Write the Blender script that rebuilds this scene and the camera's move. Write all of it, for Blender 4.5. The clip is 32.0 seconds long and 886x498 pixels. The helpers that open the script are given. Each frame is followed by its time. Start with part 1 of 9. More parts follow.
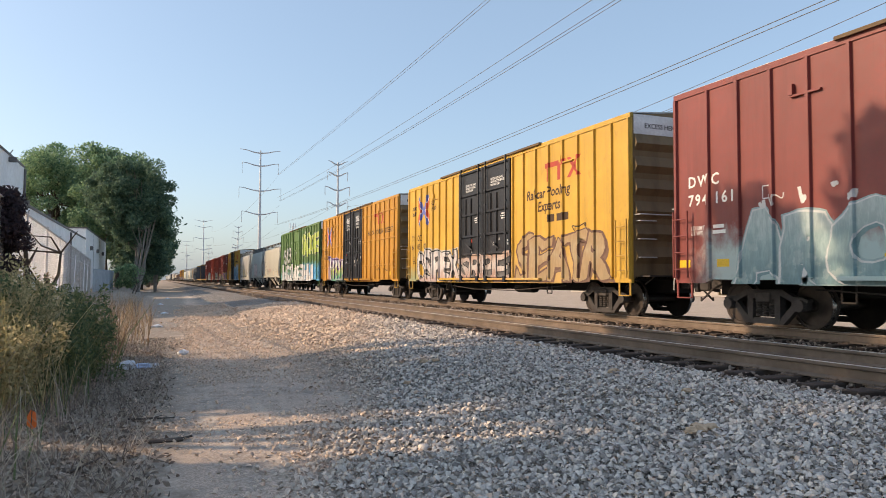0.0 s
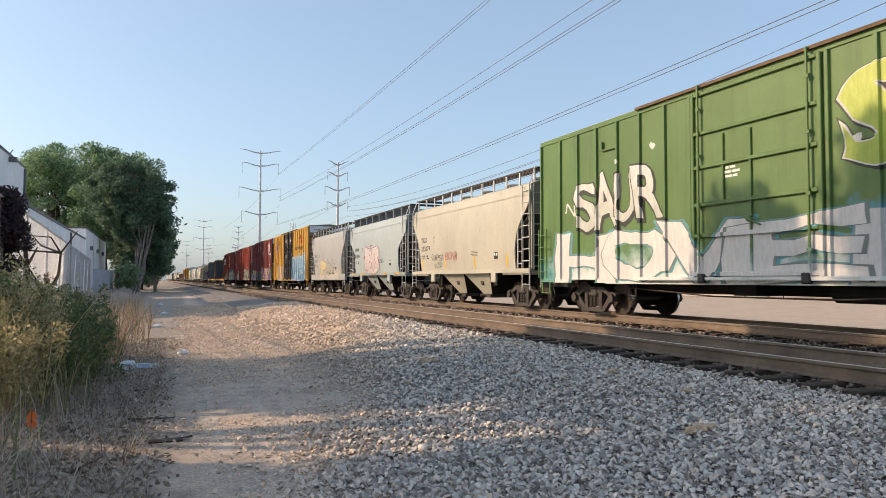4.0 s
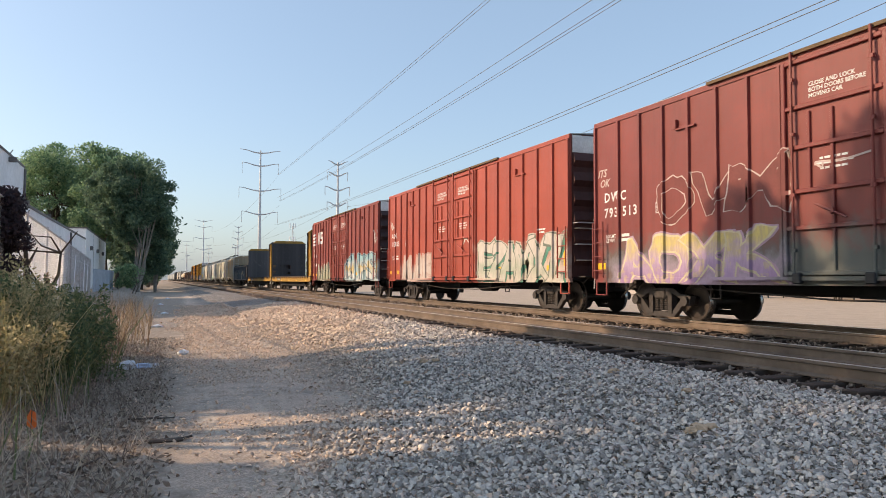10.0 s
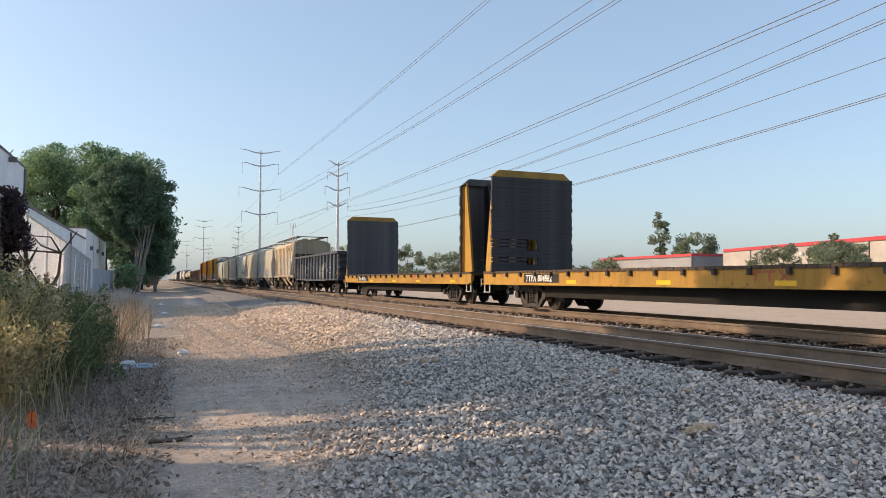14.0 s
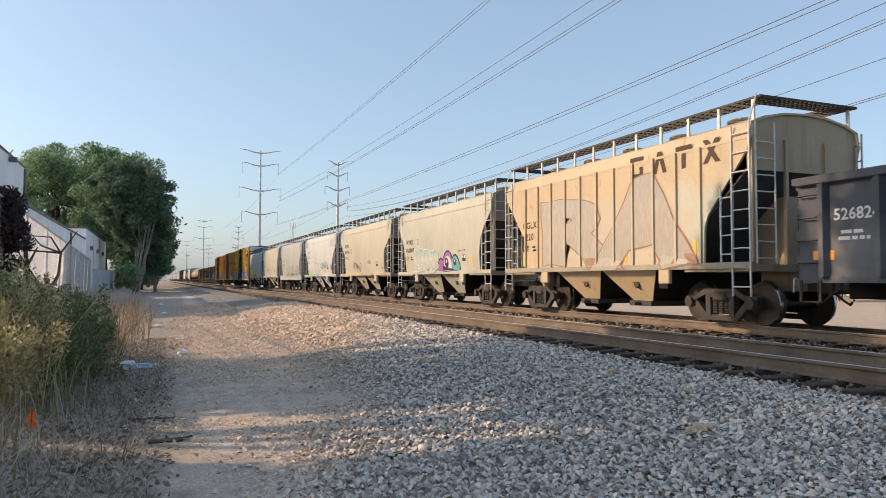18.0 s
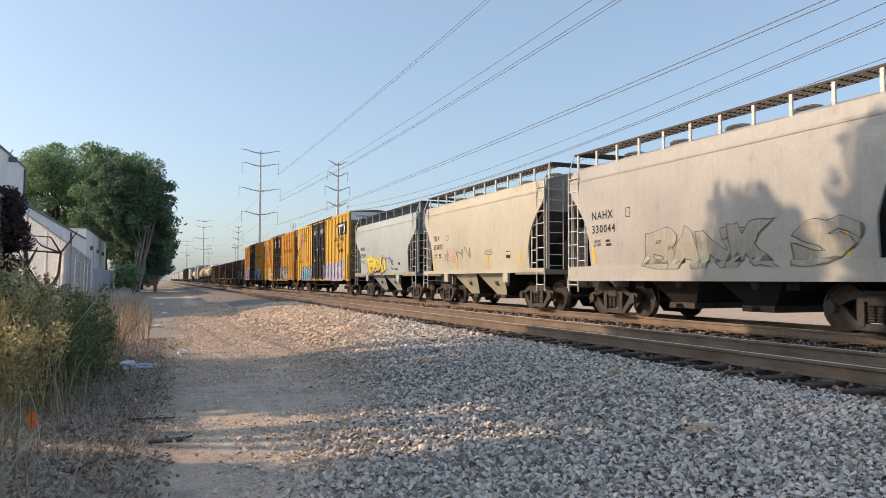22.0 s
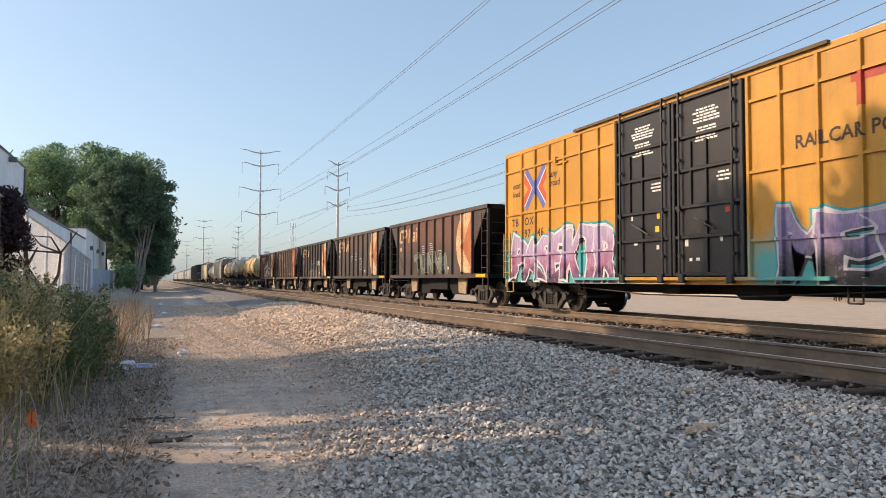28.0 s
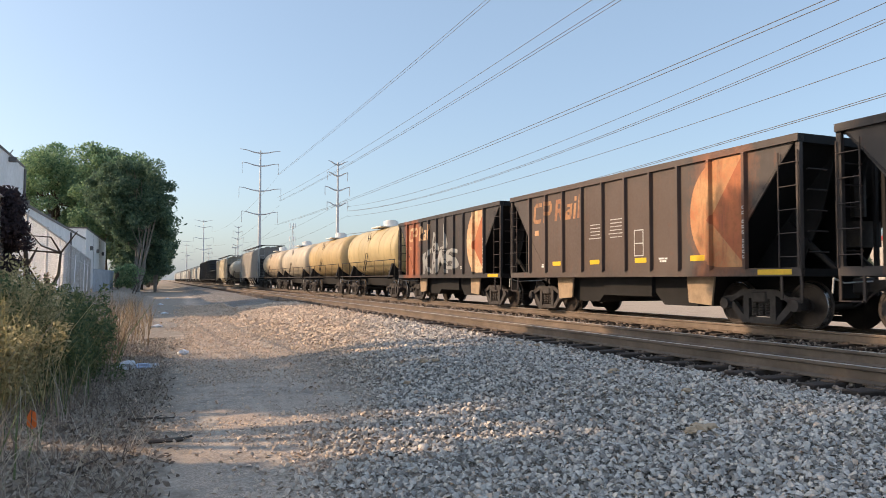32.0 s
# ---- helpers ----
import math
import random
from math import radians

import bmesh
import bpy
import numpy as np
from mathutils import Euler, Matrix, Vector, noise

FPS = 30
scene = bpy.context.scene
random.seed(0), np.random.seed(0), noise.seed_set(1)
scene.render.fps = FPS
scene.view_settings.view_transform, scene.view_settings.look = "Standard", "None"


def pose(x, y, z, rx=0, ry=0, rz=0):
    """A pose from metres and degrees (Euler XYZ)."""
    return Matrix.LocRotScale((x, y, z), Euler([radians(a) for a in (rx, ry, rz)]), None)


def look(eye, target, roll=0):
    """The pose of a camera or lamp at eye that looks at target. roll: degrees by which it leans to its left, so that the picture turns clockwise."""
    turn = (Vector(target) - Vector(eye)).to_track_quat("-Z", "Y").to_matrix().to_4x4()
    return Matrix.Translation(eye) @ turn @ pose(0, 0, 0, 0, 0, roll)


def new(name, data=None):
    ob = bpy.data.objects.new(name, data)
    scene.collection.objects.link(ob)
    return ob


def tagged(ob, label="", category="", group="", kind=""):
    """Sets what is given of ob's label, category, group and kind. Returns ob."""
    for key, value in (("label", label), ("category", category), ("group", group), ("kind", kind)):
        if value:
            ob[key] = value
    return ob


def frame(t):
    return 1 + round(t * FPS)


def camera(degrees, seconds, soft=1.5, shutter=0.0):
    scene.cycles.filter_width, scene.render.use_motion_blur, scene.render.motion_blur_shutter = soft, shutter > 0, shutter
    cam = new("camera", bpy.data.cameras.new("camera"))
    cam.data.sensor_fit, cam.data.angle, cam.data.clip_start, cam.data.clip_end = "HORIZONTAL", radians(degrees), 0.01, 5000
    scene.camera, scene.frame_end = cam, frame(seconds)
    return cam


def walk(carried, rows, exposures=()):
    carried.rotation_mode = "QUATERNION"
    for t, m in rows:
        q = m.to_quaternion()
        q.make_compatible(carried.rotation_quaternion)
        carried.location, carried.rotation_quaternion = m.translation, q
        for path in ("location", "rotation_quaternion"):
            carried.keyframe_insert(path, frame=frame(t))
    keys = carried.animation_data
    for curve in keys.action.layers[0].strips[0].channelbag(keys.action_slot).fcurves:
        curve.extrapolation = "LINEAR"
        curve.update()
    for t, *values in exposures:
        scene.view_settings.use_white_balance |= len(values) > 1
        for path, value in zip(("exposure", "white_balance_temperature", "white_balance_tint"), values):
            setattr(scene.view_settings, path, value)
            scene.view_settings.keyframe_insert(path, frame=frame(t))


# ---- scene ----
# ---- the plan: x across the tracks, y along them, z up; z = 0 is the path ----
RT = 0.60            # top of the rails
XC = 12.38           # middle of the train's track
XN = 7.93            # middle of the empty track
EYE = (0.0, 0.0, 1.523)
HEAD, TILT, LEAN = 22.035, 2.529, 0.18
SUN_HEAD, SUN_UP = -67.0, 27.0   # degrees from the track's direction, and above the horizon


def train_way(t):
    """How far the train has come at t seconds, in metres."""
    return 12.4556 * t + 0.0045815 * (t - 16) ** 2 - 0.00058537 * (t - 16) ** 3


cam = camera(63.97, 32.0, soft=0.6, shutter=0.06)
AIM = (EYE[0] + 10 * math.sin(radians(HEAD)) * math.cos(radians(TILT)),
       EYE[1] + 10 * math.cos(radians(HEAD)) * math.cos(radians(TILT)),
       EYE[2] + 10 * math.sin(radians(TILT)))
walk(cam, [(0.0, look(EYE, AIM, LEAN)), (32.0, look(EYE, AIM, LEAN))],
     exposures=[(0.0, 0.82, 7000, 10), (17.0, 0.82, 7000, 10), (19.2, 0.68, 7000, 10), (20.5, 0.64, 7000, 10), (22.0, 0.78, 7000, 10), (23.0, 0.74, 7000, 10), (25.0, 0.76, 7000, 10), (28.0, 0.82, 7000, 10), (32.0, 0.84, 7000, 10)])

# ---- world and sun ----
world = bpy.data.worlds.new("world")
scene.world = world
world.use_nodes = True
wt = world.node_tree
sky = wt.nodes.new("ShaderNodeTexSky")
sky.sky_type = "NISHITA"
sky.sun_disc = False
sky.sun_elevation = radians(SUN_UP)
sky.sun_rotation = radians(SUN_HEAD)
sky.air_density, sky.dust_density, sky.ozone_density = 1.0, 2.2, 2.8
haze = wt.nodes.new("ShaderNodeMix")          # thin even haze over the whole sky
haze.data_type = "RGBA"
haze.inputs[0].default_value = 0.42
haze.inputs[7].default_value = (1.62, 2.24, 3.05, 1)
wt.links.new(sky.outputs[0], haze.inputs[6])
wt.links.new(haze.outputs[2], wt.nodes["Background"].inputs[0])
wt.nodes["Background"].inputs[1].default_value = 0.147
sun = new("sun", bpy.data.lights.new("sun", "SUN"))
sun.data.energy, sun.data.angle, sun.data.color = 2.6, radians(0.53), (1.0, 0.74, 0.52)
SUN_WAY = Vector((math.sin(radians(SUN_HEAD)) * math.cos(radians(SUN_UP)),
                  math.cos(radians(SUN_HEAD)) * math.cos(radians(SUN_UP)), math.sin(radians(SUN_UP))))
sun.matrix_world = look(SUN_WAY * 60, (0, 0, 0))


# ---- mesh building ----
class Shape:
    """Collects vertices and faces of one part."""

    def __init__(self):
        self.v, self.f, self.m = [], [], []

    def add(self, verts, faces, slot=0):
        n = len(self.v)
        self.v += [tuple(p) for p in verts]
        self.f += [tuple(n + i for i in q) for q in faces]
        self.m += [slot] * len(faces)
        return self

    def box(self, x0, x1, y0, y1, z0, z1, slot=0):
        c = [(x, y, z) for x in (x0, x1) for y in (y0, y1) for z in (z0, z1)]
        return self.add(c, [(0, 1, 3, 2), (4, 6, 7, 5), (0, 4, 5, 1), (2, 3, 7, 6), (0, 2, 6, 4), (1, 5, 7, 3)], slot)

    def soft_box(self, x0, x1, y0, y1, z0, z1, b, slot=0):
        """A box with cut edges."""
        bm = bmesh.new()
        bmesh.ops.create_cube(bm, size=1, matrix=Matrix.LocRotScale(((x0 + x1) / 2, (y0 + y1) / 2, (z0 + z1) / 2), None, (x1 - x0, y1 - y0, z1 - z0)))
        bmesh.ops.bevel(bm, geom=list(bm.edges), offset=b, segments=1, affect="EDGES")
        bm.verts.index_update()
        self.add([p.co for p in bm.verts], [[p.index for p in q.verts] for q in bm.faces], slot)
        bm.free()
        return self

    def prism(self, ring, axis, a, b, slot=0):
        """ring: points in the plane across the axis (0: y,z; 1: x,z; 2: x,y)."""
        def put(p, h):
            return (h, p[0], p[1]) if axis == 0 else (p[0], h, p[1]) if axis == 1 else (p[0], p[1], h)
        n = len(ring)
        self.add([put(p, a) for p in ring] + [put(p, b) for p in ring],
                 [tuple(range(n)), tuple(range(2 * n - 1, n - 1, -1))] +
                 [(i, i + n, (i + 1) % n + n, (i + 1) % n) for i in range(n)], slot)
        return self

    def rod(self, p, q, r, n=6, slot=0, r2=None):
        p, q = Vector(p), Vector(q)
        w = (q - p).normalized()
        u = w.orthogonal().normalized()
        k = w.cross(u)
        r2 = r if r2 is None else r2
        ring = [(math.cos(2 * math.pi * i / n), math.sin(2 * math.pi * i / n)) for i in range(n)]
        self.add([p + r * (c * u + s * k) for c, s in ring] + [q + r2 * (c * u + s * k) for c, s in ring],
                 [tuple(range(n - 1, -1, -1)), tuple(range(n, 2 * n))] +
                 [(i, (i + 1) % n, (i + 1) % n + n, i + n) for i in range(n)], slot)
        return self

    def lathe(self, profile, axis, n=20, centre=(0, 0, 0), slot=0):
        """profile: (along, radius) pairs turned round an axis."""
        verts, faces = [], []
        for a, r in profile:
            for i in range(n):
                c, s = r * math.cos(2 * math.pi * i / n), r * math.sin(2 * math.pi * i / n)
                p = (a, c, s) if axis == 0 else (c, a, s) if axis == 1 else (c, s, a)
                verts.append(tuple(p[j] + centre[j] for j in range(3)))
        k = len(profile)
        for j in range(k - 1):
            for i in range(n):
                faces.append((j * n + i, j * n + (i + 1) % n, (j + 1) * n + (i + 1) % n, (j + 1) * n + i))
        faces += [tuple(range(n - 1, -1, -1)), tuple((k - 1) * n + i for i in range(n))]
        return self.add(verts, faces, slot)

    def mesh(self, name, mats, smooth=False):
        me = bpy.data.meshes.new(name)
        me.from_pydata(self.v, [], self.f)
        for m in mats if isinstance(mats, (list, tuple)) else [mats]:
            me.materials.append(m)
        me.polygons.foreach_set("material_index", self.m)
        bm = bmesh.new()
        bm.from_mesh(me)
        bmesh.ops.recalc_face_normals(bm, faces=list(bm.faces))
        bm.to_mesh(me)
        bm.free()
        if smooth:
            me.polygons.foreach_set("use_smooth", [True] * len(me.polygons))
            me.set_sharp_from_angle(angle=radians(38))
        me.update()
        return me


def part(name, shape, mat, parent, label="", at=None, smooth=False):
    """One mesh object under a thing or a part. shape: a Shape or a mesh to share."""
    me = shape if isinstance(shape, bpy.types.Mesh) else shape.mesh(name, mat, smooth)
    ob = new(name, me)
    if parent is not None:
        ob.parent = parent
    if at is not None:
        ob.location = at
    if label:
        ob["label"] = label
    return ob


def thing(name, label, category, group="", kind="", at=(0, 0, 0)):
    ob = new(name)
    ob.empty_display_size = 0.3
    ob.location = at
    return tagged(ob, label, category, group, kind)


def single(name, shape, mat, label, category, group="", kind="", at=(0, 0, 0), smooth=False):
    ob = part(name, shape, mat, None, "", at, smooth)
    return tagged(ob, label, category, group, kind)


# ---- materials ----
class Nodes:
    """Short ways to write a node material."""

    def __init__(self, name):
        self.mat = bpy.data.materials.new(name)
        self.mat.use_nodes = True
        self.t = self.mat.node_tree
        self.bsdf = self.t.nodes["Principled BSDF"]

    def put(self, kind, ins=(), operation="", feature=""):
        n = self.t.nodes.new("ShaderNode" + kind)
        if operation:
            n.operation = operation
        if feature:
            n.feature = feature
        for k, v in dict(ins).items():
            self.feed(n.inputs[k], v)
        return n

    def feed(self, socket, v):
        if isinstance(v, bpy.types.NodeSocket):
            self.t.links.new(v, socket)
        else:
            socket.default_value = v

    def calc(self, op, a, b=0.0, c=0.0):
        return self.put("Math", {0: a, 1: b, 2: c}, operation=op).outputs[0]

    def noise(self, vec, scale, detail=4.0, rough=0.6):
        return self.put("TexNoise", {"Vector": vec, "Scale": scale, "Detail": detail, "Roughness": rough}).outputs[0]

    def stretch(self, vec, sx, sy, sz, off=(0, 0, 0)):
        return self.put("Mapping", {"Vector": vec, "Scale": (sx, sy, sz), "Location": off}).outputs[0]

    def ramp(self, fac, stops, hard=False):
        r = self.put("ValToRGB", {0: fac})
        e = r.color_ramp.elements
        r.color_ramp.interpolation = "CONSTANT" if hard else "LINEAR"
        while len(e) < len(stops):
            e.new(0.5)
        for el, (p, c) in zip(e, stops):
            el.position = p
            el.color = (*c, 1) if isinstance(c, tuple) else (c, c, c, 1)
        return r.outputs[0]

    def mix(self, fac, a, b, blend="MIX"):
        n = self.t.nodes.new("ShaderNodeMix")
        n.data_type, n.blend_type = "RGBA", blend
        for i, v in ((0, fac), (6, a), (7, b)):
            self.feed(n.inputs[i], (*v, 1) if isinstance(v, tuple) and len(v) == 3 else v)
        return n.outputs[2]

    def coords(self, ob=None):
        n = self.t.nodes.new("ShaderNodeTexCoord")
        if ob is not None:
            n.object = ob
        return n.outputs["Object"]

    def place(self):
        return self.put("NewGeometry").outputs["Position"]

    def finish(self, colour, rough=0.6, metal=0.0, bump=None, depth=0.02, strength=0.5, spec=0.4):
        self.feed(self.bsdf.inputs["Base Color"], (*colour, 1) if isinstance(colour, tuple) else colour)
        self.feed(self.bsdf.inputs["Roughness"], rough)
        self.bsdf.inputs["Metallic"].default_value = metal
        self.bsdf.inputs["Specular IOR Level"].default_value = spec
        if bump is not None:
            b = self.put("Bump", {"Height": bump, "Distance": depth, "Strength": strength})
            self.t.links.new(b.outputs[0], self.bsdf.inputs["Normal"])
        return self.mat


def shade(c, k):
    return tuple(min(1.0, max(0.0, v * k)) for v in c)


def plain(name, colour, rough=0.6, metal=0.0, vary=0.25, scale=3.0, bump=0.0, world_place=False):
    n = Nodes(name)
    vec = n.place() if world_place else n.coords()
    a = n.noise(vec, scale, 5.0)
    b = n.noise(vec, scale * 9, 3.0)
    col = n.mix(n.ramp(a, [(0.3, 0.0), (0.7, 1.0)]), shade(colour, 1 - vary), shade(colour, 1 + vary))
    col = n.mix(n.ramp(b, [(0.35, 0.35), (0.7, 0.0)]), col, shade(colour, 0.6))
    return n.finish(col, rough, metal, b if bump else None, bump or 0.01)


RUST = (0.13, 0.06, 0.032)
m_steel_dark = plain("weathered_dark_steel", (0.045, 0.038, 0.034), 0.7, 0.2, 0.4, 4.0, 0.004)
m_truck = plain("dusty_brown_truck_iron", (0.058, 0.051, 0.048), 0.75, 0.1, 0.4, 5.0, 0.004)
m_wheel = plain("brown_wheel_steel", (0.060, 0.048, 0.042), 0.55, 0.4, 0.35, 4.0)
m_tread = plain("polished_tread_steel", (0.42, 0.40, 0.38), 0.25, 0.9, 0.1)
m_black = plain("black_paint", (0.018, 0.019, 0.022), 0.5, 0.0, 0.3, 2.0)
# underframe black that also puts underside and recess shade into the colour
m_black_void = plain("black_underframe_and_shade", (0.013, 0.012, 0.012), 0.85, 0.0, 0.3, 2.0)
m_grab = plain("pale_grey_grab_iron", (0.58, 0.58, 0.56), 0.5, 0.2, 0.2)
m_grab_yellow = plain("ochre_grab_iron", (0.45, 0.27, 0.05), 0.5, 0.0, 0.2)
m_grab_dark = plain("dark_grab_iron", (0.06, 0.045, 0.04), 0.6, 0.2, 0.3)
m_white = plain("white_stencil_paint", (0.74, 0.74, 0.72), 0.6, 0.0, 0.1)
m_ink = plain("black_stencil_paint", (0.02, 0.02, 0.022), 0.6, 0.0, 0.2)
m_ink_brown = plain("faded_brown_lettering", (0.055, 0.028, 0.014), 0.6, 0.0, 0.2)
m_red_logo = plain("faded_red_logo_paint", (0.42, 0.05, 0.03), 0.55, 0.0, 0.2)
m_cross_blue = plain("faded_blue_emblem_paint", (0.10, 0.13, 0.40), 0.6, 0.0, 0.25)
m_cross_red = plain("faded_orange_red_emblem_paint", (0.48, 0.085, 0.035), 0.6, 0.0, 0.25)
m_reflect = plain("yellow_reflector", (0.80, 0.50, 0.03), 0.35, 0.0, 0.1)
m_placard = plain("yellow_placard", (0.72, 0.46, 0.04), 0.5, 0.0, 0.15)
m_roofzinc = plain("galvanised_roof_sheet", (0.42, 0.42, 0.41), 0.45, 0.5, 0.2)


def worn(name, colour, stain, bare, much):
    """Old logo paint: stained in clouds, scuffed off in upright streaks."""
    n = Nodes(name)
    vec = n.coords()
    col = n.mix(n.ramp(n.noise(vec, 1.1, 5.0), [(0.40, 0.0), (0.66, 0.85)]), colour, stain)
    col = n.mix(n.ramp(n.noise(n.stretch(vec, 3.0, 3.0, 0.5), 1.6, 6.0, 0.7), [(0.52, 0.0), (0.68, much)]), col, bare)
    col = n.mix(n.ramp(n.noise(vec, 9.0, 5.0, 0.7), [(0.35, 0.6), (0.52, 0.0)]), col, shade(stain, 0.6))
    return n.finish(col, 0.65, spec=0.4)


m_creamlogo = worn("cream_logo_paint", (0.66, 0.46, 0.27), (0.46, 0.20, 0.085), (0.12, 0.075, 0.055), 0.55)
m_redlogo2 = worn("rust_red_logo_paint", (0.38, 0.10, 0.045), (0.46, 0.16, 0.06), (0.10, 0.06, 0.045), 0.45)
m_orangelogo = worn("faded_orange_logo_paint", (0.46, 0.17, 0.07), (0.62, 0.36, 0.17), (0.20, 0.085, 0.05), 0.7)
m_scuffed = worn("scuffed_tan_lettering", (0.42, 0.22, 0.11), (0.28, 0.10, 0.05), (0.06, 0.045, 0.04), 0.9)


def mist(n, sep, lump, under, y0, y1, z0, z1, colour, amount):
    """A cloud of spray paint with a soft ragged edge."""
    a = n.calc("MINIMUM", n.calc("SUBTRACT", sep.outputs[1], y0), n.calc("SUBTRACT", y1, sep.outputs[1]))
    b = n.calc("MINIMUM", n.calc("SUBTRACT", sep.outputs[2], z0), n.calc("SUBTRACT", z1, sep.outputs[2]))
    d = n.calc("ADD", n.calc("MINIMUM", a, b), n.calc("MULTIPLY_ADD", lump, 1.5, -0.75))
    return n.mix(n.put("MapRange", {0: d, 1: -0.26, 2: 0.34, 3: 0.0, 4: amount}).outputs[0], under, colour)


def car_paint(name, car, colour, tags=(), rough=0.5, dirt=0.5, rust=0.25, rustcol=RUST, bleach=0.25):
    """Railcar paint with sun-bleaching, streaks, rust and clouds of spray. A tag: (y0, y1, z0, z1, colour, amount)."""
    n = Nodes(name)
    colour = shade(colour, 0.82)
    vec = n.coords(car)
    big = n.noise(vec, 0.45, 4.0)
    col = n.mix(n.ramp(big, [(0.3, 0.0), (0.75, 1.0)]), shade(colour, 1 - 0.5 * bleach), tuple(min(1, v * (1 + bleach) + 0.02 * bleach) for v in colour))
    fine = n.noise(vec, 14.0, 3.0)
    col = n.mix(n.ramp(fine, [(0.4, 0.25), (0.65, 0.0)]), col, shade(colour, 0.7))
    streak = n.noise(n.stretch(vec, 2.6, 2.6, 0.22), 1.1, 5.0, 0.65)
    col = n.mix(n.calc("MULTIPLY", n.ramp(streak, [(0.50, 0.0), (0.78, 1.0)]), dirt), col, shade(colour, 0.5))
    spots = n.noise(n.stretch(vec, 2.2, 2.2, 1.0), 2.0, 8.0, 0.72)
    col = n.mix(n.calc("MULTIPLY", n.ramp(spots, [(0.58, 0.0), (0.66, 1.0)]), rust), col, rustcol)
    if tags:
        sep = n.put("SeparateXYZ", {0: vec})
        lump = n.noise(n.stretch(vec, 0.0, 1.0, 0.8), 2.0, 6.0, 0.62)
        for tag in tags:
            col = mist(n, sep, lump, col, *tag)
    bump = n.noise(n.stretch(vec, 1.0, 1.0, 0.6), 1.6, 2.0)
    return n.finish(col, n.ramp(fine, [(0.3, rough - 0.08), (0.7, rough + 0.12)]), 0.0, bump, 0.03, 0.15, 0.45)
# ---- ground, tracks ----
def smooth(a, b, x):
    t = min(1.0, max(0.0, (x - a) / (b - a)))
    return t * t * (3 - 2 * t)


TOP = RT - 0.272                    # top of the ballast between the ties
TOE0, TOE1 = 2.1, 5.9


def ground_z(x, y):
    """Height of the ground: path, ballast shoulder, track bed, far side."""
    up = TOP * smooth(TOE0, TOE1, x + 0.35 * math.sin(y * 0.11)) if x < 10 else TOP * (1 - smooth(15.0, 19.0, x)) - 0.25 * smooth(17.0, 24.0, x)
    left = 0.55 * smooth(-1.2, -3.4, x) * smooth(8.0, 24.0, y) if x < 0 else 0.0
    return up + left + 0.03 * math.sin(x * 1.7 + y * 0.6) * (1 - smooth(4.0, 6.0, x) if x < 6 else 0.0)


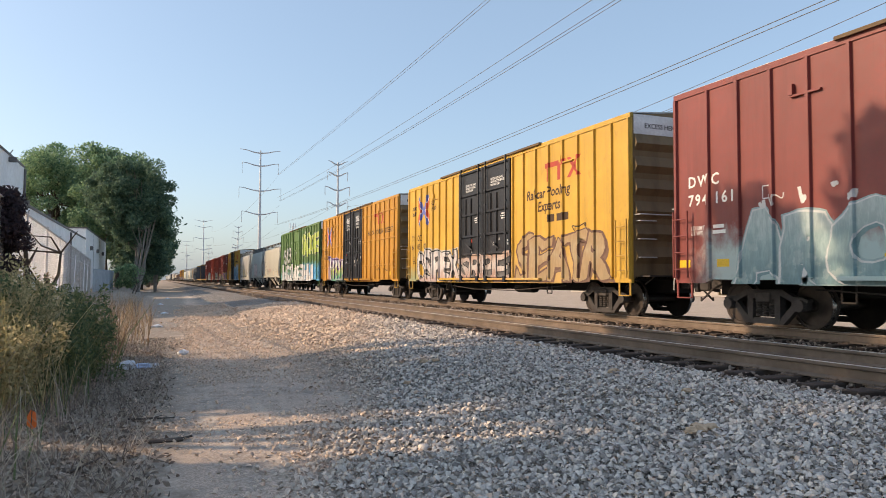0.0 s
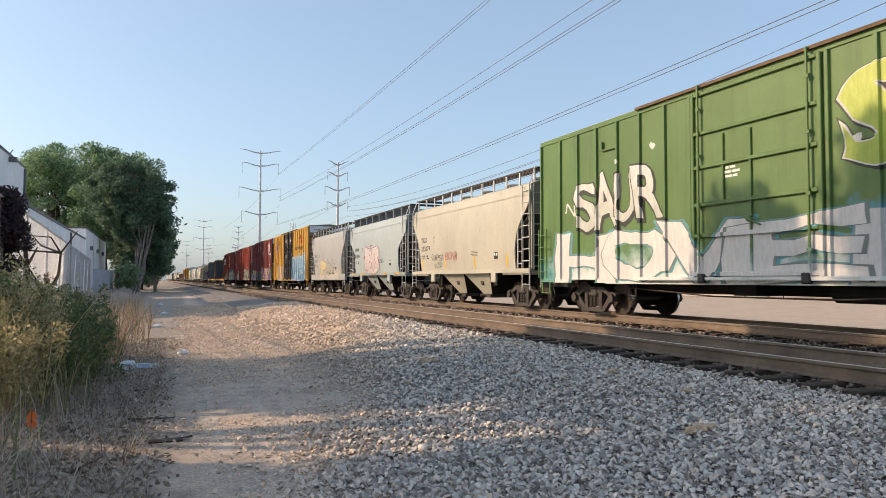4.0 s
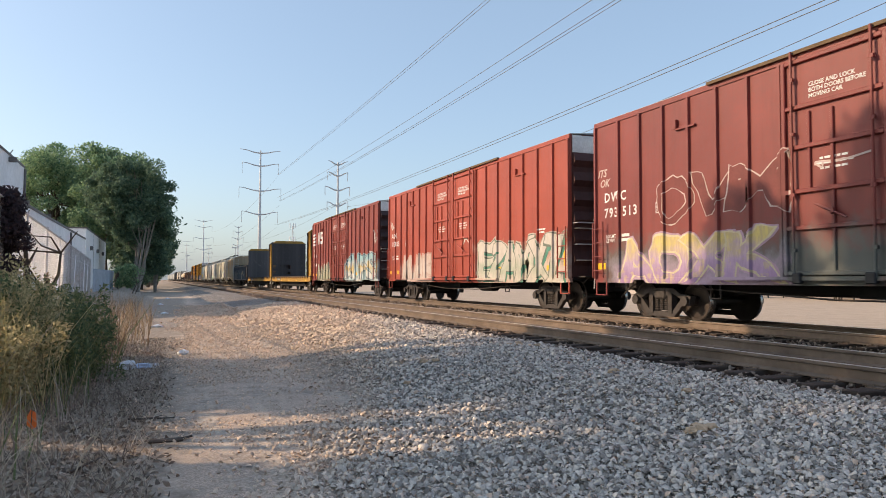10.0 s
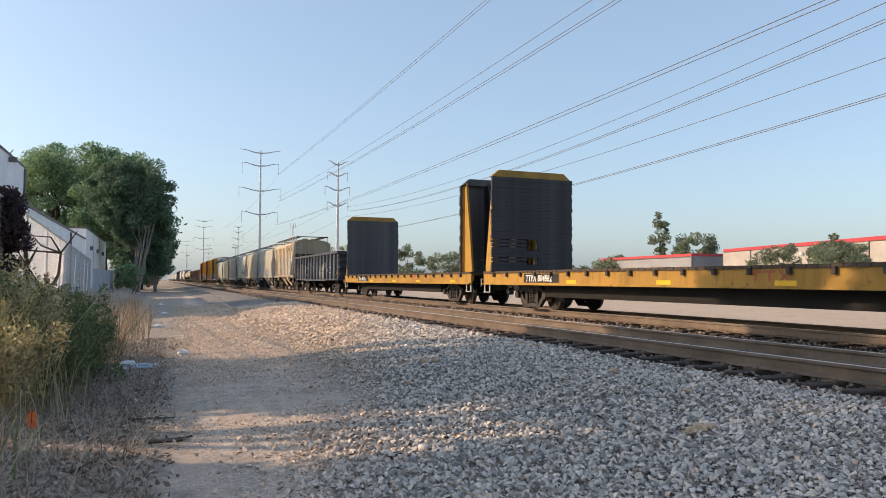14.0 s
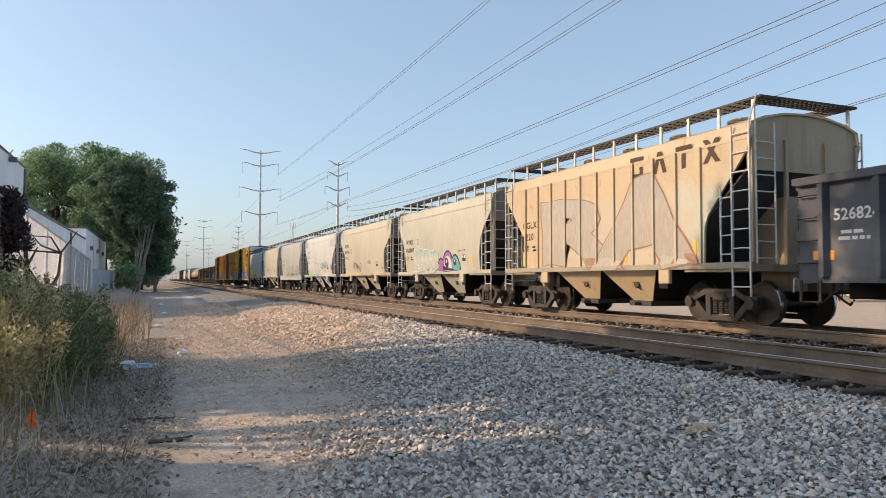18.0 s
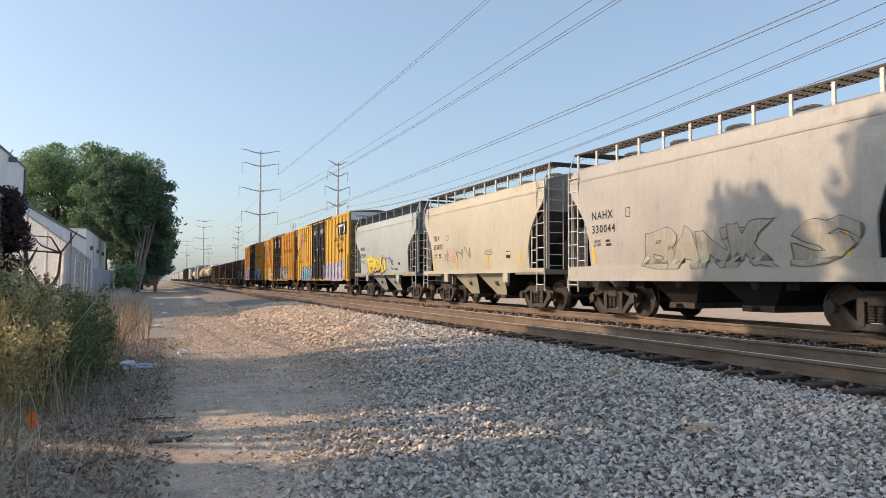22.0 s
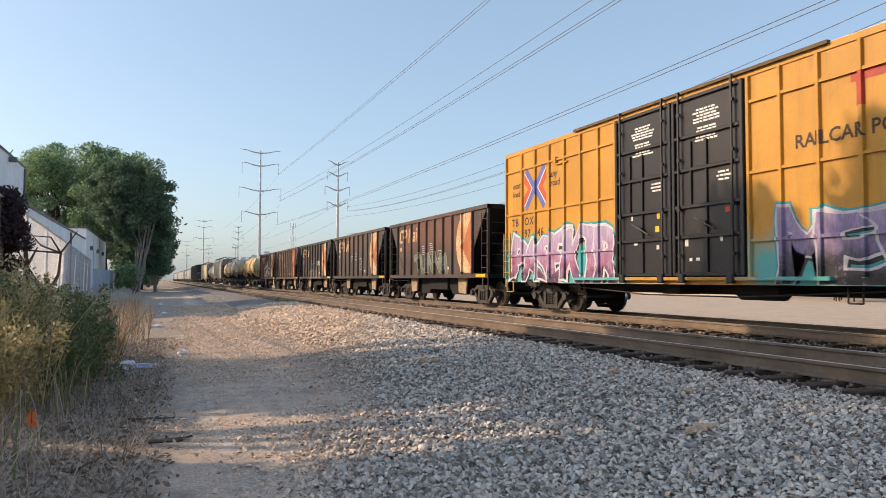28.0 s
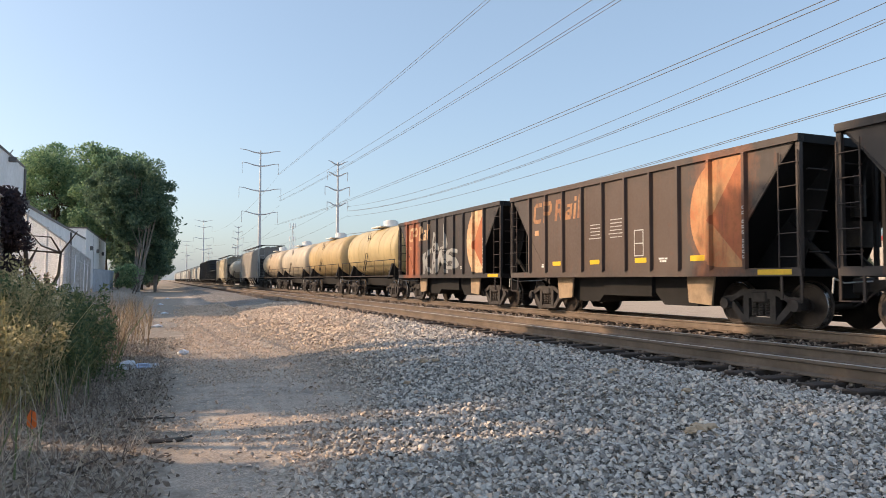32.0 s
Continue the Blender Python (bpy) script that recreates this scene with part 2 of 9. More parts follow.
def ground_material():
    n = Nodes("ground_dirt_gravel")
    vec = n.place()
    sep = n.put("SeparateXYZ", {0: vec})
    wob = n.noise(vec, 0.5, 4.0)
    xx = n.calc("MULTIPLY_ADD", wob, 2.6, n.calc("ADD", sep.outputs[0], -1.3))
    stone = n.put("TexVoronoi", {"Vector": vec, "Scale": 21.0})
    one = n.put("SeparateColor", {0: stone.outputs["Color"]}).outputs[0]
    # darker than the loose stones: shade of their gaps put into the colour
    rock = n.ramp(one, [(0.0, (0.08, 0.079, 0.077)), (0.4, (0.20, 0.197, 0.192)), (0.75, (0.38, 0.37, 0.355)), (1.0, (0.56, 0.54, 0.51))])
    rock = n.mix(n.ramp(n.noise(vec, 0.8, 3.0), [(0.35, 0.5), (0.7, 0.0)]), rock, (0.25, 0.19, 0.14))
    fine = n.noise(vec, 45.0, 4.0, 0.7)
    dirt = n.ramp(n.noise(vec, 1.1, 6.0), [(0.3, (0.58, 0.46, 0.37)), (0.5, (0.72, 0.58, 0.475)), (0.72, (0.82, 0.67, 0.555))])
    dirt = n.mix(n.ramp(fine, [(0.45, 0.65), (0.60, 0.0)]), dirt, (0.32, 0.255, 0.20))
    dirt = n.mix(n.ramp(n.noise(vec, 3.2, 7.0, 0.75), [(0.52, 0.0), (0.68, 0.6)]), dirt, (0.27, 0.22, 0.175))
    track = n.noise(n.stretch(vec, 3.0, 0.16, 1.0), 1.2, 4.0)
    dirt = n.mix(n.ramp(track, [(0.52, 0.0), (0.66, 0.55)]), dirt, (0.76, 0.66, 0.54))
    pebble = n.put("TexVoronoi", {"Vector": vec, "Scale": 30.0})
    pc = n.put("SeparateColor", {0: pebble.outputs["Color"]}).outputs[0]
    peb = n.ramp(pc, [(0.0, (0.13, 0.115, 0.10)), (0.5, (0.28, 0.25, 0.22)), (1.0, (0.46, 0.42, 0.37))])
    pm = n.ramp(n.calc("ADD", n.noise(vec, 0.9, 5.0), n.calc("MULTIPLY", n.noise(vec, 6.0, 3.0), 0.35)), [(0.66, 0.0), (0.85, 0.7)])
    dirt = n.mix(pm, dirt, peb)
    litter = n.ramp(n.noise(vec, 8.0, 6.0, 0.7), [(0.3, (0.22, 0.18, 0.145)), (0.55, (0.38, 0.32, 0.26)), (0.75, (0.54, 0.465, 0.39))])
    grass = n.ramp(n.noise(vec, 0.35, 5.0), [(0.3, (0.10, 0.115, 0.04)), (0.6, (0.24, 0.205, 0.10)), (0.8, (0.30, 0.25, 0.14))])
    a = n.put("MapRange", {0: xx, 1: 2.3, 2: 3.2}).outputs[0]
    b = n.put("MapRange", {0: xx, 1: 19.5, 2: 22.0}).outputs[0]
    xl = n.calc("MULTIPLY_ADD", n.noise(vec, 1.6, 5.0), 1.5, n.calc("ADD", n.calc("MULTIPLY_ADD", sep.outputs[1], -0.035, sep.outputs[0]), -0.93))
    c = n.put("MapRange", {0: xl, 1: 0.0, 2: -0.3}).outputs[0]
    e = n.put("MapRange", {0: xx, 1: 70.0, 2: 84.0}).outputs[0]
    col = n.mix(a, dirt, rock)
    col = n.mix(b, col, n.mix(0.7, dirt, (0.42, 0.335, 0.25)))
    col = n.mix(e, col, grass)
    col = n.mix(c, col, litter)
    hgt = n.calc("ADD", n.calc("MULTIPLY", stone.outputs["Distance"], n.calc("MULTIPLY", a, n.calc("SUBTRACT", 1.0, b))), n.calc("MULTIPLY", fine, 0.25))
    return n.finish(col, 0.92, 0.0, hgt, 0.07, 0.8, 0.2)


m_ground = ground_material()


def build_ground():
    xs = [-900, -500, -260, -140, -80, -45, -25, -14, -9, -6.5, -5] + [-4 + 0.25 * i for i in range(96)] + [20.5, 22, 24, 27, 32, 40, 55, 80, 120, 200, 350, 600, 1000]
    ys = [-60, -30, -15, -8, -4] + [-2 + 0.3 * i for i in range(120)] + [34.5 + 1.5 * i for i in range(60)] + [126, 135, 150, 180, 220, 280, 360, 480, 650, 900, 1400, 2200]
    v = [(x, y, ground_z(x, y)) for y in ys for x in xs]
    n = len(xs)
    f = [(j * n + i, j * n + i + 1, (j + 1) * n + i + 1, (j + 1) * n + i) for j in range(len(ys) - 1) for i in range(n - 1)]
    me = bpy.data.meshes.new("ground")
    me.from_pydata(v, [], f)
    me.materials.append(m_ground)
    me.polygons.foreach_set("use_smooth", [True] * len(me.polygons))
    ob = new("ground", me)
    tagged(ob, "dry dirt path and grey crushed-stone ballast shoulder", "ground", kind="structure")


build_ground()

def stone_material(name, oil):
    n = Nodes(name)
    g = n.put("NewGeometry")
    col = n.ramp(g.outputs["Random Per Island"], [(0.0, (0.15, 0.152, 0.155)), (0.26, (0.38, 0.385, 0.39)), (0.52, (0.61, 0.612, 0.61)), (0.8, (0.73, 0.722, 0.71)), (0.95, (0.82, 0.81, 0.79)), (1.0, (0.72, 0.55, 0.43))])
    vec = n.place()
    f = n.noise(vec, 60.0, 3.0)
    col = n.mix(n.ramp(f, [(0.4, 0.35), (0.65, 0.0)]), col, (0.32, 0.30, 0.28))
    col = n.mix(1.0, col, (1.10, 1.02, 0.93), "MULTIPLY")
    # trodden-in tan path dust, warm sunlight painted in farther off, oily brown between rails
    sep = n.put("SeparateXYZ", {0: vec})
    near = n.put("MapRange", {0: n.calc("MULTIPLY_ADD", n.noise(vec, 0.8, 4.0), 2.4, n.calc("MULTIPLY_ADD", sep.outputs[1], -0.35, sep.outputs[0])), 1: -1.0, 2: 1.2, 3: 1.0, 4: 0.06}).outputs[0]
    col = n.mix(near, col, (1.04, 0.90, 0.76), "MULTIPLY")
    col = n.mix(oil if oil else n.calc("MULTIPLY", near, 0.5), col, (0.22, 0.17, 0.135) if oil > 0.5 else (0.74, 0.57, 0.44))
    return n.finish(col, 0.88, 0.0, f, 0.006, 0.5, 0.25)


def scatter_stones(name, rng, xs, ys, count, size, keep, label, mat):
    """Angular stones as one mesh: jittered six-cornered ridged lumps."""
    base = np.array([(-1, -0.8, -0.5), (1, -0.9, -0.4), (0.9, 0.8, -0.5), (-0.9, 0.9, -0.4), (-0.45, 0.1, 0.85), (0.5, -0.1, 0.75)])
    tris = np.array([(0, 1, 5), (0, 5, 4), (2, 3, 4), (2, 4, 5), (1, 2, 5), (3, 0, 4)])
    x = rng.uniform(xs[0], xs[1], count)
    y = ys[0] + (ys[1] - ys[0]) * rng.uniform(0, 1, count) ** 1.5
    ok = np.array([keep(a, b, r) for a, b, r in zip(x, y, rng.uniform(0, 1, count))])
    x, y = x[ok], y[ok]
    k = len(x)
    sz = size * rng.uniform(0.55, 1.35, k) * (1 + 0.032 * np.clip(y - 8, 0, 40))
    pts = base[None] * rng.uniform(0.55, 1.15, (k, 6, 3))
    pts = pts * np.stack([sz, sz * rng.uniform(0.6, 1.0, k), sz * rng.uniform(0.45, 0.95, k)], 1)[:, None, :]
    a, t, u = rng.uniform(0, 6.283, k), rng.uniform(-0.9, 0.9, k), rng.uniform(-0.9, 0.9, k)
    p = pts.copy()
    p[:, :, 1], p[:, :, 2] = pts[:, :, 1] * np.cos(t)[:, None] - pts[:, :, 2] * np.sin(t)[:, None], pts[:, :, 1] * np.sin(t)[:, None] + pts[:, :, 2] * np.cos(t)[:, None]
    q = p.copy()
    q[:, :, 0], q[:, :, 2] = p[:, :, 0] * np.cos(u)[:, None] + p[:, :, 2] * np.sin(u)[:, None], -p[:, :, 0] * np.sin(u)[:, None] + p[:, :, 2] * np.cos(u)[:, None]
    r = q.copy()
    r[:, :, 0], r[:, :, 1] = q[:, :, 0] * np.cos(a)[:, None] - q[:, :, 1] * np.sin(a)[:, None], q[:, :, 0] * np.sin(a)[:, None] + q[:, :, 1] * np.cos(a)[:, None]
    z = np.array([ground_z(i, j) for i, j in zip(x, y)]) + sz * rng.uniform(-0.6, 1.9, k)
    r += np.stack([x, y, z], 1)[:, None, :]
    faces = (tris[None] + (np.arange(k) * 6)[:, None, None]).reshape(-1, 3)
    me = bpy.data.meshes.new(name)
    me.vertices.add(k * 6)
    me.vertices.foreach_set("co", r.reshape(-1))
    me.loops.add(len(faces) * 3)
    me.loops.foreach_set("vertex_index", faces.reshape(-1))
    me.polygons.add(len(faces))
    me.polygons.foreach_set("loop_start", np.arange(len(faces)) * 3)
    me.polygons.foreach_set("loop_total", np.full(len(faces), 3))
    me.update(calc_edges=True)
    me.materials.append(mat)
    ob = new(name, me)
    return tagged(ob, label, "gravel", kind="stuff")


def ballast_keep(x, y, r):
    edge = 0.75 + 2.1 * smooth(4.5, 12.0, y) + 0.22 * math.sin(y * 0.9) + 0.15 * math.sin(y * 2.3 + 1)
    if x > 6.62:
        return False
    d = x - edge
    return r < (0.004 if d < -0.7 else 0.008 + 0.10 * (d + 0.7) if d < 0 else 0.10 + 0.90 * smooth(0.0, 0.9, d))


m_stone = stone_material("ballast_stone", 0.0)
m_stone_oily = stone_material("oily_ballast_stone", 0.88)
rng = np.random.default_rng(7)
scatter_stones("ballast", rng, (-0.4, 6.6), (2.2, 36.0), 250000, 0.0240, ballast_keep, "loose grey crushed-stone ballast", m_stone)
scatter_stones("track_ballast", rng, (6.3, 15.2), (2.0, 60.0), 42000, 0.030, lambda x, y, r: True, "oily brown-grey ballast stones between the ties", m_stone_oily)



def path_keep(x, y, r):
    """Small stones trodden into the path, sparse on the two bare clay patches."""
    left = -0.25 + 0.03 * y + 0.2 * math.sin(y * 1.3)
    right = 0.75 + 2.1 * smooth(4.5, 12.0, y) + 0.9
    if x < left or x > right:
        return False
    bare = max(1 - ((x - 0.62) / 0.62) ** 2 - ((y - 5.9) / 1.15) ** 4, 1 - ((x - 1.25 - 0.12 * (y - 9)) / 1.1) ** 2 - ((y - 9.4) / 1.3) ** 4)
    wave = 0.55 + 0.45 * math.sin(x * 2.1 + 1.3 * math.sin(y * 0.7)) * math.sin(y * 1.1 + x)
    return r < (0.10 if bare > 0 else 0.45 + 0.55 * wave) * smooth(left, left + 0.5, x)


scatter_stones("path_gravel", rng, (-0.4, 4.2), (3.0, 44.0), 110000, 0.0125, path_keep, "small tan stones trodden into the dirt path", stone_material("dusty_path_stone", 0.40))

# rails
m_rail = plain("brown_rail_steel", (0.20, 0.155, 0.12), 0.6, 0.3, 0.3, 1.5, world_place=True)
m_railhead = plain("worn_bright_railhead", (0.72, 0.70, 0.68), 0.42, 0.6, 0.1, 2.0, world_place=True)
m_tie = plain("dark_creosoted_timber", (0.060, 0.045, 0.036), 0.9, 0.0, 0.4, 3.0, 0.01)
m_plate = plain("rusty_plate_steel", (0.150, 0.110, 0.085), 0.8, 0.2, 0.4, 6.0)


def build_track(xc, name, label):
    tr = thing(name, label, "track", kind="structure", at=(xc, 0, 0))
    H = 0.185
    for k in (-1, 1):
        s = Shape()
        z = RT
        head = [(-0.036, z - 0.006), (-0.030, z), (0.030, z), (0.036, z - 0.006), (0.036, z - 0.036), (0.012, z - 0.050), (0.010, z - H + 0.04), (0.07, z - H + 0.014), (0.07, z - H), (-0.07, z - H), (-0.07, z - H + 0.014), (-0.010, z - H + 0.04), (-0.012, z - 0.050), (-0.036, z - 0.036)]
        for y0, y1 in ((-40, 300), (300, 1500)):
            s.prism([(k * 0.753 + p, q) for p, q in head], 1, y0, y1)
        s.box(k * 0.753 - 0.026, k * 0.753 + 0.026, -40, 1500, z - 0.001, z + 0.002, 1)
        part("rail", s, [m_rail, m_railhead], tr)
    tie = Shape().soft_box(-1.30, 1.30, -0.115, 0.115, RT - 0.385, RT - 0.20, 0.012).mesh("tie", m_tie)
    plate = Shape()
    for k in (-1, 1):
        plate.box(k * 0.753 - 0.18, k * 0.753 + 0.18, -0.095, 0.095, RT - 0.202, RT - 0.183)
        for u in (-0.11, 0.11):
            for w in (-0.06, 0.05):
                plate.rod((k * 0.753 + u, w, RT - 0.19), (k * 0.753 + u, w, RT - 0.168), 0.011, 5)
                plate.box(k * 0.753 + u - 0.018, k * 0.753 + u + 0.018, w - 0.012, w + 0.012, RT - 0.170, RT - 0.160)
    plate = plate.mesh("tie_plate", m_plate)
    rnd = random.Random(xc)
    n, step = 150, 0.56
    for i in range(n):
        y = 3.0 + i * step
        o = part("tie", tie, None, tr, "", (rnd.uniform(-0.05, 0.05), y, rnd.uniform(-0.012, 0.006)))
        part("tie_plate", plate, None, tr, "", (0, y, 0))
    s = Shape()
    y = 3.0 + n * step
    while y < 420:
        s.box(-1.30, 1.30, y - 0.115, y + 0.115, RT - 0.30, RT - 0.20)
        y += step
    o = part("far_ties", s, m_tie, tr)
    o["kind"] = "stuff"
    return tr


build_track(XN, "near_track", "empty railway track of brown rails on dark timber ties")
build_track(XC, "train_track", "railway track under the train")
# ---- plants ----
def leaf_material(name, cols, glow=0.45):
    n = Nodes(name)
    g = n.put("NewGeometry")
    k = len(cols) - 1
    col = n.ramp(g.outputs["Random Per Island"], [(i / k, c) for i, c in enumerate(cols)])
    n.finish(col, 0.6, 0.0, spec=0.25)
    tr = n.put("BsdfTranslucent", {0: col})
    mix = n.put("MixShader", {0: glow, 1: n.bsdf.outputs[0], 2: tr.outputs[0]})
    n.t.links.new(mix.outputs[0], n.t.nodes["Material Output"].inputs[0])
    return n.mat


m_leaf_big = leaf_material("broad_green_leaves", [(0.10, 0.185, 0.12), (0.165, 0.275, 0.155), (0.25, 0.37, 0.195), (0.34, 0.45, 0.25)], 0.5)
m_leaf_dark = leaf_material("dark_green_leaves", [(0.06, 0.115, 0.088), (0.095, 0.16, 0.108), (0.135, 0.21, 0.13), (0.18, 0.26, 0.155)], 0.45)
# paled and greyed: distance haze is put into the leaf colour
m_leaf_far = leaf_material("haze_paled_green_leaves", [(0.15, 0.185, 0.13), (0.21, 0.25, 0.165), (0.28, 0.315, 0.21)], 0.5)
m_leaf_purple = leaf_material("dark_purple_leaves", [(0.035, 0.028, 0.036), (0.06, 0.045, 0.055), (0.09, 0.065, 0.07)], 0.3)
m_weed_green = leaf_material("weed_green", [(0.085, 0.13, 0.07), (0.15, 0.20, 0.095), (0.25, 0.275, 0.125)], 0.45)
m_weed_gold = leaf_material("goldenrod_yellow_green", [(0.27, 0.25, 0.135), (0.43, 0.38, 0.20), (0.64, 0.54, 0.32)], 0.45)
m_straw = leaf_material("dry_straw", [(0.15, 0.11, 0.075), (0.30, 0.22, 0.14), (0.50, 0.38, 0.25)], 0.25)
m_dead = leaf_material("dead_grey_stalks", [(0.15, 0.12, 0.10), (0.32, 0.26, 0.21), (0.58, 0.50, 0.41)], 0.2)
m_bark = plain("grey_brown_bark", (0.10, 0.082, 0.066), 0.9, 0.0, 0.4, 3.0, 0.02)
m_bark_pale = plain("pale_bark", (0.27, 0.245, 0.215), 0.9, 0.0, 0.4, 3.0, 0.02)


def mesh_of(name, verts, faces, mat):
    """A mesh from numpy arrays: verts (n, 3), faces (m, k)."""
    me = bpy.data.meshes.new(name)
    k = faces.shape[1]
    me.vertices.add(len(verts))
    me.vertices.foreach_set("co", np.ascontiguousarray(verts, dtype=np.float32).reshape(-1))
    me.loops.add(len(faces) * k)
    me.loops.foreach_set("vertex_index", faces.reshape(-1))
    me.polygons.add(len(faces))
    me.polygons.foreach_set("loop_start", np.arange(len(faces)) * k)
    me.polygons.foreach_set("loop_total", np.full(len(faces), k))
    me.update(calc_edges=True)
    me.materials.append(mat)
    return me


def leaves_mesh(name, rng, centres, radii, per, size, mat, flat=0.75):
    """Many small bent leaves round clump centres."""
    c = np.repeat(np.asarray(centres, float), per, 0)
    r = np.repeat(np.asarray(radii, float), per)
    n = len(c)
    d = rng.normal(size=(n, 3))
    d /= np.linalg.norm(d, axis=1)[:, None]
    p = c + d * (r * rng.uniform(0.25, 1.0, n) ** 0.6)[:, None] * np.array([1, 1, flat])
    u = rng.normal(size=(n, 3))
    u /= np.linalg.norm(u, axis=1)[:, None]
    w = np.cross(u, d + rng.normal(scale=0.6, size=(n, 3)))
    w /= np.linalg.norm(w, axis=1)[:, None] + 1e-9
    s = size * rng.uniform(0.6, 1.3, n)
    a = p - u * s[:, None]
    b = p + w * (0.45 * s)[:, None] + d * (0.15 * s)[:, None]
    e = p + u * s[:, None]
    f = p - w * (0.45 * s)[:, None] + d * (0.15 * s)[:, None]
    v = np.stack([a, b, e, f], 1).reshape(-1, 3)
    return mesh_of(name, v, np.arange(4 * n).reshape(-1, 4), mat)


def tree(label, base, height, crown, mat, seed, clumps=60, per=160, size=0.20, trunk_r=0.3, stems=1, low=0.3, clump_r=1.2, lean=(0, 0), bark=None, cat="tree", fan=1.0):
    """A tapered trunk with limbs and a crown of leaf clumps. crown: half widths (x, y); low: where the crown begins, of the height."""
    rng = np.random.default_rng(seed)
    rnd = random.Random(seed)
    t = thing("tree", label, cat, at=base)
    zc = height * (1 + low) / 2
    hz = height * (1 - low) / 2
    cs, rs = [], []
    while len(cs) < clumps:
        d = rng.normal(size=3)
        d /= np.linalg.norm(d)
        q = rng.uniform(0.35, 1.0) ** 0.5
        k = 1.0 + 0.22 * math.sin(3 * d[0] + seed) * math.cos(4 * d[1] + 2 * d[2] + seed)
        p = np.array([lean[0] + d[0] * crown[0] * q * k, lean[1] + d[1] * crown[1] * q * k, zc + d[2] * hz * q * min(1.0, k)])
        cs.append(p)
        rs.append(clump_r * rng.uniform(0.6, 1.15))
    s = Shape()
    for j in range(stems):
        off = (rnd.uniform(-0.3, 0.3) * (stems > 1) * 3, rnd.uniform(-0.3, 0.3) * (stems > 1) * 2)
        pts = [(off[0], off[1], -0.3)]
        for i in range(1, 6):
            q = i / 5
            pts.append((off[0] * (1 + fan * q) + lean[0] * q + rnd.uniform(-0.25, 0.25), off[1] + lean[1] * q + rnd.uniform(-0.25, 0.25), height * 0.72 * q))
        r = trunk_r / math.sqrt(stems)
        for i in range(5):
            s.rod(pts[i], pts[i + 1], r * (1 - 0.17 * i), 9, r2=r * (1 - 0.17 * (i + 1)))
        for i in range(max(6, clumps // (4 * stems))):
            p = cs[rnd.randrange(len(cs))]
            q = pts[rnd.choice([2, 2, 3, 3, 4])]
            mid = [(q[m] + p[m]) / 2 + rnd.uniform(-0.3, 0.3) for m in range(3)]
            s.rod(q, mid, r * 0.34, 6, r2=r * 0.2)
            s.rod(mid, p, r * 0.2, 5, r2=r * 0.06)
    part("trunk", s, bark or m_bark, t, smooth=True)
    part("crown", leaves_mesh("crown", rng, cs, rs, per, size, mat), None, t)
    return t


def blades_mesh(name, rng, spots, height, width, mat, lean=0.35):
    """Tapered blades of grass or stalks at (x, y, z) spots."""
    p = np.asarray(spots, float)
    n = len(p)
    h = height * rng.uniform(0.45, 1.15, n)
    a = rng.uniform(0, 6.283, n)
    side = np.stack([np.cos(a), np.sin(a), np.zeros(n)], 1) * (width * rng.uniform(0.6, 1.3, n))[:, None]
    tip = np.stack([rng.normal(scale=lean, size=n) * h, rng.normal(scale=lean, size=n) * h, h], 1)
    mid = p + tip * np.array([0.35, 0.35, 0.55])
    v = np.stack([p - side, p + side, mid + side * 0.7, mid - side * 0.7, p + tip + side * 0.1, p + tip - side * 0.1], 1).reshape(-1, 3)
    q = np.array([(0, 1, 2, 3), (3, 2, 4, 5)])
    return mesh_of(name, v, (q[None] + (np.arange(n) * 6)[:, None, None]).reshape(-1, 4), mat)


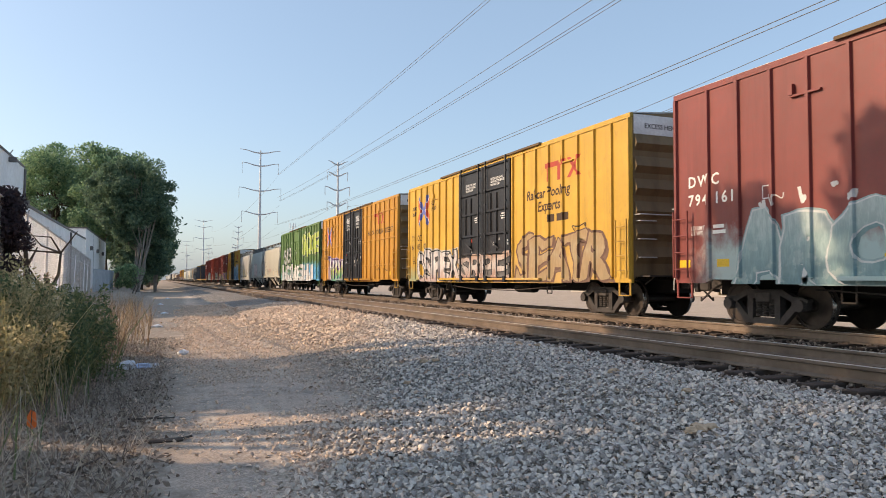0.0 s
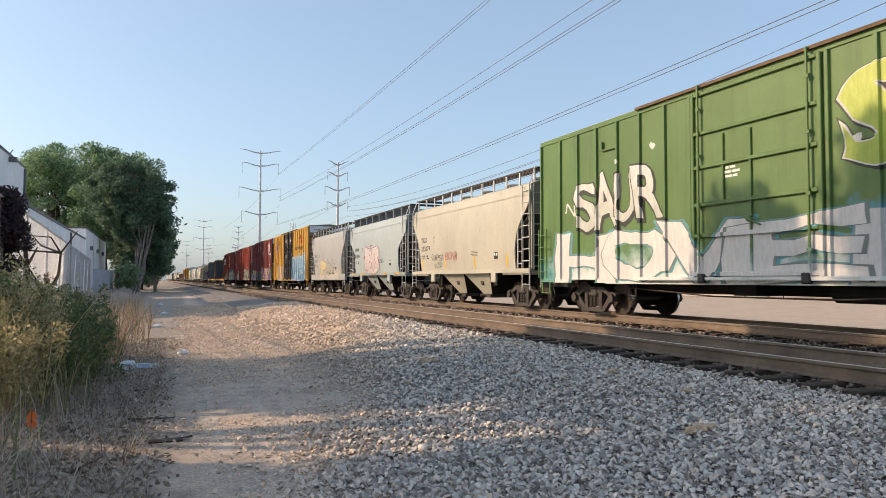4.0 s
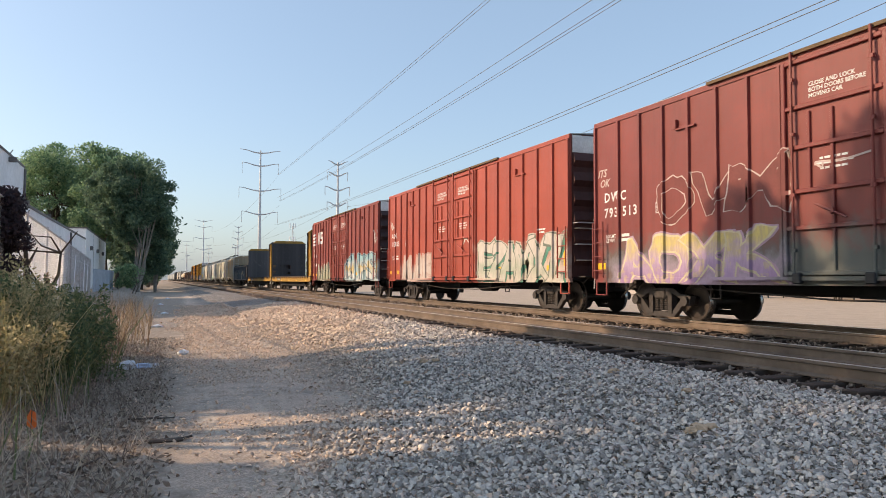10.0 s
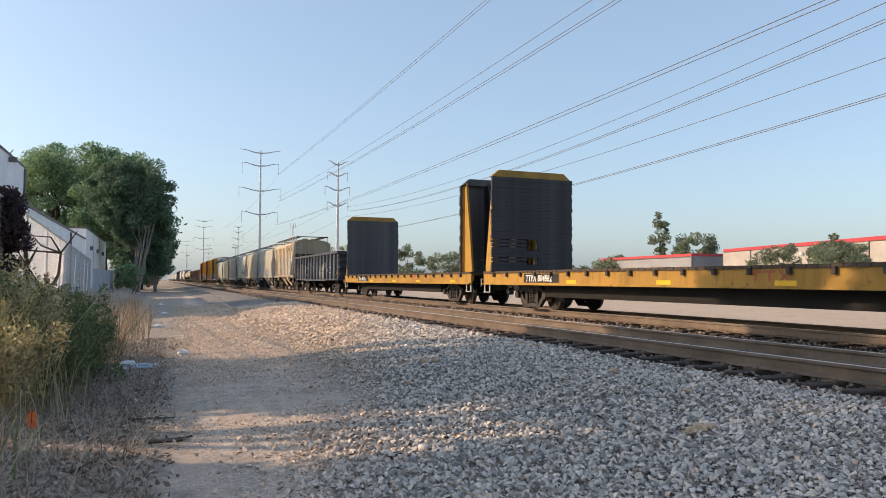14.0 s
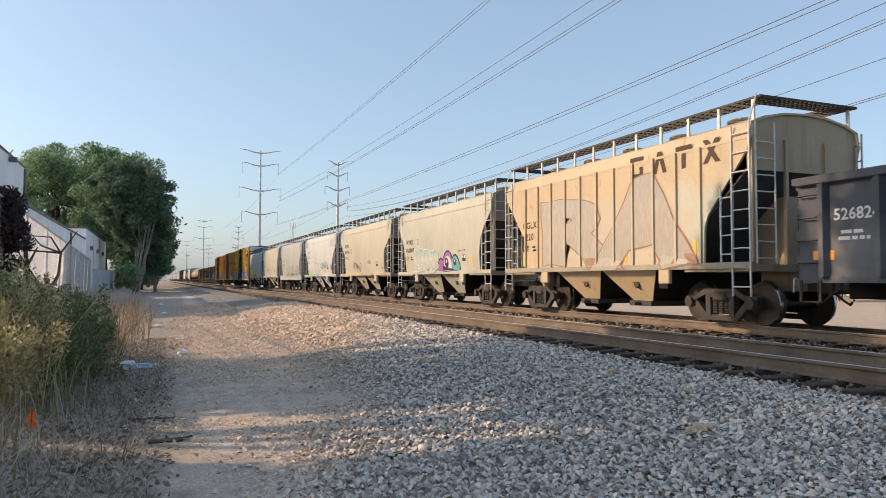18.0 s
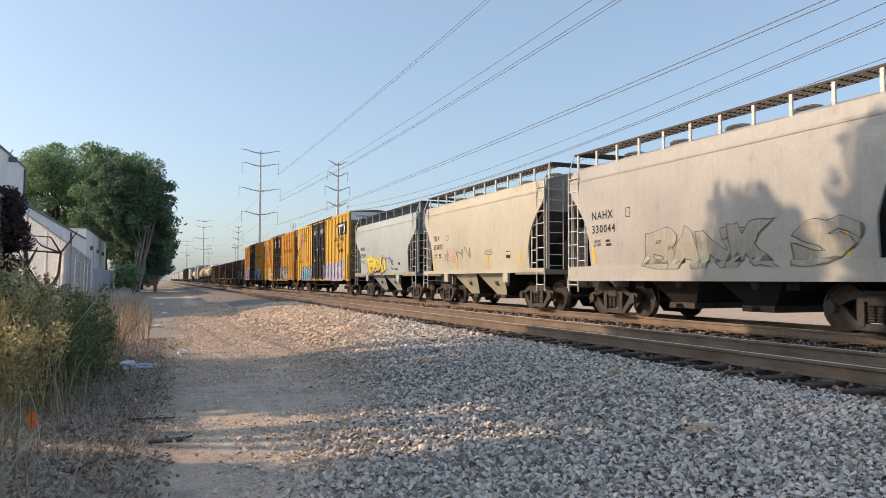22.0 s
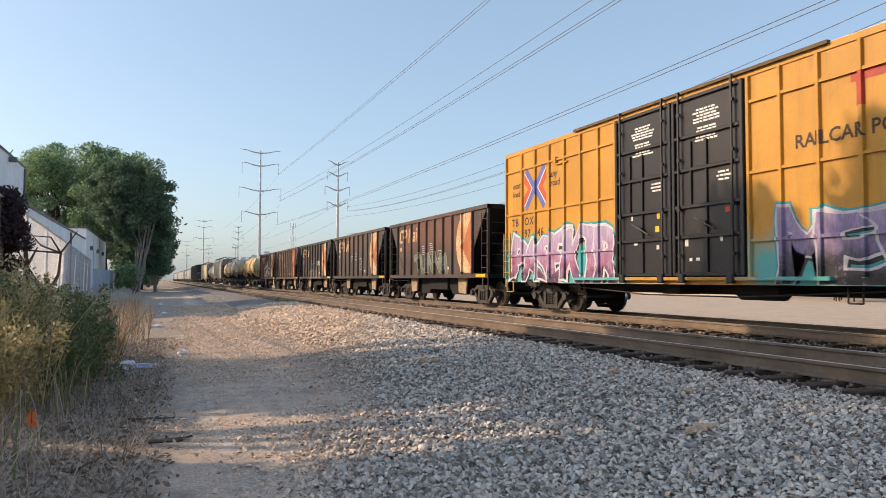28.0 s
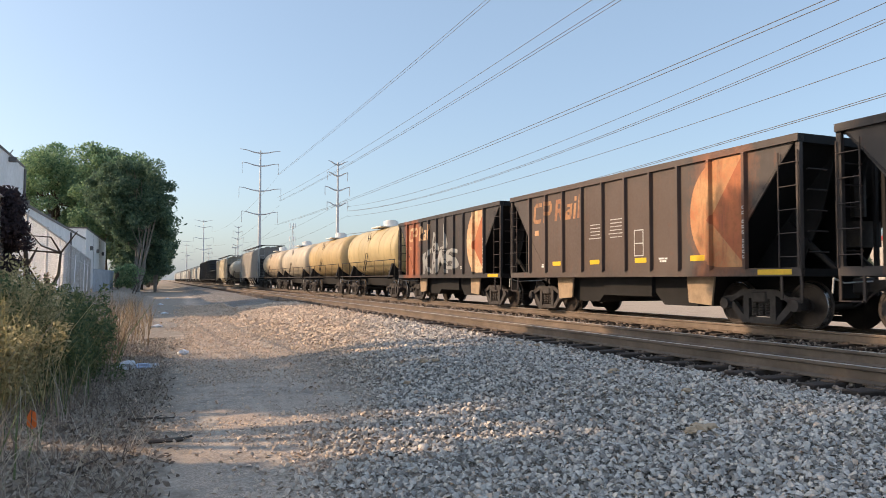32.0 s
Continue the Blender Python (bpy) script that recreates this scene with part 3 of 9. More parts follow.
def build_plants():
    rng = np.random.default_rng(11)
    tree("tall broad-leaved tree behind the white buildings", (-13.2, 118.0, 0.3), 21.6, (8.0, 7.0), m_leaf_big, 3, 150, 330, 0.23, 0.5, 2, 0.18, 2.0)
    tree("tall broad-leaved tree with sunlit top", (-6.0, 112.0, 0.3), 20.6, (5.8, 6.0), m_leaf_big, 4, 120, 330, 0.23, 0.45, 2, 0.2, 1.9)
    tree("dark green tree with several pale stems beside the path", (-2.7, 88.0, 0.3), 15.4, (4.5, 4.6), m_leaf_dark, 5, 120, 330, 0.17, 0.40, 5, 0.34, 1.25, (0.1, 0), m_bark_pale, fan=2.6)
    tree("low dark green tree at the path's edge", (-0.6, 92.0, 0.2), 10.6, (2.3, 2.6), m_leaf_dark, 6, 80, 280, 0.16, 0.25, 3, 0.12, 1.1, (0, 0), m_bark_pale)
    for i, (x, y, hh) in enumerate(((-2.5, 108, 15), (-3.0, 126, 16), (-1.0, 146, 15), (-2.0, 168, 16), (-1.0, 192, 15), (0.0, 220, 16), (-1.0, 252, 17), (0.0, 290, 16))):
        tree("tall dark tree in the row beside the tracks", (x, y, 0.2), hh, (4.2, 6.5), m_leaf_dark, 90 + i, 70, 110, 0.34, 0.35, 2, 0.08, 1.9)
    tree("leafy green shrub by the fence end", (-2.6, 74.0, 0.4), 2.6, (1.1, 1.1), m_leaf_big, 8, 20, 120, 0.12, 0.08, 3, 0.05, 0.6, cat="shrub")
    tree("dark purple-leaved small tree against the fence", (-2.76, 15.6, 0.30), 3.05, (0.34, 0.45), m_leaf_purple, 9, 44, 330, 0.05, 0.09, 2, 0.40, 0.30, cat="small tree")
    # dead vine-wrapped stumps by the fence
    for x, y, hh, lb in ((-2.55, 17.2, 2.15, "dead vine-wrapped stump with dry leaves"), (-2.3, 18.4, 1.45, "short broken dark stump")):
        t = thing("stump", lb, "stump", at=(x, y, ground_z(x, y) - 0.05))
        s = Shape()
        s.rod((0, 0, 0), (0.03, 0.05, hh * 0.6), 0.09, 8, r2=0.07).rod((0.03, 0.05, hh * 0.6), (-0.02, 0.0, hh), 0.07, 8, r2=0.03)
        s.rod((0.02, 0, hh * 0.75), (0.2, 0.1, hh * 0.95), 0.035, 6, r2=0.015).rod((0.0, 0, hh * 0.5), (-0.18, 0.1, hh * 0.66), 0.03, 6, r2=0.012)
        part("trunk", s, m_bark, t)
        part("dry_leaves", leaves_mesh("dry_leaves", rng, [(0, 0, hh * q) for q in (0.35, 0.5, 0.65, 0.8, 0.95)], [0.18] * 5, 40, 0.035, m_straw), None, t)
    # trees out of view that shade the foreground
    for i, (r, d, hh, cw, low) in enumerate(((-12.0, 3.0, 12.5, 2.6, 0.1), (-11.5, 11.2, 10.9, 1.9, 0.1), (-12.5, 7.4, 12.1, 2.1, 0.56), (-12.0, 13.85, 13.1, 1.15, 0.52), (-12.0, 5.0, 11.5, 1.2, 0.08), (-11.5, 9.8, 10.6, 1.1, 0.1), (-12.0, 10.85, 14.4, 1.3, 0.55))):
        c, sn = math.cos(radians(HEAD)), math.sin(radians(HEAD))
        tree("leafy tree shading the path", (r * c + d * sn, -r * sn + d * c, 0.0), hh, (cw, cw), m_leaf_big, 20 + i, 100 if low < 0.5 else 62, 125 if low < 0.5 else 95, 0.17, 0.25, 1, low, 0.75)
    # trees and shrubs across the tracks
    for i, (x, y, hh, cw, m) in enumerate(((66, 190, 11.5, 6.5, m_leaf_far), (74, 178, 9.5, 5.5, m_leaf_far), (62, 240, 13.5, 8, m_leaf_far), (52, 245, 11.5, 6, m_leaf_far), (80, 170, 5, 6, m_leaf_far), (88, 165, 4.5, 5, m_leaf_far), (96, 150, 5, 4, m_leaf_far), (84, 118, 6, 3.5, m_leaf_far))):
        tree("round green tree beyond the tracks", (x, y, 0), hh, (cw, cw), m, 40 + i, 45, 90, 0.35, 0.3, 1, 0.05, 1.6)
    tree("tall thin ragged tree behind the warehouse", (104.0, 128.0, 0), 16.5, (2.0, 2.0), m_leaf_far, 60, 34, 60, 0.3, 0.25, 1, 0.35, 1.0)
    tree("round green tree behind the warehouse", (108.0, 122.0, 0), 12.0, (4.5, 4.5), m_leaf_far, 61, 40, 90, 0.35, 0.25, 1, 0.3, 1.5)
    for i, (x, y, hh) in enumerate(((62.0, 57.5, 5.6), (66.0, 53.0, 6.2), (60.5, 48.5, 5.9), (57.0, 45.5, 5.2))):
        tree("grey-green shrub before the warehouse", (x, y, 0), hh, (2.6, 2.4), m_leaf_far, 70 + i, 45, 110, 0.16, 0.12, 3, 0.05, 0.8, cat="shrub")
    # far woods along the horizon
    cs, rs = [], []
    for i in range(420):
        a = radians(rng.uniform(-38, 75))
        d = rng.uniform(420, 900)
        x, y = d * math.sin(a), d * math.cos(a)
        if -6 < x < 24:
            continue
        cs.append((x, y, rng.uniform(1.5, 6.0)))
        rs.append(rng.uniform(5, 9))
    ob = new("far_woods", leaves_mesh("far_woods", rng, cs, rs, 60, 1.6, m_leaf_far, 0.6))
    tagged(ob, "hazy green woods along the horizon", "trees", kind="stuff")


def weeds():
    rng = np.random.default_rng(21)

    def spots(n, x0, x1, y0, y1):
        x, y = rng.uniform(x0, x1, n), rng.uniform(y0, y1, n)
        return [(a, b, ground_z(a, b)) for a, b in zip(x, y)]
    # green and golden weeds
    for name, label, clumps, hgt, mat, leaf in (
            ("green_weeds", "tall dark green weeds beside the path", [(-1.2, 10.6, 1.15), (-1.35, 11.6, 1.4), (-1.75, 10.3, 1.4), (-1.05, 11.9, 1.0), (-1.7, 12.6, 1.5), (-2.2, 11.2, 1.5), (-1.5, 13.6, 1.35), (-2.3, 13.2, 1.5), (-1.1, 13.0, 1.0), (-1.5, 15.0, 1.2)], 0.75, m_weed_green, 0.035),
            ("goldenrod", "yellow-green goldenrod weeds gone dry", [(-2.0, 9.6, 1.2), (-1.8, 9.2, 1.05), (-2.35, 10.2, 1.35), (-2.2, 9.0, 1.0), (-1.65, 11.0, 1.6), (-2.7, 12.0, 1.5), (-1.9, 12.0, 1.7), (-1.62, 9.9, 1.35), (-1.50, 9.2, 0.95), (-1.45, 10.4, 1.2)], 0.6, m_weed_gold, 0.03)):
        t = thing(name, label, "weeds", kind="stuff")
        cs, rs = [], []
        for x, y, h in clumps:
            for i in range(26):
                cs.append((x + rng.normal(scale=0.24), y + rng.normal(scale=0.3), ground_z(x, y) + h * rng.uniform(0.05, 1.0)))
                rs.append(rng.uniform(0.10, 0.24))
        part("leaves", leaves_mesh("leaves", rng, cs, rs, 80, leaf, mat, 1.3), None, t)
        st = []
        for x, y, h in clumps:
            for i in range(38 if name == "green_weeds" else 60):
                st.append((x + rng.normal(scale=0.30), y + rng.normal(scale=0.36), ground_z(x, y)))
        part("stalks", blades_mesh("stalks", rng, st, 1.25 if name == "green_weeds" else 1.5, 0.006, mat, 0.28), None, t)
    st = spots(330, -1.5, -0.1, 17.5, 28.0) + spots(500, -2.4, -0.6, 13.5, 19.0) + spots(330, -2.6, -0.6, 27, 45)
    ob = new("dry_grass", blades_mesh("dry_grass", rng, st, 0.85, 0.009, m_straw, 0.32))
    tagged(ob, "tall dry straw-coloured grass at the path's edge", "grass", kind="stuff")
    st = spots(1900, -2.6, 0.0, 4.2, 10.5) + spots(1500, -1.6, 0.15, 9.5, 17.0)
    ob = new("dead_stalks", blades_mesh("dead_stalks", rng, st, 0.20, 0.0045, m_dead, 1.0))
    tagged(ob, "dead grey-brown stalks and twigs on bare soil", "dead weeds", kind="stuff")
    st = spots(240, -2.6, -0.75, 4.6, 9.6)
    ob = new("tall_dead_stalks", blades_mesh("tall_dead_stalks", rng, st, 0.62, 0.005, m_dead, 0.35))
    tagged(ob, "tall dead brown stalks in the foreground", "dead weeds", kind="stuff")
    st = spots(500, -3.4, -0.9, 4.5, 18.0)
    ob = new("green_grass", blades_mesh("green_grass", rng, st, 0.6, 0.008, m_weed_green, 0.3))
    tagged(ob, "sparse green grass among the dead weeds", "grass", kind="stuff")
    # fallen leaves and bits
    n = 26000
    x = rng.uniform(-2.8, 0.7, n)
    y = 4.0 + 16 * rng.uniform(0, 1, n) ** 1.6
    ok = rng.uniform(0, 1, n) < np.clip((0.14 + 0.03 * (y - 4) - x) * 2.0, 0.003, 1)
    cs = [(a, b, ground_z(a, b) + 0.008) for a, b in zip(x[ok], y[ok])]
    ob = new("leaf_litter", leaves_mesh("leaf_litter", rng, cs, [0.02] * len(cs), 1, 0.036, m_dead, 0.3))
    tagged(ob, "dry leaf litter on dark soil", "leaf litter", kind="stuff")


build_plants()
weeds()

# ---- buildings and fence ----
m_siding = plain("white_painted_siding", (0.90, 0.90, 0.90), 0.6, 0.0, 0.08, 0.6, world_place=True)
m_siding2 = plain("pale_grey_panel", (0.87, 0.87, 0.87), 0.55, 0.0, 0.08, 0.5, world_place=True)
m_trim = plain("grey_roof_trim", (0.16, 0.155, 0.15), 0.6, 0.2, 0.2, world_place=True)
m_link = plain("galvanised_link_wire", (0.58, 0.58, 0.58), 0.5, 0.5, 0.2, world_place=True)
m_redtrim = plain("red_fascia_paint", (0.50, 0.06, 0.07), 0.5, 0.0, 0.1, world_place=True)
m_block = plain("beige_grey_block_wall", (0.42, 0.38, 0.34), 0.8, 0.0, 0.15, 0.4, world_place=True)
m_block2 = plain("grey_block_wall", (0.30, 0.30, 0.31), 0.8, 0.0, 0.15, 0.4, world_place=True)
m_gate = plain("blue_grey_sheet", (0.34, 0.40, 0.46), 0.6, 0.0, 0.15, 0.8, world_place=True)


def shed(name, label, x0, x1, y0, y1, z1, wall_mat, siding=0.0, cap=0.3):
    b = thing(name, label, "building", at=(0, 0, 0))
    s = Shape()
    s.box(x1 - 0.2, x1, y0, y1, -0.3, z1)
    w = part("wall", s, wall_mat, b)
    if siding:
        me = Shape().prism([(0, 0), (0.014, 0.0), (0.004, siding)], 1, y0, y1).mesh("siding_board", wall_mat)
        z = 0.4
        while z < z1 - 0.1:
            part("siding_board", me, None, w, "", (x1, 0, z))
            z += siding
    part("wall", Shape().box(x0, x1 - 0.2, y0, y0 + 0.2, -0.3, z1), wall_mat, b)
    part("wall", Shape().box(x0, x1 - 0.2, y1 - 0.2, y1, -0.3, z1), wall_mat, b)
    part("wall", Shape().box(x0, x0 + 0.2, y0 + 0.2, y1 - 0.2, -0.3, z1), wall_mat, b)
    part("roof", Shape().box(x0 + 0.2, x1 - 0.2, y0 + 0.2, y1 - 0.2, z1 - 0.3, z1 - 0.15), m_trim, b)
    s = Shape()
    s.box(x0 - 0.05, x1 + 0.05, y0 - 0.05, y1 + 0.05, z1, z1 + 0.12)
    part("roof_edge", s, m_trim, b)
    return b


def build_sheds():
    a = shed("tall_shed", "tall white metal-sided shed behind the fence", -20, -7.9, 38.0, 51.8, 8.6, m_siding2)
    part("downpipe", Shape().rod((-7.82, 51.6, 0), (-7.82, 51.6, 8.5), 0.07, 8), m_trim, a)
    part("security_light", Shape().soft_box(-7.9, -7.5, 46.5, 46.75, 8.2, 8.5, 0.03).rod((-7.9, 46.6, 8.6), (-7.7, 46.6, 8.9), 0.03, 6), m_trim, a)
    b = shed("low_shed", "long low white sided building behind the fence", -12, -5.3, 34.0, 63.5, 4.7, m_siding, 0.24)
    part("downpipe", Shape().rod((-5.22, 52.5, 0.3), (-5.22, 52.5, 4.6), 0.06, 8), m_trim, b)
    for y in (38.5, 46.0):
        part("roof_vent", Shape().rod((-5.7, y, 4.6), (-5.7, y, 5.25), 0.09, 8), m_trim, b)
        part("roof_box", Shape().soft_box(-6.0, -5.5, y + 0.8, y + 1.5, 4.7, 5.0, 0.04), m_trim, b)
    c = shed("end_shed", "white windowless building at the end of the yard", -12.5, -5.9, 71.4, 98.9, 6.1, m_siding2)
    for y in (76.0, 84.0, 92.0):
        part("wall_lamp", Shape().soft_box(-5.9, -5.65, y - 0.15, y + 0.15, 4.3, 4.7, 0.03), m_trim, c)
    for y in (80.0, 88.0):
        part("panel_seam", Shape().box(-5.905, -5.885, y, y + 0.12, 0.3, 6.0), m_trim, c)


def build_fence():
    p, q = Vector((-2.62, 14.0, 0)), Vector((-4.7, 61.2, 0))
    run = (q - p).length
    u = (q - p).normalized()
    f = thing("chain_link_fence", "tall grey chain-link fence with leaning braces", "fence", at=(0, 0, 0))
    n = 9

    def at(s, z):
        w = p + u * s
        return (w.x, w.y, z)
    g0, top = 0.55, 3.05
    me = Shape().rod((0, 0, 0.0), (0, 0, top + 0.02), 0.035, 8).rod((0, 0, top + 0.02), (0, 0, top + 0.06), 0.045, 8).mesh("post", m_link)
    for i in range(n + 1):
        w = at(run * i / n, 0)
        part("post", me, None, f, "", w)
    part("top_rail", Shape().rod(at(0, top), at(run, top), 0.028, 8), m_link, f)
    part("middle_rail", Shape().rod(at(0, top - 0.55), at(run, top - 0.55), 0.02, 6), m_link, f)
    for i in (3, 5, 7, 8):
        part("brace", Shape().rod(at(run * i / n - 1.5, g0), at(run * i / n, top - 0.3), 0.04, 8), m_siding2, f, "pale leaning brace")
    s = Shape()
    k = 0.13
    hgt = top - g0 + 0.1
    i = -int(hgt / k)
    while i * k < run:
        for sg in (1, -1):
            a, b = i * k, i * k + hgt
            z0, z1 = (g0 - 0.1, top) if sg > 0 else (top, g0 - 0.1)
            lo, hi = max(a, 0.0), min(b, run)
            if hi - lo > 0.05:
                za = z0 + (z1 - z0) * (lo - a) / hgt
                zb = z0 + (z1 - z0) * (hi - a) / hgt
                s.rod(at(lo, za), at(hi, zb), 0.0022, 3)
        i += 1
    o = part("link_mesh", s, m_link, f, "thin diamond wire mesh")
    o["kind"] = "stuff"
    # sheet fence beyond the last post
    g = thing("sheet_fence", "blue-grey corrugated sheet fence beyond the chain link", "fence")
    me = Shape().prism([(0, 0), (0.06, 0.15), (0, 0.30), (-0.02, 0.30), (0.04, 0.15), (-0.02, 0)], 2, 0.3, 2.35).mesh("sheet", m_gate)
    for i in range(46):
        part("sheet", me, None, g, "", (-4.55 + 0.016 * i, 62.0 + 0.30 * i, 0))


def build_far_side():
    w = thing("warehouse", "long beige block warehouse with a red roof edge", "building")
    a, b = Vector((67.5, 32.0, 0)), Vector((83.0, 87.0, 0))
    d = (b - a).normalized()
    nrm = Vector((d.y, -d.x, 0))

    def quad_wall(name, p, q, z0, z1, t, mat, lab=""):
        s = Shape()
        c = [p, q, q + nrm * t, p + nrm * t]
        s.prism([(v.x, v.y) for v in c], 2, z0, z1)
        return part(name, s, mat, w, lab)
    quad_wall("wall", a, b, -0.2, 6.1, 0.3, m_block)
    quad_wall("fascia", a - nrm * 0.06, b - nrm * 0.06, 6.1, 6.55, 0.4, m_redtrim, "red painted fascia")
    quad_wall("wall", b, b + d * 0.3, -0.2, 6.6, 30, m_block)
    quad_wall("roof", a, b, 6.0, 6.12, 30, m_trim)
    for i in range(1, 7):
        p = a + d * (8.2 * i)
        quad_wall("downpipe", p - nrm * 0.12, p - nrm * 0.12 + d * 0.12, 0, 6.1, 0.1, m_trim)
    for i in range(1, 6):
        p = a + d * (8.2 * i + 4)
        quad_wall("wall_lamp", p - nrm * 0.25, p - nrm * 0.25 + d * 0.5, 5.0, 5.3, 0.24, m_siding2)
    w = thing("grey_warehouse", "lower grey warehouse with a red roof edge", "building")
    a, b = Vector((81.0, 92.0, 0)), Vector((84.0, 122.0, 0))
    d = (b - a).normalized()
    nrm = Vector((d.y, -d.x, 0))
    quad_wall("wall", a, b, -0.2, 5.6, 0.3, m_block2)
    quad_wall("fascia", a - nrm * 0.06, b - nrm * 0.06, 5.6, 6.05, 0.4, m_redtrim, "red painted fascia")
    quad_wall("wall", a, a + d * 0.3, -0.2, 5.6, 30, m_block2)
    quad_wall("fascia", a - d * 0.06, a + d * 0.3, 5.6, 6.05, 30, m_redtrim, "red painted fascia")
    quad_wall("roof", a + d * 0.3, b, 5.4, 5.6, 30, m_trim)
    s = single("concrete_wall", Shape().box(58.0, 58.4, 58.0, 92.0, -0.2, 2.6), m_block, "low pale concrete yard wall", "wall")
    s = single("garden_house", Shape().box(96, 104, 175, 190, -0.2, 3.0).prism([(95.5, 3.0), (104.5, 3.0), (100, 5.0)], 1, 174.5, 190.5), m_siding2, "small white gabled building far off", "building")


build_sheds()
build_fence()
build_far_side()

# ---- power lines ----
m_tower = plain("galvanised_steel_pole", (0.62, 0.64, 0.66), 0.6, 0.0, 0.1, 0.5)
m_wire = plain("dull_brown_grey_wire", (0.13, 0.125, 0.122), 0.8, 0.0, 0.1)
m_insul = plain("grey_insulator", (0.45, 0.46, 0.48), 0.4, 0.0, 0.1)


def tower(x, y, height, arms, label, r=0.75):
    t = thing("power_pylon", label, "pylon", "pylons along the railway", at=(x, y, 0))
    s = Shape().rod((0, 0, -0.3), (0, 0, height), r, 14, r2=r * 0.33)
    part("pole", s, m_tower, t, smooth=True)
    for z, left, right, drop in arms:
        for k, ln in ((-1, left), (1, right)):
            if ln <= 0:
                continue
            s = Shape()
            pts = [(0, z), (0.35 * ln, z + 0.25), (0.7 * ln, z + 0.75), (ln, z + 0.95)]
            for i in range(3):
                s.rod((k * pts[i][0], 0, pts[i][1]), (k * pts[i + 1][0], 0, pts[i + 1][1]), 0.22 - 0.05 * i, 8, r2=0.17 - 0.05 * i)
            arm = part("arm", s, m_tower, t)
            if drop:
                s = Shape()
                for i in range(10):
                    zz = z + 0.9 - drop * (i + 0.5) / 10
                    s.lathe([(zz - 0.06, 0.04), (zz, 0.13), (zz + 0.06, 0.04)], 2, 8, (k * ln, 0, 0))
                s.rod((k * ln, 0, z + 0.9), (k * ln, 0, z + 0.9 - drop), 0.035, 6)
                part("insulator", s, m_insul, arm)
    return t


def wire(x, y0, y1, zmin, ym, k, label="thin grey overhead conductor", r=0.025):
    s = Shape()
    n = 36
    ys = [y0 + (y1 - y0) * i / n for i in range(n + 1)]
    ring = [(r * math.cos(1.2566 * j), r * math.sin(1.2566 * j)) for j in range(5)]
    s.add([(x + c, y, zmin + k * (y - ym) ** 2 + d) for y in ys for c, d in ring],
          [(5 * i + j, 5 * i + (j + 1) % 5, 5 * i + 5 + (j + 1) % 5, 5 * i + 5 + j) for i in range(n) for j in range(5)])
    single("power_line", s, m_wire, label, "cable", "overhead lines")


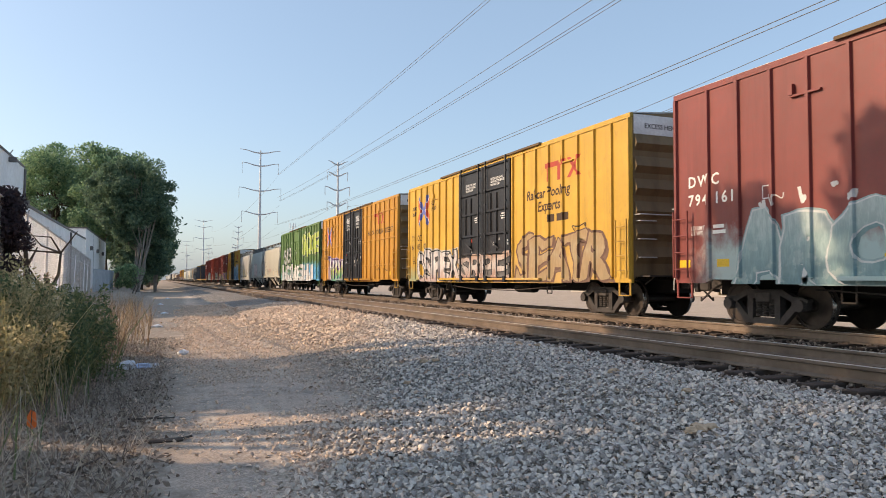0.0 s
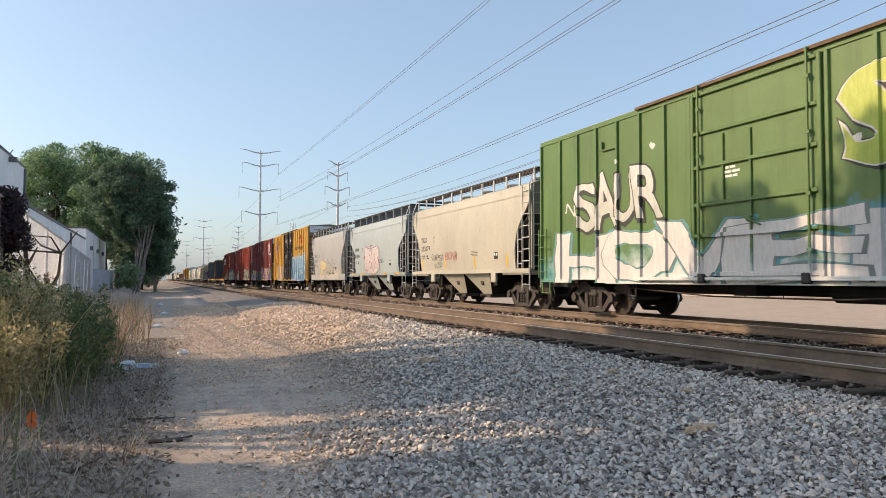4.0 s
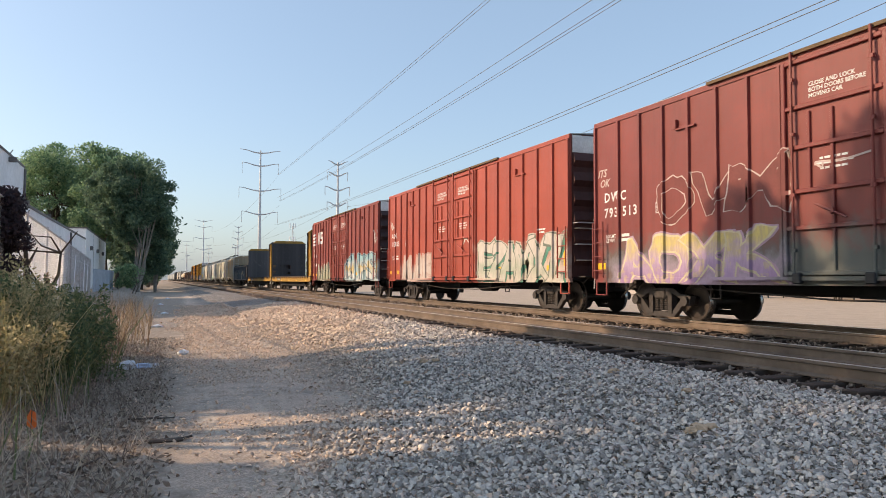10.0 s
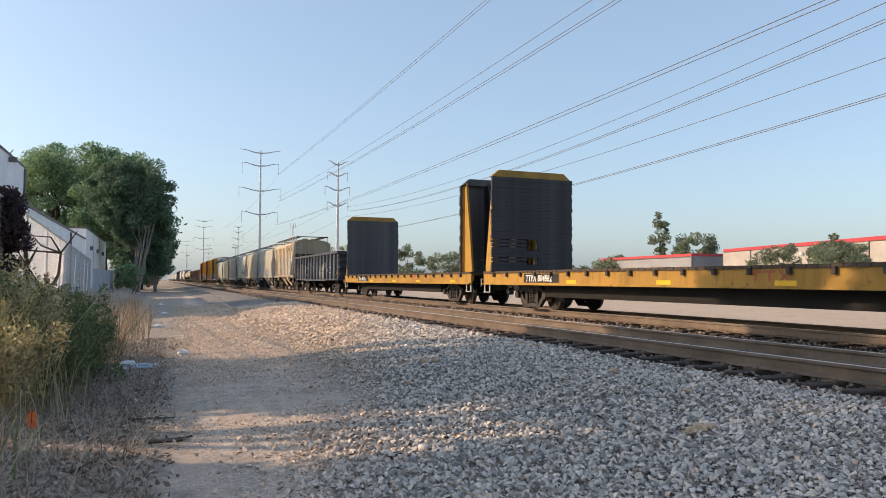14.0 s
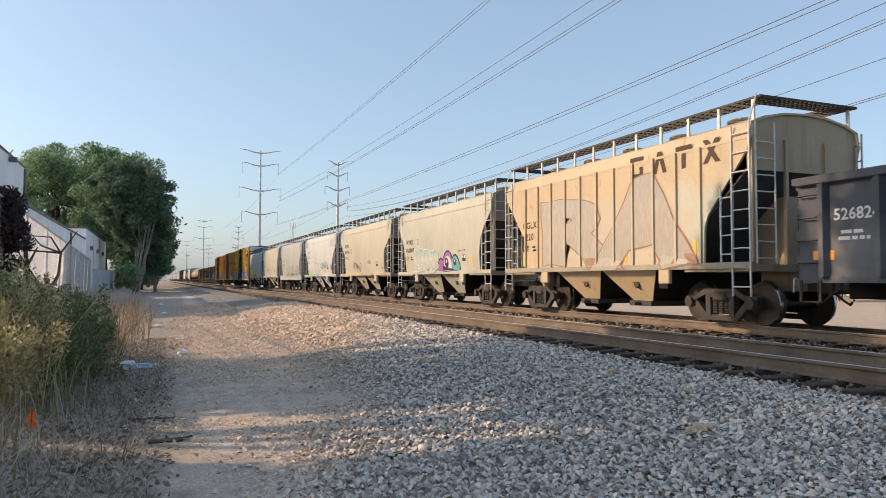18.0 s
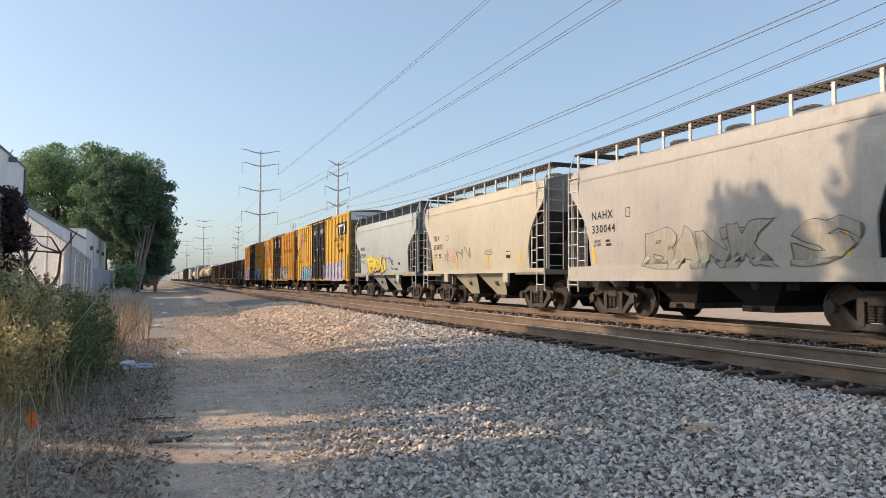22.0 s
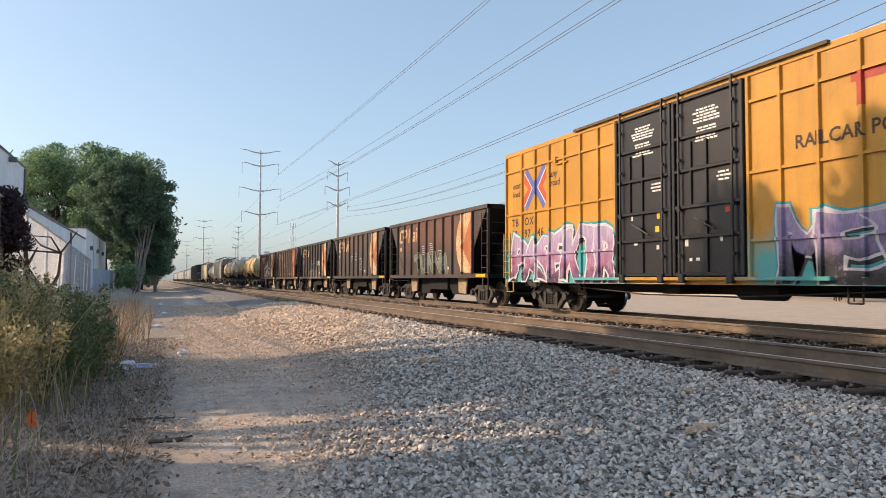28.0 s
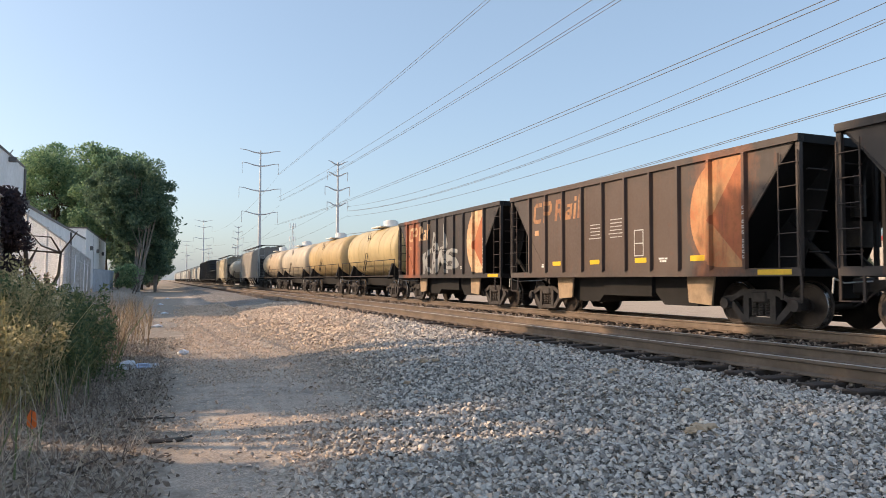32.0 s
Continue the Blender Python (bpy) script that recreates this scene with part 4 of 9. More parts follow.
def build_power():
    arms1 = [(37.4, 5.6, 5.6, 0), (33.7, 5.0, 5.0, 3.1), (26.6, 5.8, 5.8, 3.1), (19.9, 5.0, 5.0, 3.1)]
    for y in (205.0, 461.0, 717.0):
        tower(27.0, y, 38.2, arms1, "tall grey steel monopole pylon with curved double arms", 0.58)
    arms2 = [(28.2, 2.3, 2.3, 0), (25.6, 2.4, 2.3, 2.0), (22.2, 3.0, 2.8, 2.0), (18.6, 2.5, 2.4, 2.0)]
    for y in (161.0, 376.0, 591.0):
        tower(38.8, y, 28.8, arms2, "grey steel pylon with short arms", 0.5)
    for dx in (-0.22, 0.22):
        wire(31.9 + dx, -50, 205, 30.9, 110, 7e-5)
        wire(32.4 + dx, -50, 205, 22.6, 100, 1.3e-4)
        wire(31.6 + dx * 1.5, -50, 205, 15.5, 80, 1.1e-4)
        wire(41.2 + dx, -10, 161, 15.3, 95, 5.2e-4)
        wire(41.0 + dx, -10, 161, 11.2, 105, 3.0e-4)
    wire(31.9, -50, 205, 23.6, 100, 1.3e-4)
    wire(41.2, -10, 161, 14.0, 85, 4.0e-4)
    wire(41.0, -10, 161, 16.4, 95, 5.0e-4)
    for x, y0, y1, z in ((31.9, 205, 461, 30.5), (32.4, 205, 461, 22.2), (31.6, 205, 461, 15.8), (41.2, 161, 376, 21.0), (41.2, 161, 376, 17.0)):
        wire(x, y0, y1, z - 3, (y0 + y1) / 2, 2.2e-4)
    # radio mast and yard lamps
    t = thing("radio_mast", "slim lattice radio mast with antennas", "mast", at=(47.5, 268.0, 0))
    s = Shape()
    for a in (0, 2.094, 4.189):
        s.rod((0.9 * math.cos(a), 0.9 * math.sin(a), 0), (0.35 * math.cos(a), 0.35 * math.sin(a), 22), 0.07, 5)
    for i in range(14):
        z0, z1 = 22 * i / 14, 22 * (i + 1) / 14
        for j in range(3):
            a, b = 2.094 * j, 2.094 * (j + 1)
            r0, r1 = 0.9 - 0.55 * i / 14, 0.9 - 0.55 * (i + 1) / 14
            s.rod((r0 * math.cos(a), r0 * math.sin(a), z0), (r1 * math.cos(b), r1 * math.sin(b), z1), 0.035, 4)
    part("lattice", s, m_tower, t)
    for z in (13.0, 16.0, 21.0):
        for j in range(3):
            a = 2.094 * j + 0.5
            part("antenna", Shape().soft_box(1.1 * math.cos(a) - 0.15, 1.1 * math.cos(a) + 0.15, 1.1 * math.sin(a) - 0.15, 1.1 * math.sin(a) + 0.15, z, z + 1.8, 0.03).rod((0, 0, z + 0.9), (1.1 * math.cos(a), 1.1 * math.sin(a), z + 0.9), 0.05, 5), m_siding2, t)
    for x, y, hh in ((34.0, 340.0, 16.0), (20.0, 520.0, 18.0)):
        t = thing("yard_lamp", "tall yard lamp pole with a cross head", "lamp post", at=(x, y, 0))
        part("pole", Shape().rod((0, 0, 0), (0, 0, hh), 0.18, 8, r2=0.1), m_tower, t)
        part("lamp_head", Shape().soft_box(-1.6, 1.6, -0.3, 0.3, hh, hh + 0.5, 0.05), m_tower, t)


build_power()
# ---- railcar running gear, shared by all cars ----
CARS = []            # (car, place of its middle along the track at the way's zero)
WHEELSETS = ([], [])
WHEEL_R = 0.457
HALF_BASE = 0.889


def wheelset_shape():
    s = Shape()
    for k in (-1, 1):
        s.lathe([(k * 0.655, 0.08), (k * 0.655, 0.485), (k * 0.675, 0.49), (k * 0.687, WHEEL_R + 0.003), (k * 0.74, WHEEL_R - 0.02)], 0, 28)
        s.lathe([(k * 0.688, WHEEL_R + 0.002), (k * 0.775, WHEEL_R - 0.004), (k * 0.784, WHEEL_R - 0.014), (k * 0.70, WHEEL_R - 0.03)], 0, 28, slot=1)
        s.lathe([(k * 0.775, WHEEL_R - 0.012), (k * 0.787, WHEEL_R - 0.02), (k * 0.787, WHEEL_R - 0.075), (k * 0.745, WHEEL_R - 0.10), (k * 0.73, 0.22), (k * 0.77, 0.13), (k * 0.80, 0.12), (k * 0.80, 0.02)], 0, 28)
        for a in range(4):
            c, d = math.cos(a * math.pi / 2 + 0.4), math.sin(a * math.pi / 2 + 0.4)
            s.rod((k * 0.735, 0.28 * c, 0.28 * d), (k * 0.752, 0.28 * c, 0.28 * d), 0.035, 6)
    s.rod((-1.02, 0, 0), (1.02, 0, 0), 0.085, 10)
    s.rod((-1.10, 0, 0), (-1.0, 0, 0), 0.11, 10)
    s.rod((1.0, 0, 0), (1.10, 0, 0), 0.11, 10)
    return s.mesh("wheelset", [m_wheel, m_tread], True)


def side_frame_shape(k):
    """A cast side frame: top chord, slanting legs, pedestals and the spring window."""
    s = Shape()
    a, b = sorted((k * 0.93, k * 1.09))
    top = [(-1.04, 0.52), (-1.04, 0.58), (-0.90, 0.62), (-0.72, 0.62), (-0.46, 0.76), (0.46, 0.76), (0.72, 0.62), (0.90, 0.62), (1.04, 0.58), (1.04, 0.52), (0.74, 0.50), (0.42, 0.64), (-0.42, 0.64), (-0.74, 0.50)]
    s.prism(top, 0, a, b)
    low = [(-0.72, 0.52), (-0.40, 0.20), (0.40, 0.20), (0.72, 0.52), (0.80, 0.40), (0.46, 0.08), (-0.46, 0.08), (-0.80, 0.40)]
    s.prism(low, 0, a + 0.02, b - 0.02)
    for j in (-1, 1):
        s.box(a, b, j * 0.34 - 0.07, j * 0.34 + 0.07, 0.16, 0.72)
        s.soft_box(a - 0.02, b + 0.02, j * HALF_BASE - 0.12, j * HALF_BASE + 0.12, 0.36, 0.55, 0.03)
        s.rod((k * 1.05, j * HALF_BASE, 0.457), (k * 1.16, j * HALF_BASE, 0.457), 0.115, 12)
    for y in (-0.17, 0.0, 0.17):
        for z in range(7):
            s.lathe([(0.22 + z * 0.052, 0.072), (0.245 + z * 0.052, 0.085), (0.268 + z * 0.052, 0.072)], 2, 8, (k * 1.0, y, 0), 1)
    s.box(a, b, -0.30, 0.30, 0.58, 0.67)
    return s.mesh("side_frame", [m_truck, m_steel_dark], False)


def bolster_shape():
    s = Shape()
    s.soft_box(-1.12, 1.12, -0.20, 0.20, 0.50, 0.72, 0.03)
    s.rod((0, 0, 0.70), (0, 0, 0.86), 0.30, 12)
    for j in (-1, 1):
        s.box(-0.75, 0.75, j * 0.42 - 0.03, j * 0.42 + 0.03, 0.30, 0.42)
        for k in (-1, 1):
            s.soft_box(k * 0.72 - 0.05, k * 0.72 + 0.05, j * 0.41 - 0.04, j * 0.41 + 0.04, 0.28, 0.56, 0.015)
    return s.mesh("bolster", [m_truck])


ME_WHEELS = wheelset_shape()
ME_FRAMES = (side_frame_shape(-1), side_frame_shape(1))
ME_BOLSTER = bolster_shape()


def truck(car, y):
    """A two-axle truck: bolster > side frames, wheelsets."""
    t = part("truck", ME_BOLSTER, None, car, "dusty brown two-axle truck", (0, y, 0))
    for me in ME_FRAMES:
        part("side_frame", me, None, t)
    for i, k in enumerate((-1, 1)):
        w = part("wheelset", ME_WHEELS, None, t, "", (0, k * HALF_BASE, WHEEL_R))
        WHEELSETS[i].append(w)


def coupler_shape():
    s = Shape()
    s.box(-0.10, 0.10, 0, 0.62, 0.74, 0.96)
    s.soft_box(-0.17, 0.13, 0.55, 0.86, 0.68, 1.0, 0.04)
    s.rod((0.13, 0.62, 0.66), (0.13, 0.62, 1.02), 0.07, 8)
    return s.mesh("coupler", [m_truck])


def hose_shape():
    s = Shape()
    pts = [(-0.30, 0.0, 0.85), (-0.33, 0.25, 0.74), (-0.33, 0.50, 0.55), (-0.25, 0.72, 0.46), (-0.12, 0.86, 0.52)]
    for a, b in zip(pts, pts[1:]):
        s.rod(a, b, 0.024, 6)
    return s.mesh("air_hose", [m_truck])


def cut_lever_shape():
    s = Shape()
    s.rod((-1.55, 0.12, 0.98), (-1.20, 0.20, 0.90), 0.016, 5)
    s.rod((-1.20, 0.20, 0.90), (-0.15, 0.45, 0.93), 0.016, 5)
    s.rod((-1.55, 0.12, 0.98), (-1.55, 0.14, 0.72), 0.016, 5)
    return s.mesh("cut_lever", [m_grab])


ME_COUPLER, ME_HOSE, ME_LEVER = coupler_shape(), hose_shape(), cut_lever_shape()


def running_gear(car, half, centre, gap=0.0):
    """Trucks, couplers, hoses and levers. half: half the body's length; centre: of the trucks from the middle."""
    for k in (-1, 1):
        truck(car, k * centre)
        for name, me in (("coupler", ME_COUPLER), ("air_hose", ME_HOSE), ("cut_lever", ME_LEVER)):
            ob = part(name, me, None, car, "", (0, k * (half + gap), 0))
            if k < 0:
                ob.rotation_euler = (0, 0, math.pi)


def enter(car, front, rear):
    CARS.append((car, (front + rear) / 2))


def ladder_shape(y0, y1, z0, z1, rungs, x=0.0, r=0.016):
    s = Shape()
    s.box(x - r, x + r, y0 - r * 0.9, y0 + r * 0.9, z0, z1)
    s.box(x - r, x + r, y1 - r * 0.9, y1 + r * 0.9, z0, z1)
    for i in range(rungs):
        z = z0 + (z1 - z0) * (i + 0.5) / rungs
        s.rod((x, y0, z), (x, y1, z), r, 5)
    return s


def grabs_shape(y0, y1, zs, x=0.0, r=0.016, out=0.09):
    s = Shape()
    for z in zs:
        s.rod((x - out, y0, z), (x - out, y1, z), r, 5)
        s.rod((x - out, y0, z), (x, y0, z), r, 5)
        s.rod((x - out, y1, z), (x, y1, z), r, 5)
    return s


def step_shape(y0, y1, z0, z1, x=0.0):
    s = Shape()
    for y in (y0, y1):
        s.box(x - 0.015, x + 0.015, y - 0.025, y + 0.025, z0, z1)
    s.box(x - 0.04, x + 0.04, y0, y1, z0, z0 + 0.025)
    return s


DRAPE = {}            # car's name: (cuts along y, cuts along z, place of the near surface, its lowest edge)


def ridge(v, a, b, ramp, height):
    """Height of a flat-topped ridge from a to b with sloping flanks."""
    return height * min(1.0, max(0.0, (v - a) / ramp + 1.0), max(0.0, (b - v) / ramp + 1.0))


def drape(me, car, keep=None):
    """Lays a flat painted mesh over the car's near side; its own x is the coats' thickness."""
    ys, zs, place, low = DRAPE[car.name]
    bm = bmesh.new()
    bm.from_mesh(me)
    lo = [min(v.co[i] for v in bm.verts) for i in range(3)]
    hi = [max(v.co[i] for v in bm.verts) for i in range(3)]
    for axis, cuts in ((1, ys), (2, zs)):
        way = Vector((0, axis == 1, axis == 2))
        for c in cuts:
            if lo[axis] < c < hi[axis]:
                bmesh.ops.bisect_plane(bm, geom=list(bm.verts) + list(bm.edges) + list(bm.faces), plane_co=way * c, plane_no=way, dist=1e-5)
    for v in bm.verts:
        v.co.x = place(v.co.y, v.co.z) + (v.co.x if keep is None else keep)
    bm.to_mesh(me)
    bm.free()
    me.update()


GLYPHS = {}


def glyph(ch, fat):
    """Outline of a letter in a unit box, made fatter; cached."""
    if (ch, fat) not in GLYPHS:
        out = []
        for f in (0.0, fat):
            cu = bpy.data.curves.new("letter", "FONT")
            cu.body, cu.offset, cu.resolution_u = ch, f, 3
            tmp = bpy.data.objects.new("letter", cu)
            scene.collection.objects.link(tmp)
            me = bpy.data.meshes.new_from_object(tmp)
            bpy.data.objects.remove(tmp)
            out.append(([(v.co.x, v.co.y) for v in me.vertices], [tuple(p.vertices) for p in me.polygons]))
            bpy.data.meshes.remove(me)
        xs, zs = [p[0] for p in out[0][0]], [p[1] for p in out[0][0]]
        bm = bmesh.new()
        vs = [bm.verts.new((p[0], p[1], 0)) for p in out[1][0]]
        for f in out[1][1]:
            try:
                bm.faces.new([vs[k] for k in f])
            except ValueError:
                pass
        for cut in range(2):
            bmesh.ops.subdivide_edges(bm, edges=[e for e in bm.edges if e.calc_length() > 0.11], cuts=1)
        bmesh.ops.triangulate(bm, faces=list(bm.faces))
        bm.verts.index_update()
        out[1] = ([(v.co.x, v.co.y) for v in bm.verts], [tuple(v.index for v in f.verts) for f in bm.faces])
        bm.free()
        w, h = max(0.30, max(xs) - min(xs)), max(zs) - min(zs)
        mid = (max(xs) + min(xs)) / 2
        GLYPHS[ch, fat] = ([((p[0] - mid) / w + 0.5, (p[1] - min(zs)) / h) for p in out[1][0]], out[1][1])
    return GLYPHS[ch, fat]


PAINTS = {}


def can(colour):
    """Spray paint of one colour, shared."""
    if colour not in PAINTS:
        PAINTS[colour] = plain("spray_paint", shade(colour, 0.85), 0.55, 0.0, 0.18, 2.5)
    return PAINTS[colour]


def fill_paint(car, cols, z0, z1, seed):
    """Sprayed filling that fades from colour to colour up the letters, with patches."""
    n = Nodes("sprayed_filling")
    cols = [shade(c, 0.84) for c in cols]
    vec = n.coords(car)
    z = n.put("SeparateXYZ", {0: vec}).outputs[2]
    big = n.noise(n.stretch(vec, 0.0, 1.0, 1.3, (0, seed, seed)), 1.5, 4.0)
    t = n.calc("ADD", n.calc("DIVIDE", n.calc("SUBTRACT", z, z0), z1 - z0), n.calc("MULTIPLY_ADD", big, 1.1, -0.55))
    k = len(cols)
    col = n.ramp(t, [(0.08 + 0.84 * i / max(1, k - 1), c) for i, c in enumerate(cols)])
    spot = n.noise(n.stretch(vec, 0.0, 1.0, 1.0, (0, seed + 5, 0)), 3.4, 4.0, 0.6)
    col = n.mix(n.ramp(spot, [(0.54, 0.0), (0.60, 0.55)]), col, cols[seed % k])
    fine = n.noise(n.stretch(vec, 2.0, 2.0, 0.5), 7.0, 5.0)
    col = n.mix(n.ramp(fine, [(0.42, 0.30), (0.62, 0.0)]), col, shade(cols[0], 0.55))
    return n.finish(col, 0.55)


def piece(car, words, y0, y1, z0, z1, cols, line, halo=None, edge=0.05, fat=0.05, seed=1, rough=0.10, drop=None, label="", turn=0.10, wide=1.06):
    """A sprayed piece on the near side, from y0 (as one reads) to y1: halo, dropped shade, outline and filling of each letter."""
    r = random.Random(seed)
    w = (y0 - y1) / len(words)
    thin = min(1.0, 0.75 / max(w, 0.3)) if fat > 0 else 1.0        # the same can, whatever the letters' width
    fat, edge = fat * (0.35 + 0.45 * thin), edge * (0.25 + 0.6 * thin)
    verts, faces, slots = [], [], []

    def lay(ch, fatness, slot, lift, place, dy=0.0, dz=0.0):
        pts, polys = glyph(ch, round(fatness, 3))
        base = len(verts)
        i, sx, sz, lean, tilt, bob = place
        for u, v in pts:
            a, b = (u - 0.5) * sx + lean * (v - 0.5) * sz, (v - 0.5) * sz
            a, b = a * math.cos(tilt) - b * math.sin(tilt), a * math.sin(tilt) + b * math.cos(tilt)
            y, z = y0 - (i + 0.5) * w - a + dy, (z0 + z1) / 2 + b + bob + dz
            q = Vector((y * 1.2, z * 1.2, seed * 3.7))
            e = Vector((y * 2.7, z * 2.7, seed * 1.3))
            verts.append((-lift, y + 1.2 * rough * noise.noise(q) + 0.6 * rough * noise.noise(e), max(z + 1.1 * rough * noise.noise(q + Vector((9, 4, 2))) + 0.6 * rough * noise.noise(e + Vector((3, 8, 5))), DRAPE[car.name][3])))
        faces.extend(tuple(base + k for k in p) for p in polys)
        slots.extend([slot] * len(polys))
    spots = []
    for i, ch in enumerate(words):
        if ch != " ":
            spots.append((ch, (i, w * wide * r.uniform(0.92, 1.12), (z1 - z0) * r.uniform(0.86, 1.04), r.uniform(-0.16, 0.16), r.uniform(-turn, turn), r.uniform(-0.05, 0.05) * (z1 - z0))))
    for j, (ch, place) in enumerate(spots):
        if halo:
            lay(ch, fat + 1.9 * edge, 2, 0.0003 * j, place)
        if drop:
            lay(ch, fat + edge, 3, 0.003 + 0.0003 * j, place, -0.06, -0.07)
    for j, (ch, place) in enumerate(spots):
        if edge:
            lay(ch, fat + edge, 1, 0.006 + 0.0016 * j, place)
        lay(ch, fat, 0, 0.0068 + 0.0016 * j, place)
    me = bpy.data.meshes.new("sprayed_lettering")
    me.from_pydata(verts, [], faces)
    for m in (fill_paint(car, cols, z0, z1, seed) if len(cols) > 1 else can(cols[0]), can(line), can(halo or line), can(drop or line)):
        me.materials.append(m)
    me.polygons.foreach_set("material_index", slots)
    drape(me, car)
    return part("sprayed_lettering", me, None, car, label)


def scrawl(car, y0, y1, z0, z1, colour, seed=1, strokes=7, r=0.02):
    """A quick tag in one line: a looping stroke of marker width."""
    rnd = random.Random(seed)
    pts = []
    for i in range(strokes):
        q = i / (strokes - 1)
        pts.append(Vector((y0 + (y1 - y0) * (q + rnd.uniform(-0.3, 0.3)), (z0 if i % 2 else z1) + (z1 - z0) * rnd.uniform(-0.1, 0.65) * (1 if i % 2 else -1))))
    path = []
    for i in range(len(pts) - 1):
        a, b, c, d = pts[max(0, i - 1)], pts[i], pts[i + 1], pts[min(len(pts) - 1, i + 2)]
        for j in range(7):
            t = j / 7
            path.append(0.5 * (2 * b + (c - a) * t + (2 * a - 5 * b + 4 * c - d) * t * t + (3 * b - a - 3 * c + d) * t ** 3))
    s = Shape()
    for i in range(len(path) - 1):
        p, q = path[i], path[i + 1]
        d = q - p
        if d.length < 1e-4:
            continue
        d.normalize()
        m, e = Vector((-d.y, d.x)) * r, d * r * 0.4
        s.add([(-0.004 - 0.00015 * i, v.x, v.y) for v in (p + m - e, p - m - e, q - m + e, q + m + e)], [(0, 1, 2, 3)])
    me = s.mesh("scrawled_tag", can(colour))
    drape(me, car)
    return part("scrawled_tag", me, None, car)


def lettering(car, words, y, z, height, mat, x=-1.605, name="lettering", label="", lean=0.0, spread=1.0, end=None, bold=0.0):
    """Painted words on the near side (or, with end, on the front end); y is the left edge as one reads."""
    cu = bpy.data.curves.new("letters", "FONT")
    cu.body, cu.size, cu.shear, cu.space_character = words, height * 1.4, lean, spread
    cu.space_line, cu.offset = 0.95, bold or 0.028 * height
    cu.resolution_u = 2
    tmp = bpy.data.objects.new("letters", cu)
    scene.collection.objects.link(tmp)
    me = bpy.data.meshes.new_from_object(tmp)
    bpy.data.objects.remove(tmp)
    turn = Matrix(((0, 0, -1, x), (-1, 0, 0, y), (0, 1, 0, z), (0, 0, 0, 1)))
    if end is not None:
        turn = Matrix(((1, 0, 0, x), (0, 0, -1, end), (0, 1, 0, z), (0, 0, 0, 1)))
    me.transform(turn)
    if end is None and abs(x) < 1.62 and car.name in DRAPE:
        drape(me, car, -0.003)
    me.materials.clear()
    me.materials.append(mat)
    return part(name, me, None, car, label)


def decal(car, name, polys, mats, x=-1.606, label=""):
    """Flat painted shapes on the near side. polys: (points as (y, z), slot)."""
    s = Shape()
    for i, (pts, slot) in enumerate(polys):
        s.add([(x - 0.002 * slot, p[0], p[1]) for p in pts], [tuple(range(len(pts)))], slot)
    if abs(x) < 1.62 and car.name in DRAPE and (car.name.startswith("covered") or name in ("cross_emblem", "logo_block", "block_logo", "logo", "emblem")):
        for i, v in enumerate(s.v):
            s.v[i] = (v[0] - x - 0.003, v[1], v[2])
        me = s.mesh(name, mats)
        drape(me, car)
        return part(name, me, None, car, label)
    return part(name, s, mats, car, label)


def bars(car, y, z, w, lines, mat, x=-1.606, h=0.05, gap=0.09, seed=0):
    """Writing too small to read: rows of plain bars."""
    r = random.Random(seed)
    s = Shape()
    for i in range(lines):
        ww = w * r.uniform(0.6, 1.0)
        y1 = y - (w - ww) * 0.5
        end, a = y1 - ww, y1
        while a > end + h:                       # word by word
            b = max(end, a - r.uniform(1.5, 5.0) * h)
            s.add([(x, a, z - i * gap), (x, b, z - i * gap), (x, b, z - i * gap - h), (x, a, z - i * gap - h)], [(0, 1, 2, 3)])
            a = b - 0.6 * h
    me = s.mesh("stencil_lines", mat)
    if abs(x) < 1.62 and car.name in DRAPE:
        drape(me, car, -0.003)
    return part("stencil_lines", me, None, car)


# ---- boxcars ----
m_track_dark = plain("grimy_door_track_steel", (0.13, 0.085, 0.045), 0.7, 0.2, 0.3)


